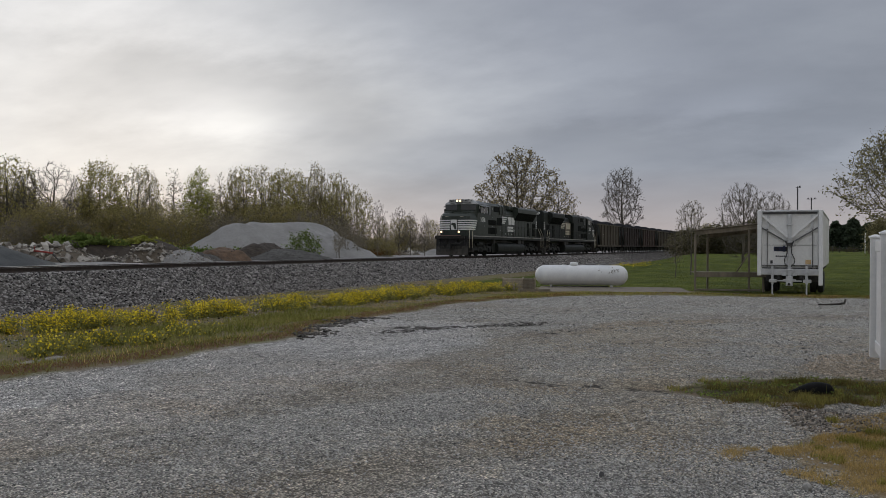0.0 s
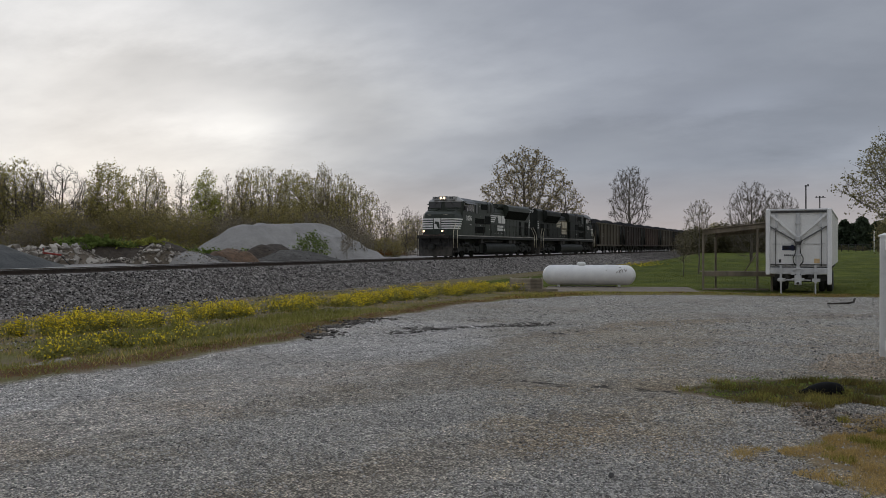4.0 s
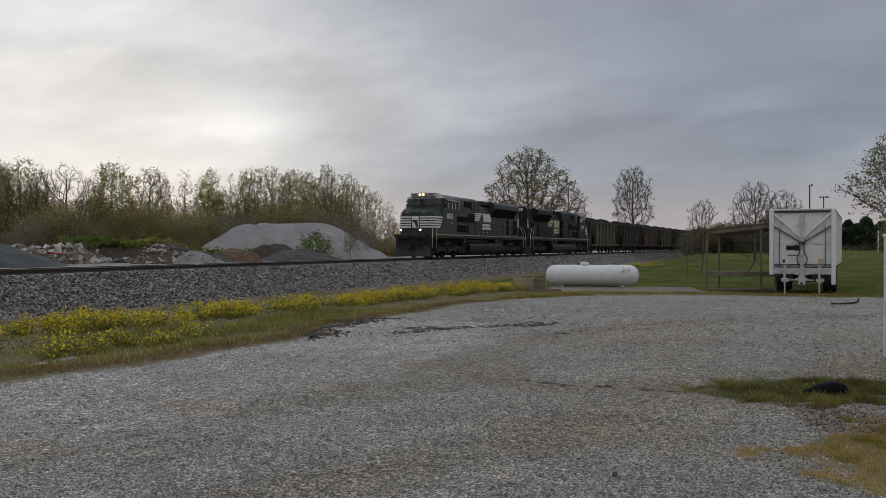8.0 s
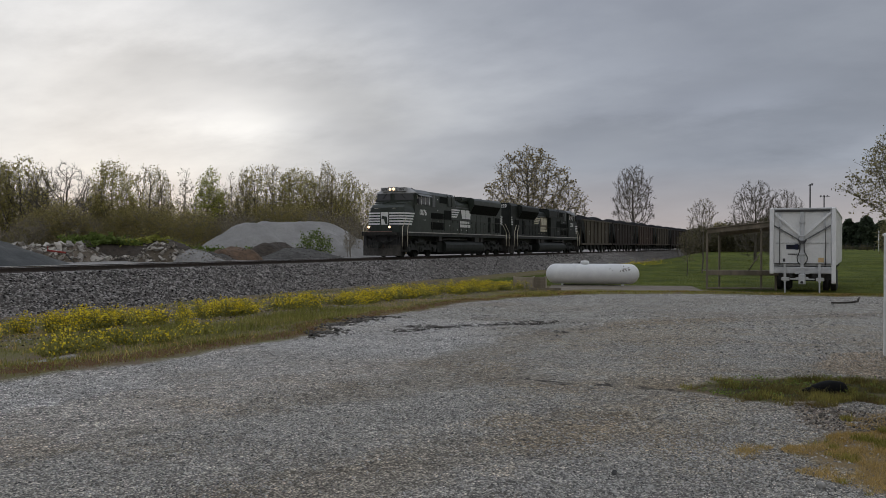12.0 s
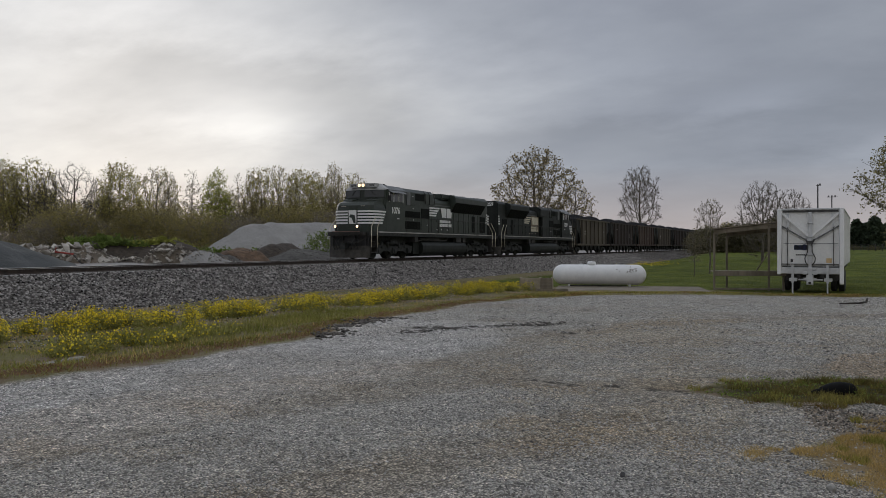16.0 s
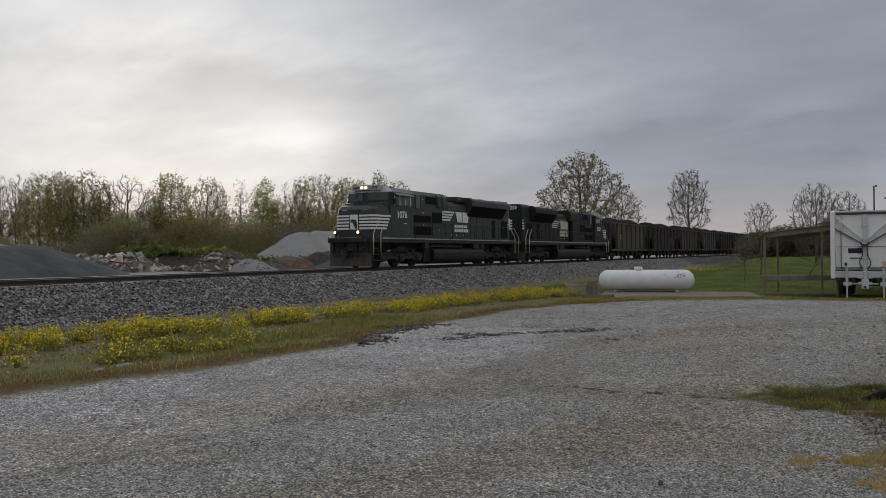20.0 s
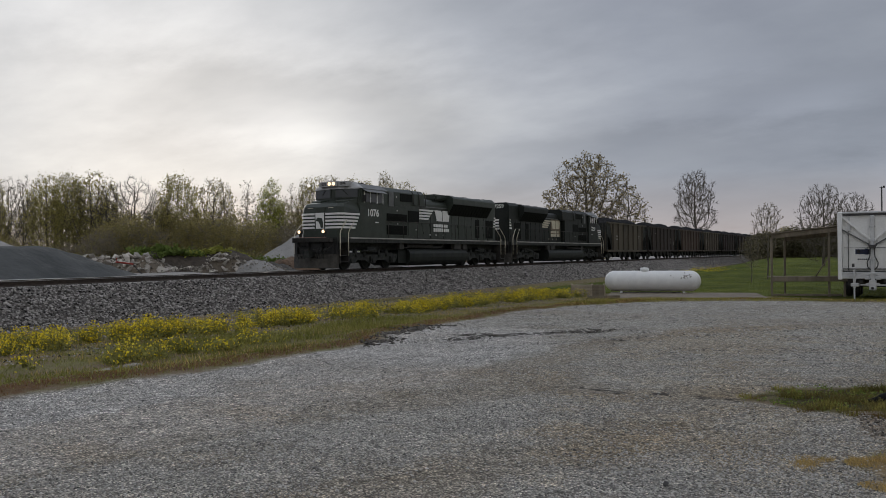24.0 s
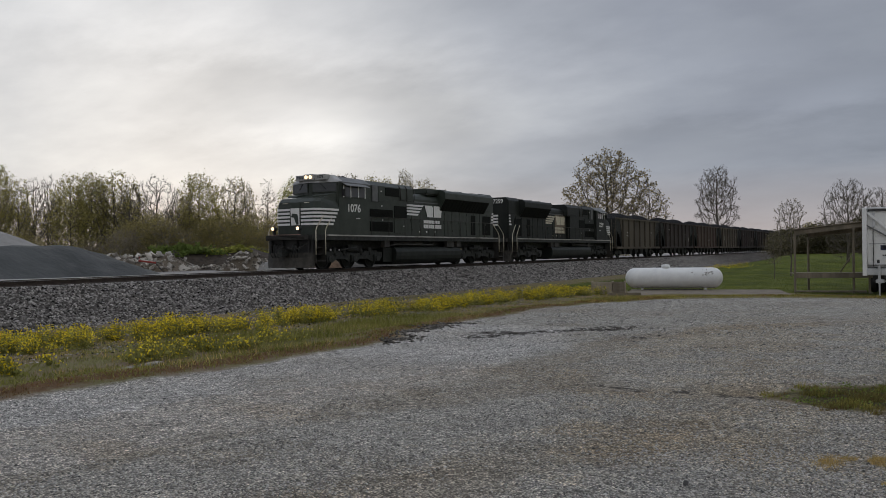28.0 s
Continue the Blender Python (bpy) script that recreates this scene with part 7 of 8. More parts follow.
def grow(seed, high, spread, bole=0.22, points=900, shape="dome", twigs=3, trunk=0.013, droop=0.0, step=0.035, lumps=0.25, twig_long=0.05, fill=0.5):
    """Bars of a tree whose limbs reach out into its crown's room, and the tips where leaves sit."""
    rng_ = np.random.default_rng(seed)
    step *= high
    h = rng_.random(points * 3)
    wide = {"dome": lambda h: np.sqrt(np.clip(1 - (1.9 * h - 0.9) ** 2, 0, 1)), "fan": lambda h: (0.12 + 0.88 * h ** 0.8) * np.sqrt(np.clip(1 - h ** 5, 0, 1)), "slim": lambda h: np.sin(math.pi * np.clip(h, 0, 1) ** 0.75) ** 0.7}[shape](h)
    h, wide = h[wide > 0.1][:points], wide[wide > 0.1][:points]
    keep = rng_.random(len(h)) < wide ** 1.2
    h, wide = h[keep], wide[keep]
    a = rng_.uniform(0, 6.283, len(h))
    r = spread * wide * rng_.random(len(h)) ** fill * (1 + lumps * np.sin(a * 3 + seed + h * 9) * np.sin(h * 14 + seed * 2 + a))
    aim = np.stack([r * np.cos(a), r * np.sin(a), high * (bole + (1 - bole) * h)], 1)
    node, parent, way0 = [np.zeros(3)], [-1], [np.array([0, 0, 1.0])]
    lean = rng_.normal(0, 0.05, 2)
    while node[-1][2] < high * bole:
        node.append(node[-1] + step * np.array([lean[0] + rng_.normal(0, 0.06), lean[1] + rng_.normal(0, 0.06), 1.0]))
        parent.append(len(node) - 2)
        way0.append(np.array([0, 0, 1.0]))
    n0 = np.array(node)
    dist = np.linalg.norm(aim[:, None] - n0[None], axis=2)
    near, best = dist.argmin(1), dist.min(1)
    kids = {}
    for _ in range(90):
        if not len(aim):
            break
        w = aim - np.array(node)[near]
        w /= np.linalg.norm(w, axis=1)[:, None] + 1e-9
        total = np.zeros((len(node), 3))
        np.add.at(total, near, w)
        fresh = []
        for i in np.unique(near):
            if kids.get(i, 0) >= 4:
                continue
            v = total[i] / (np.linalg.norm(total[i]) + 1e-9) + 0.7 * way0[i] + rng_.normal(0, 0.1, 3)
            v /= np.linalg.norm(v)
            kids[i] = kids.get(i, 0) + 1
            fresh.append(len(node))
            node.append(node[i] + v * step)
            parent.append(i)
            way0.append(v)
        if not fresh:
            break
        d = np.linalg.norm(aim[:, None] - np.array(node)[fresh][None], axis=2)
        k = d.argmin(1)
        closer = d[np.arange(len(aim)), k] < best
        near, best = np.where(closer, np.array(fresh)[k], near), np.where(closer, d[np.arange(len(aim)), k], best)
        live = best > step * 1.15
        aim, near, best = aim[live], near[live], best[live]
    node, way0 = np.array(node), np.array(way0)
    load = np.zeros(len(node))
    for i in range(len(node) - 1, 0, -1):
        load[i] = max(load[i], 1.0)
        load[parent[i]] += load[i]
    thick = high * trunk * (load / load[0]) ** 0.48
    segs, fine, tips = [], [], []
    for i in range(1, len(node)):
        p = parent[i]
        (segs if thick[i] > 0.12 * high * trunk else fine).append((*node[p], *node[i], min(thick[p], thick[i] * 1.25), thick[i]))
        if load[i] < 9:
            for _ in range(twigs):
                w = way0[i] * 1.0 + rng_.normal(0, 0.45, 3) + np.array([0, 0, 0.15 - droop])
                w *= twig_long * high * rng_.uniform(0.5, 1.2) / np.linalg.norm(w)
                end = node[i] + w + np.array([0, 0, -droop * 0.06 * high])
                fine.append((*node[i], *end, 0.0, 0.0))
                tips.append(end)
    return segs, fine, np.array(tips)


def tree(name, m, label, category, leaf, seed, high, spread, leaves=3, leaf_size=0.09, scatter=0.22, bark=None, group="", **kw):
    twig = 0.001 * high
    segs, fine, tips = grow(seed, high, spread, **kw)
    rng_ = np.random.default_rng(seed)
    t = thing(name, m, label, category, group)
    v, f = tubes([(*s[:6], max(s[6], 0.012), max(s[7], 0.01)) for s in segs], 5)
    ob = new("trunk", raw_mesh("trunk", v, f, bark or BARK, True))
    ob.parent = t
    v, f = slivers([(*s[:6], max(s[6], twig), max(s[7], twig * 0.6)) for s in fine], rng_)
    wood = len(f)
    if leaves:
        some = tips[rng_.random(len(tips)) < min(1.0, leaves * 2)]
        each = max(1, int(leaves * 2))
        pts = np.repeat(some, each, 0) + rng_.normal(0, scatter, (len(some) * each, 3))
        v3, f3 = flakes(pts, leaf_size, rng_)
        v, f = np.concatenate([v, v3]), np.concatenate([f, f3 + len(v)])
    me_ = raw_mesh("crown", v, f, [bark or BARK, LEAF[leaf]])
    me_.polygons.foreach_set("material_index", (np.arange(len(f)) >= wood).astype(np.int32))
    ob = new("crown", me_)
    ob.parent = t
    return t


def planted(t, place, turn=0.0, size=1.0, tall=1.0):
    return copy_thing(t, Matrix.Translation(place) @ pose(0, 0, 0, 0, 0, turn) @ Matrix.Diagonal((size, size, size * tall, 1)))


# the wood beyond the yard: tall young trees over dense brush
WOOD = "trees of the wood beyond the yard"
kinds = [
    tree("tree", Matrix.Translation(spot(51.9, 107, 0.25)), "tall airy tree just coming into leaf", "tree", "olive", 1, 11.4, 3.3, bole=0.2, points=560, leaves=0.5, leaf_size=0.08, scatter=0.16, twig_long=0.04, twigs=5, group=WOOD),
    tree("tree", Matrix.Translation(spot(49.4, 105, 0.25)), "dark bare gnarled tree of the wood", "tree", "brown", 2, 10.9, 3.7, bole=0.2, points=600, leaves=0, trunk=0.02, lumps=0.45, twigs=6, group=WOOD),
    tree("tree", Matrix.Translation(spot(40.6, 105, 0.25)), "upright tree with fresh yellow-green leaves", "tree", "green", 3, 10.4, 1.9, bole=0.1, points=900, leaves=2.5, leaf_size=0.065, scatter=0.18, group=WOOD),
    tree("tree", Matrix.Translation(spot(42.1, 107, 0.25)), "slim pale tree with sparse brownish buds", "tree", "brown", 4, 10.9, 1.3, bole=0.3, points=260, shape="slim", leaves=0.3, leaf_size=0.065, scatter=0.08, bark=PALE_BARK, trunk=0.009, twigs=5, group=WOOD),
    tree("tree", Matrix.Translation(spot(46.6, 104, 0.25)), "broad tree with dull olive young leaves", "tree", "olive", 5, 10.9, 3.0, bole=0.12, points=800, leaves=1.5, leaf_size=0.07, scatter=0.22, twigs=4, group=WOOD),
    tree("tree", Matrix.Translation(spot(44.3, 107, 0.25)), "thin twiggy tree with dull young leaves", "tree", "dull", 6, 10.9, 2.7, bole=0.18, points=560, leaves=0.4, leaf_size=0.07, scatter=0.16, trunk=0.015, twigs=6, twig_long=0.045, group=WOOD),
]
rnd = random.Random(21)
rows = [  # heading, height, kind, breadth
    (60.6, 11.5, 1, 0.6), (59.0, 11.8, 4, 0.8), (57.6, 10.6, 0, 0.6), (56.7, 10.9, 1, 0.5), (55.9, 10.9, 1, 0.45), (54.6, 10.4, 4, 0.75), (53.3, 11.2, 4, 0.6), (52.6, 11.4, 0, 0.7), (51.1, 10.4, 1, 0.5), (50.5, 10.2, 1, 0.45),
    (48.1, 9.5, 1, 0.45), (47.4, 8.0, 5, 0.6), (43.6, 10.4, 5, 0.5), (39.2, 10.9, 3, 0.8), (38.2, 10.8, 5, 0.6), (37.5, 11.6, 0, 0.7), (36.5, 11.4, 5, 0.7), (35.6, 10.4, 0, 0.5), (34.9, 10.8, 4, 0.65), (34.0, 11.0, 4, 0.5),
    (33.2, 10.9, 0, 0.4), (32.8, 12.4, 5, 0.4), (32.4, 11.6, 5, 0.35), (31.6, 11.3, 0, 0.4), (31.0, 11.0, 0, 0.4), (30.1, 10.0, 0, 0.5), (29.4, 9.2, 0, 0.5), (28.4, 7.3, 1, 0.35), (26.9, 6.6, 1, 0.42), (26.1, 6.2, 1, 0.34), (25.1, 5.5, 1, 0.35),
]
for a, h, k, wide in rows:
    size = h / (12.0 if k == 0 else 10.9)
    planted(kinds[k], spot(a, 107 + rnd.uniform(-3, 5), 0.25), rnd.uniform(0, 360), size * wide * 1.15, 1 / (wide * 1.15))
for k in range(46):
    a = 30.6 + 30.6 * (k + rnd.random()) / 46
    size, slim = rnd.uniform(0.62, 0.9), rnd.uniform(0.55, 0.85)
    planted(kinds[rnd.choice((0, 1, 5, 5, 4, 0))], spot(a, 118 + rnd.uniform(-4, 12), 0.25), rnd.uniform(0, 360), size * slim, 1 / slim)
for k in range(16):
    a = 18.8 + 10.5 * (k + rnd.random()) / 16
    planted(kinds[rnd.choice((1, 1, 5, 0))], spot(a, 178 + rnd.uniform(-12, 25), 0.25), rnd.uniform(0, 360), rnd.uniform(0.5, 0.75))
brushes = [
    tree("shrub", Matrix.Translation(spot(45, 99, 0.2)), "dense brush with dull olive leaves", "shrub", "dull", 31, 5.0, 2.8, bole=0.02, points=260, leaves=1.0, leaf_size=0.055, scatter=0.35, bark=PALE_BARK, twig_long=0.12, twigs=7, group="brush of the wood"),
    tree("shrub", Matrix.Translation(spot(37.5, 100, 0.2)), "tangled brown brush nearly without leaves", "shrub", "brown", 32, 4.6, 2.8, bole=0.02, points=260, leaves=0.3, leaf_size=0.06, scatter=0.2, bark=PALE_BARK, twig_long=0.12, twigs=7, group="brush of the wood"),
]
thicket = tree("shrub", Matrix.Translation(spot(5.0, 146, -0.6)), "dark tangled thicket at the field's far side", "shrub", "shade", 33, 4.8, 3.2, bole=0.02, points=300, leaves=0.45, leaf_size=0.085, scatter=0.25, twig_long=0.1, twigs=6, group="thickets beyond the field")
for far, count in ((98, 30), (107, 30)):
    for k in range(count):
        a = 27.5 + 33.5 * (k + rnd.random()) / count
        planted(brushes[rnd.random() < 0.5], spot(a, far + rnd.uniform(-3, 3), 0.2), rnd.uniform(0, 360), rnd.uniform(0.62, 1.2) * (1 - 0.55 * ease(32.0 - a, 0, 4)) * (1 - 0.38 * ease(a, 50, 53)))
for k in range(18):
    a = 17 + 11.5 * (k + rnd.random()) / 18
    planted(brushes[rnd.random() < 0.7], spot(a, 165 + rnd.uniform(-8, 8), 0.2), rnd.uniform(0, 360), rnd.uniform(0.6, 0.9))

# single trees along the far side of the track and in the field
tree("tree", Matrix.Translation(spot(18.5, 118, 0.1)), "broad leafing tree standing behind the train", "tree", "tan", 51, 15.4, 4.9, bole=0.17, points=1300, twigs=6, leaves=0.45, leaf_size=0.105, scatter=0.14, step=0.03, trunk=0.028, fill=0.57, lumps=0.45, twig_long=0.045)
tree("tree", Matrix.Translation(spot(15.9, 116, 0.1)), "smaller leafing tree beside the broad one", "tree", "tan", 52, 11.0, 2.7, bole=0.2, trunk=0.018, points=640, twigs=4, leaves=0.3, leaf_size=0.1, scatter=0.14, twig_long=0.045)
tree("tree", Matrix.Translation(spot(20.9, 125, 0.1)), "thin bare tree beside the broad one", "tree", "brown", 53, 9.6, 2.6, bole=0.2, points=500, leaves=1, leaf_size=0.04, scatter=0.06)
tree("tree", Matrix.Translation(spot(11.4, 165, 0.1)), "bare round-headed tree with fine upright twigs", "tree", "brown", 54, 16.9, 4.3, bole=0.3, points=1300, leaves=0, trunk=0.018, lumps=0.25, step=0.032, twig_long=0.046, twigs=9, droop=-0.03, fill=0.62)
tree("tree", Matrix.Translation(spot(3.55, 100, -0.5)), "bare fan-shaped tree in the field", "tree", "brown", 55, 9.3, 3.0, bole=0.1, points=1700, leaves=0, trunk=0.02, step=0.033, twigs=8, twig_long=0.044, lumps=0.15, droop=-0.08, fill=0.75)
tree("tree", Matrix.Translation(spot(1.7, 103, -0.5)), "bare spreading tree in the field", "tree", "brown", 56, 8.6, 2.2, bole=0.1, points=1100, leaves=0, trunk=0.018, step=0.033, twigs=8, twig_long=0.044, lumps=0.15, droop=-0.08, fill=0.75)
tree("tree", Matrix.Translation(spot(7.9, 60.0, -0.62)), "young bare sapling on the lawn", "tree", "brown", 57, 3.2, 0.8, bole=0.3, points=330, leaves=1, leaf_size=0.018, scatter=0.03, trunk=0.01, twigs=2)
tree("tree", Matrix.Translation(spot(6.9, 66.5, -0.62)), "young twiggy tree on the lawn", "tree", "brown", 58, 5.7, 1.5, bole=0.2, points=700, leaves=1, leaf_size=0.025, scatter=0.04, trunk=0.011, twigs=4, shape="fan")
tree("tree", Matrix.Translation(spot(-5.4, 62, -0.6)), "large tree leafing out by the field", "tree", "dusky", 59, 9.8, 3.3, bole=0.4, points=1700, leaves=1.5, leaf_size=0.05, scatter=0.1, trunk=0.017, lumps=0.5)
tree("tree", Matrix.Translation(spot(-4.75, 95, -0.6)), "tree with fresh leaves before the pines", "tree", "dusky", 60, 5.2, 2.0, bole=0.2, points=600, leaves=2, leaf_size=0.06)
tree("shrub", Matrix.Translation((65.0, 43.0, 0.25)), "round bush with fresh green leaves", "shrub", "fresh", 61, 2.55, 1.55, bole=0.02, points=220, leaves=0.8, leaf_size=0.06, scatter=0.14, twig_long=0.13, twigs=3, lumps=0.6)
sapling = tree("shrub", Matrix.Translation((69.7, 42.0, 0.3)), "bare sapling brush before the pale stone heap", "shrub", "brown", 62, 3.2, 1.0, bole=0.05, points=200, shape="fan", leaves=1, leaf_size=0.02, scatter=0.06, bark=PALE_BARK)
for x, y, size in ((72.0, 43.5, 0.8), (74.2, 44.0, 0.95), (76.0, 43.6, 0.75), (78.0, 44.5, 0.85), (80.5, 45.0, 0.7), (82.0, 44.4, 0.6), (70.8, 43.0, 0.6)):
    planted(sapling, (x, y, 0.3), 70 * x, size)


def pine(m, seed, high, wide, label):
    rng_ = np.random.default_rng(seed)
    t = thing("pine", m, label, "tree", "pines beyond the field")
    v, f = tubes([(0, 0, 0, 0, 0, high, high * 0.02, 0.03)], 7)
    ob = new("trunk", raw_mesh("trunk", v, f, BARK, True))
    ob.parent = t
    pts, segs = [], []
    for k in range(70):
        z = high * (0.1 + 0.88 * (k + rng_.random()) / 70)
        a, r = rng_.uniform(0, 6.28), wide * (1.05 - z / high) ** 0.75 * rng_.uniform(0.6, 1.1)
        tip = np.array([math.cos(a) * r, math.sin(a) * r, z + r * 0.12])
        segs.append((0, 0, z, *tip, 0.04, 0.015))
        g = rng_.random((46, 1)) ** 0.6
        pts.append(np.array([0, 0, z]) * (1 - g) + tip * g + rng_.normal(0, 0.18 + 0.02 * r, (46, 3)))
    v, f = tubes(segs, 3)
    ob = new("branches", raw_mesh("branches", v, f, BARK))
    ob.parent = t
    v, f = flakes(np.concatenate(pts), 0.24, rng_, 1.6)
    ob = new("crown", raw_mesh("crown", v, f, LEAF["pine"]))
    ob.parent = t
    return t


p1 = pine(Matrix.Translation(spot(-1.95, 182, -0.6)), 71, 7.2, 3.0, "dark pine beyond the field")
p2 = pine(Matrix.Translation(spot(-3.0, 178, -0.6)), 72, 7.6, 3.4, "broad dark pine beyond the field")
for a, s in ((-1.5, 0.9), (-2.4, 0.95), (-2.7, 0.8), (-3.4, 1.0), (-3.8, 1.1), (-4.3, 1.05), (-4.8, 1.15), (-5.4, 1.1), (-6.0, 1.05), (-6.6, 1.1), (-0.8, 0.8), (0.2, 0.75)):
    planted((p1, p2)[int(s * 100) % 2], spot(a, 186 + rnd.uniform(-5, 12), -0.6), rnd.uniform(0, 360), s, 0.9)
planted(kinds[4], spot(5.8, 155, -0.6), 40, 0.58)
planted(kinds[4], spot(4.9, 160, -0.6), 140, 0.5)
for k in range(9):
    planted(kinds[(5, 1, 0)[k % 3]], spot(1.8 + 0.62 * k, 168 + rnd.uniform(-8, 8), -0.4), rnd.uniform(0, 360), rnd.uniform(0.45, 0.62))
for k in range(28):
    a = -8 + 13.6 * (k + rnd.random()) / 28
    planted(thicket, spot(a, 165 + rnd.uniform(-10, 25), -0.6), rnd.uniform(0, 360), rnd.uniform(1.0, 1.6) if a > 0 else 0.45)
for k in range(14):
    a = 2.2 + 5.2 * (k + rnd.random()) / 14
    planted(thicket, spot(a, 146 + rnd.uniform(-6, 6), -0.6), rnd.uniform(0, 360), rnd.uniform(0.7, 1.2))


# far woods that close the horizon all round
def far_woods():
    rng_ = np.random.default_rng(90)
    pts = []
    for a0, a1, far, high in ((-180, 180, 420, 6), (-180, 180, 470, 7)):
        n_ = 30000
        a = np.radians(rng_.uniform(a0, a1, n_))
        d = far + rng_.normal(0, 8, n_)
        top = high * (0.75 + 0.25 * np.sin(a * 61) * np.sin(a * 23 + 1))
        pts.append(np.stack([d * np.cos(a), d * np.sin(a), top * rng_.random(n_) ** 0.8 - 0.8], 1))
    v, f = flakes(np.concatenate(pts), 0.75, rng_, 1.3)
    tagged(new("far_woods", raw_mesh("far_woods", v, f, LEAF["dull"])), "distant brown-green woods along the horizon", "woods", kind="stuff")


far_woods()

# ---- low growth ----
GRASS = leaf_material("olive_grass_blades", (0.15, 0.165, 0.035), (0.3, 0.285, 0.085))
TURF = leaf_material("dark_olive_turf_blades", (0.11, 0.1, 0.03), (0.23, 0.195, 0.07))
BRIGHT = leaf_material("yellow_green_grass_blades", (0.22, 0.215, 0.05), (0.38, 0.335, 0.09))
RUSTY = leaf_material("rust_brown_dead_grass", (0.14, 0.08, 0.03), (0.24, 0.135, 0.055))
LAWN = leaf_material("green_lawn_blades", (0.095, 0.122, 0.018), (0.17, 0.186, 0.038))
STRAW = leaf_material("dry_straw_blades", (0.42, 0.3, 0.11), (0.56, 0.41, 0.17))
MUSTARD = leaf_material("yellow_mustard_flowers", (0.74, 0.58, 0.035), (0.86, 0.7, 0.07))
STALK = leaf_material("green_weed_stalks", (0.22, 0.225, 0.065), (0.33, 0.32, 0.11))


def blades(name, x, y, high, mat, label, wide=0.006, lean=0.35, seed=1, base=None):
    rng_ = np.random.default_rng(seed)
    n_ = len(x)
    z = rise(x, y) if base is None else base
    a, l_ = rng_.uniform(0, 6.28, n_), rng_.normal(0, lean, n_)
    wx, wy = np.cos(a) * wide, np.sin(a) * wide
    b = rng_.uniform(0, 6.28, n_)
    tip = np.stack([x + np.cos(b) * high * l_, y + np.sin(b) * high * l_, z + high], 1)
    v = np.stack([np.stack([x - wx, y - wy, z - 0.01], 1), np.stack([x + wx, y + wy, z - 0.01], 1), tip], 1).reshape(-1, 3)
    return tagged(new(name, raw_mesh(name, v, np.arange(n_ * 3).reshape(-1, 3), mat)), label, "grass", kind="stuff")


rng = np.random.default_rng(77)


def strip(n_, x0, x1, y0, y1, bias=1.4):
    return x0 + (x1 - x0) * rng.random(n_) ** bias, rng.uniform(y0, y1, n_)


x, y = strip(75000, 3, 46, 8.6, 21.4)
keep = ((x < 37) | (y > 14.5)) & (in_lot(x, y) < -0.1) & (wobble(x, y, 1.3, 6) + 0.9 * np.exp(-((in_lot(x, y) + 0.9) / 0.8) ** 2) > 0.05)
blades("verge_grass", x[keep], y[keep], rng.uniform(0.02, 0.075, keep.sum()) * (1 + 0.6 * (wobble(x[keep], y[keep], 2, 3) > 0.3)), GRASS, "uneven olive grass on the verge", 0.008, 0.8)
x, y = rng.uniform(5.5, 18, 26000), rng.uniform(8.8, 20.5, 26000)
keep = (in_lot(x, y) < -0.3) & (wobble(x, y, 0.9, 12) + 0.8 * rng.random(26000) > 0.15)
blades("near_verge_grass", x[keep], y[keep], rng.uniform(0.015, 0.07, keep.sum()) * (1 + 0.6 * wobble(x[keep], y[keep], 0.7, 2)), GRASS, "thin olive grass between the weeds", 0.006, 1.0, 17)
x, y = strip(34000, 3, 46, 8.8, 21.6)
keep = ((x < 37) | (y > 14.5)) & (in_lot(x, y) < -0.2) & (wobble(x, y, 1.7, 9) > 0.0)
blades("dry_grass", x[keep], y[keep], rng.uniform(0.03, 0.13, keep.sum()), STRAW, "dry straw-coloured stalks on the verge", 0.005, 0.8, seed=2)
x, y = strip(40000, 3, 33, 8.8, 11.6)
l_ = in_lot(x, y)
keep = (l_ < -0.05) & (l_ > -0.85 + 0.45 * wobble(x, y, 1.2, 2)) & (wobble(x, y, 0.9, 4) > -0.35)
blades("dead_grass", x[keep], y[keep], rng.uniform(0.01, 0.032, keep.sum()), RUSTY, "rust-brown dead grass along the gravel's edge", 0.009, 1.3, 12)
x, y = strip(9000, 11, 22, 10.6, 13.4)
keep = (in_lot(x, y) < -0.9) & (wobble(x, y, 1.6, 5) > -0.2)
blades("tall_grass", x[keep], y[keep], rng.uniform(0.08, 0.22, keep.sum()), GRASS, "tall green grass between the weeds", 0.007, 0.7, 13)
x, y = rng.uniform(29, 41, 60000), rng.uniform(-9, 11.5, 60000)
l_ = in_lot(x, y)
keep = (l_ < 0.2 * wobble(x, y, 0.8, 3)) & (l_ > -2.6) & (wobble(x, y, 1.1, 2) + rng.random(60000) > 0.1)
x, y = x[keep], y[keep]
for nm, mat, label, at, side in (("edge_grass", BRIGHT, "thin yellow-green grass along the lot's far edge", -0.45, 1), ("edge_dead_grass", RUSTY, "rusty dead grass along the lot's far edge", 0.62, -1), ("edge_straw", STRAW, "dry straw along the lot's far edge", 0.55, -1)):
    keep = side * wobble(x, y, 1.4, 7) + 0.5 * rng.random(len(x)) > at
    blades(nm, x[keep], y[keep], rng.uniform(0.03, 0.1, keep.sum()), mat, label, 0.016, 0.9, 14)
x, y = rng.uniform(8.9, 11.7, 60000), rng.uniform(-2.6, 1.6, 60000)
keep = inside(x + 0.18 + 0.3 * wobble(x, y, 0.5, 1), y + 0.25 * wobble(x, y, 0.4, 2), GRASS_PATCH) & (wobble(x, y, 0.3, 2) + 0.8 * rng.random(60000) > 0.42 + 0.5 * ease(y, 0.3, 1.3))
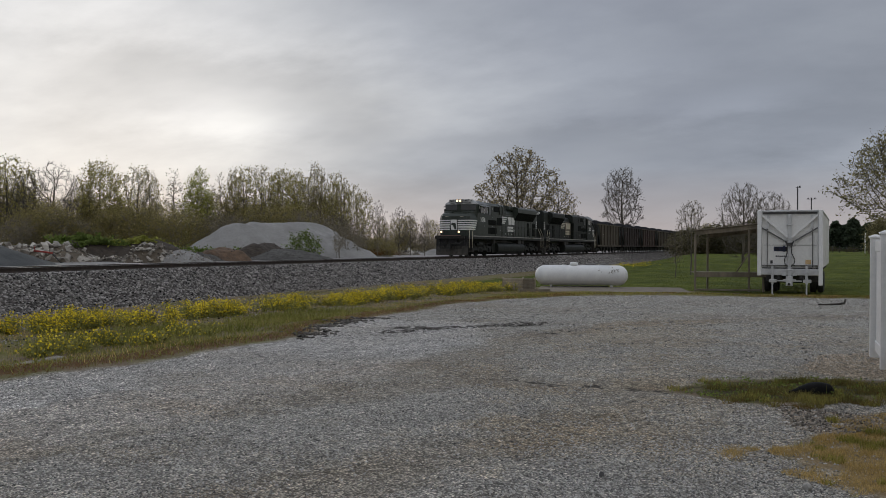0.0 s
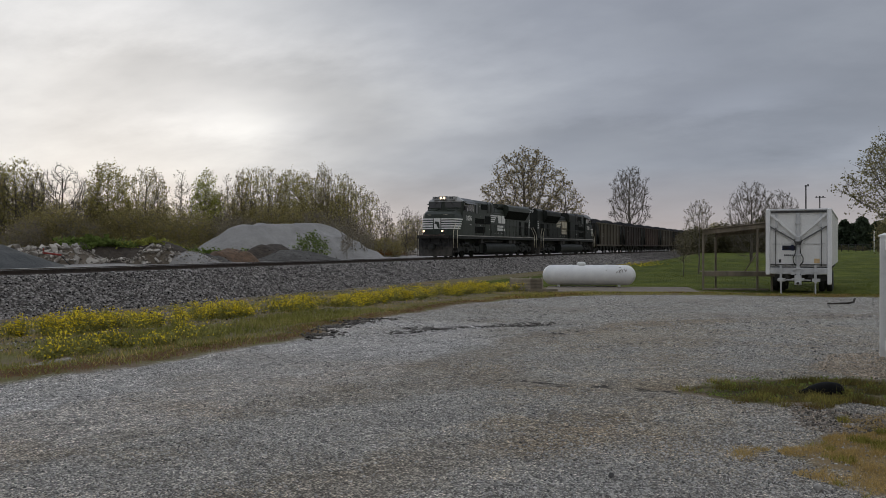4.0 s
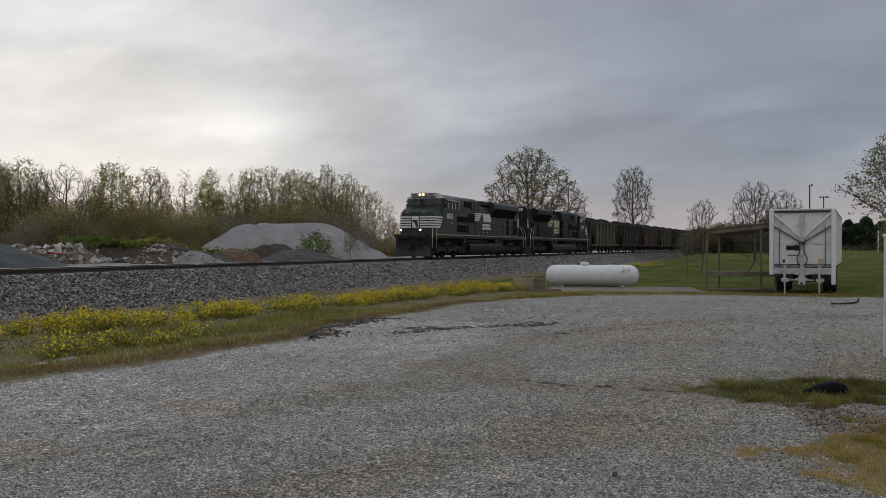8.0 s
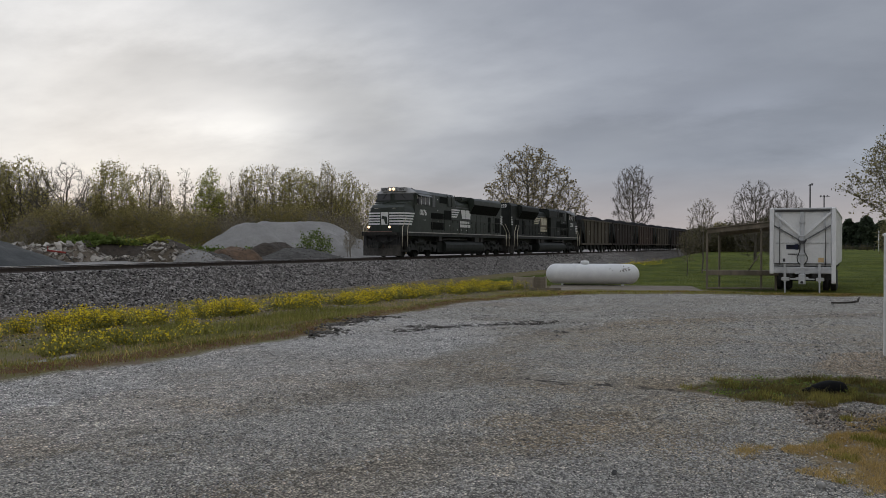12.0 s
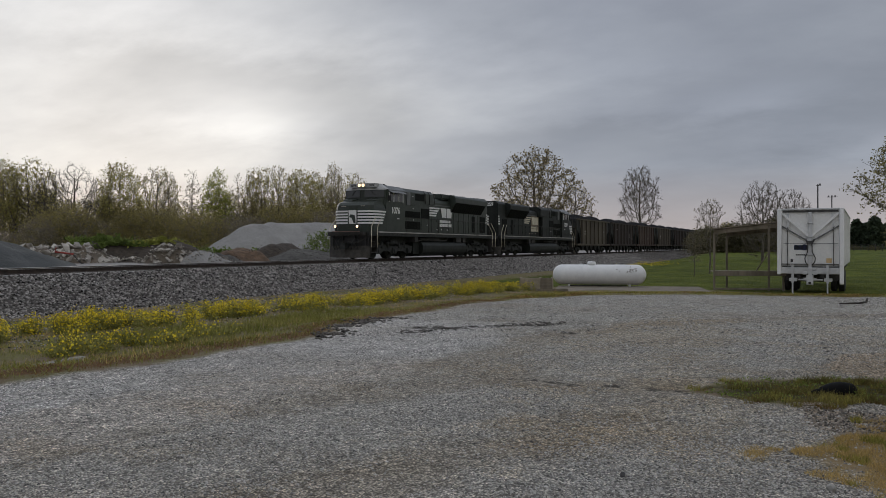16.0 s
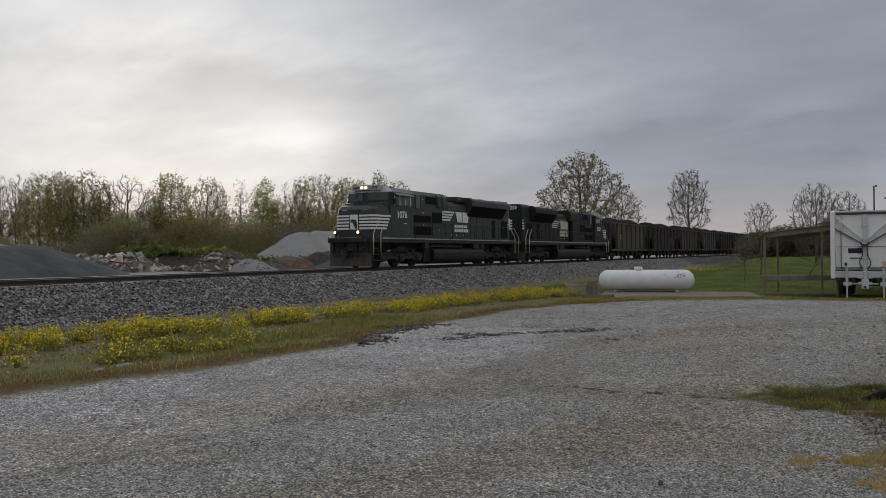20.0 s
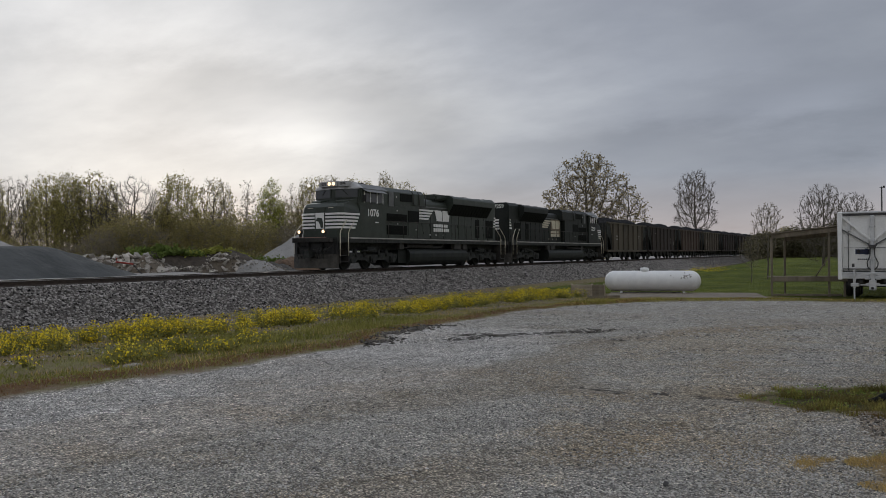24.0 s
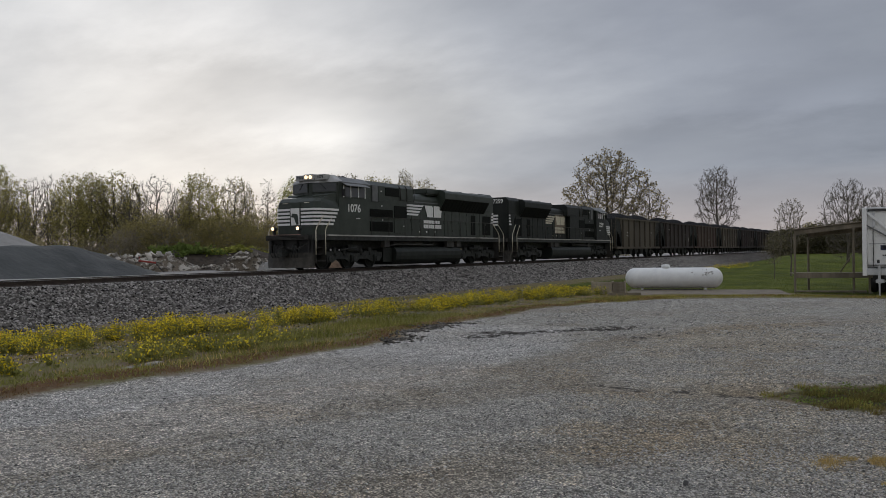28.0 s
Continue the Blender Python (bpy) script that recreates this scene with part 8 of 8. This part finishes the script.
blades("patch_grass", x[keep], y[keep], rng.uniform(0.012, 0.062, keep.sum()) * (1.2 + 1.0 * wobble(x[keep], y[keep], 0.22, 5)), TURF, "ragged green grass patch in the gravel", 0.004, 0.9, 3)
tall = keep & (wobble(x, y, 0.32, 4) > 0.2) & (x < 10.9)
blades("patch_tufts", x[tall], y[tall], rng.uniform(0.03, 0.1, tall.sum()), BRIGHT, "brighter grass tufts in the green patch", 0.004, 0.7, 19)
keep &= wobble(x, y, 0.25, 11) > 0.1
blades("patch_rust_grass", x[keep], y[keep], rng.uniform(0.01, 0.035, keep.sum()), RUSTY, "rust-brown dead grass in the green patch", 0.005, 1.1, 15)
x, y = rng.uniform(5.3, 9.2, 110000), rng.uniform(-1.6, 0.5, 110000)
keep = inside(x + 0.5 * wobble(x, y, 0.5, 1), y + 0.35 * wobble(x, y, 0.4, 2), DRY_PATCH) & (wobble(x, y, 0.25, 8) + 1.1 * rng.random(110000) > 0.2)
blades("patch_dry_grass", x[keep], y[keep], rng.uniform(0.008, 0.03, keep.sum()) * (1.1 + 0.8 * wobble(x[keep], y[keep], 0.2, 3)), STRAW, "yellowed thin grass on the gravel", 0.003, 1.0, 4)
t_x, t_y = 6.7 + 0.13 * rng.normal(size=700), 0.57 + 0.05 * rng.normal(size=700)
blades("lone_tuft", t_x, t_y, rng.uniform(0.008, 0.035, 700), STRAW, "small yellowed grass tuft on the gravel", 0.003, 0.9, 16)
w_x, w_y = rng.uniform(8.9, 11.6, 7000), rng.uniform(-2.6, 1.5, 7000)
w_k = inside(w_x, w_y, GRASS_PATCH) & (wobble(w_x, w_y, 0.3, 6) > 0.12)
w_x, w_y = w_x[w_k], w_y[w_k]
v, f = flakes(np.stack([w_x, w_y, rise(w_x, w_y) + rng.uniform(0.01, 0.09, len(w_x)) ** 1.3], 1), 0.009, rng, 1.7)
tagged(new("patch_weeds", raw_mesh("patch_weeds", v, f, leaf_material("leafy_green_weeds", (0.16, 0.22, 0.05), (0.26, 0.32, 0.08)))), "leafy green weeds in the grass patch", "weeds", kind="stuff")
keep &= (wobble(x, y, 0.3, 8) > 0.38)
blades("patch_olive_grass", x[keep], y[keep], rng.uniform(0.015, 0.07, keep.sum()), BRIGHT, "olive grass tufts on the gravel", 0.004, 0.6, 5)
x, y = 35 + 80 * rng.random(60000) ** 1.7, rng.uniform(-12, 20.5, 60000)
keep = (in_lot(x, y) < -0.6) & (x > 39.5 + 0.3 * np.maximum(y - 8, 0)) & (y < 19.3) & ~((np.abs((x - 37.6) * 0.97 + (y - 8.05) * 0.24 - 2.6) < 2.8) & (np.abs(-(x - 37.6) * 0.24 + (y - 8.05) * 0.97) < 3.8))
blades("lawn_grass", x[keep], y[keep], rng.uniform(0.025, 0.065, keep.sum()), LAWN, "short green lawn grass", 0.014, 0.5, 6)


def flowering_weeds():
    """Mustard-like weeds: stalks, leaves and yellow heads."""
    rng_ = np.random.default_rng(33)
    clumps = []  # x, y, reach, height, stalks
    for _ in range(900):
        x = 5.0 + 33 * rng_.random() ** 1.1
        y = float(np.interp(x, [5, 10, 14, 18, 24, 30, 36], [17.6, 16.7, 15.7, 15.3, 15.0, 14.7, 13.8])) + rng_.normal(0, 0.55 + 0.25 * (x < 16))
        if wobble(x, y, 1.5, 1.5) + 0.35 * wobble(x, y, 0.6, 3.3) > (-0.18 if x < 16 else 0.02 if x < 20 else -0.2):
            clumps.append((x, y, rng_.uniform(0.14, 0.4), rng_.uniform(0.26, 0.56), int(rng_.integers(6, 17))))
    for _ in range(120):
        x = rng_.uniform(6.6, 13.2)
        y = float(np.interp(x, [6.6, 10, 13.2], [11.7, 11.1, 11.4])) + rng_.normal(0, 0.4)
        if wobble(x, y, 1.1, 4.1) > 0.05:
            clumps.append((x, y, rng_.uniform(0.1, 0.3), rng_.uniform(0.16, 0.38), int(rng_.integers(4, 11))))
    segs, heads, leaves = [], [], []
    for px, py, reach, ph, count in clumps:
        if in_lot(np.array([px]), np.array([py]))[0] > -0.6:
            continue
        pz = float(rise(np.array([px]), np.array([py]))[0])
        bloom = rng_.uniform(3.0, 11.0) * (0.45 if py < 12.8 else 1.0)
        for _ in range(count):
            a, r = rng_.uniform(0, 6.28), reach * rng_.random() ** 0.6
            tx, ty = px + math.cos(a) * r, py + math.sin(a) * r
            th = ph * rng_.uniform(0.6, 1.1) * (1 - 0.35 * (r / reach) ** 2)
            bx_, by_ = px + math.cos(a) * r * 0.35, py + math.sin(a) * r * 0.35
            segs.append((bx_, by_, pz - 0.02, tx, ty, pz + th, 0.006, 0.003))
            for _ in range(rng_.poisson(bloom)):
                heads.append((tx + rng_.normal(0, 0.06), ty + rng_.normal(0, 0.06), pz + th * 1.04 - abs(rng_.normal(0, 0.09))))
            for _ in range(5):
                g = rng_.uniform(0.05, 0.9)
                leaves.append((bx_ + (tx - bx_) * g + rng_.normal(0, 0.05), by_ + (ty - by_) * g + rng_.normal(0, 0.05), pz + th * g))
    t = thing("flowering_weeds", pose(0, 0, 0), "tall weeds with bright yellow flower heads", "weeds", kind="stuff")
    for nm, (v, f), mat in (("stalks", tubes(segs, 3), STALK), ("flower_heads", flakes(np.array(heads), 0.0175, rng_, 1.1), MUSTARD), ("weed_leaves", flakes(np.array(leaves), 0.02, rng_, 2.0), STALK)):
        ob = new(nm, raw_mesh(nm, v, f, mat))
        ob.parent = t
        tagged(ob, kind="stuff")


flowering_weeds()


def weeds_on(name, a, b, count, wide, high, size, mat, label, seed):
    rng_ = np.random.default_rng(seed)
    g = rng_.random(count)
    x = a[0] + (b[0] - a[0]) * g + rng_.normal(0, wide, count)
    y = a[1] + (b[1] - a[1]) * g + rng_.normal(0, wide, count)
    z = high * (0.75 + 0.25 * wobble(x, y, 1.5, seed)) + np.abs(rng_.normal(0, 0.22, count))
    v, f = flakes(np.stack([x, y, z], 1), size, rng_, 1.6)
    tagged(new(name, raw_mesh(name, v, f, mat)), label, "weeds", kind="stuff")


weeds_on("bank_weeds", (45.6, 52.6), (49.5, 50.4), 3600, 0.5, 2.1, 0.11, LEAF["fresh"], "green weeds on top of the earth bank", 3)
weeds_on("bank_weeds", (55, 50.5), (61, 48.3), 3200, 0.8, 1.0, 0.08, LEAF["fresh"], "green weeds on the low bank", 4)
weeds_on("bank_weeds", (48.6, 50.6), (52.6, 48.6), 1800, 0.4, 2.0, 0.09, LEAF["green"], "yellow-green weeds on the earth bank", 5)
weeds_on("yard_brush", (79.5, 45.6), (89, 46.4), 1800, 0.7, 0.75, 0.05, RUSTY, "rusty dry stalks at the foot of the stone heap", 8)
weeds_on("yard_brush", (78, 47), (104, 55), 5200, 1.1, 0.9, 0.1, LEAF["brown"], "low dry brush beside the stone heap", 6)
weeds_on("lawn_flowers", (76.5, 15.7), (83, 14.3), 240, 0.8, -0.38, 0.034, MUSTARD, "yellow flowers along the lawn's edge", 7)


# ---- sleepers, piece by piece ----
bed = thing("sleepers", pose(0, 0, 0), "weathered wooden sleepers under the rails", "sleepers", kind="structure")
bm = bmesh.new()
box(bm, -0.115, 0.115, -1.3, 1.3, -0.17, 0.0)
tie = finish(bevel(bm, 0.012), "sleeper", TIE_WOOD)
for k in range(300):
    same("sleeper", tie, bed, pose(4 + k * 0.5 + random.uniform(-0.03, 0.03), TRACK_Y + random.uniform(-0.05, 0.05), RAIL_Z - 0.182, 0, 0, random.uniform(-1, 1)))


def motions():
    """The train rolls past, its wheels turning with the way it makes."""
    times, way = np.array([t for t, s in TRAIN]), np.array([s for t, s in TRAIN])
    for ob, u, turn in train:
        walk(ob, [(t, pose(s + u, TRACK_Y, RAIL_Z, 0, 0, turn)) for t, s in TRAIN])
    for ob, (x, y, z), radius, sense in wheelsets:
        full = (way[0] - way[-1]) / radius
        steps = int(full / radians(80)) + 1
        rows = []
        for k in range(steps + 1):
            gone = (way[0] - way[-1]) * k / steps
            t = float(np.interp(gone, way[0] - way, times))
            rows.append((t, Matrix.Translation((x, y, z)) @ Matrix.Rotation(-sense * gone / radius, 4, "Y")))
        walk(ob, rows)


motions()
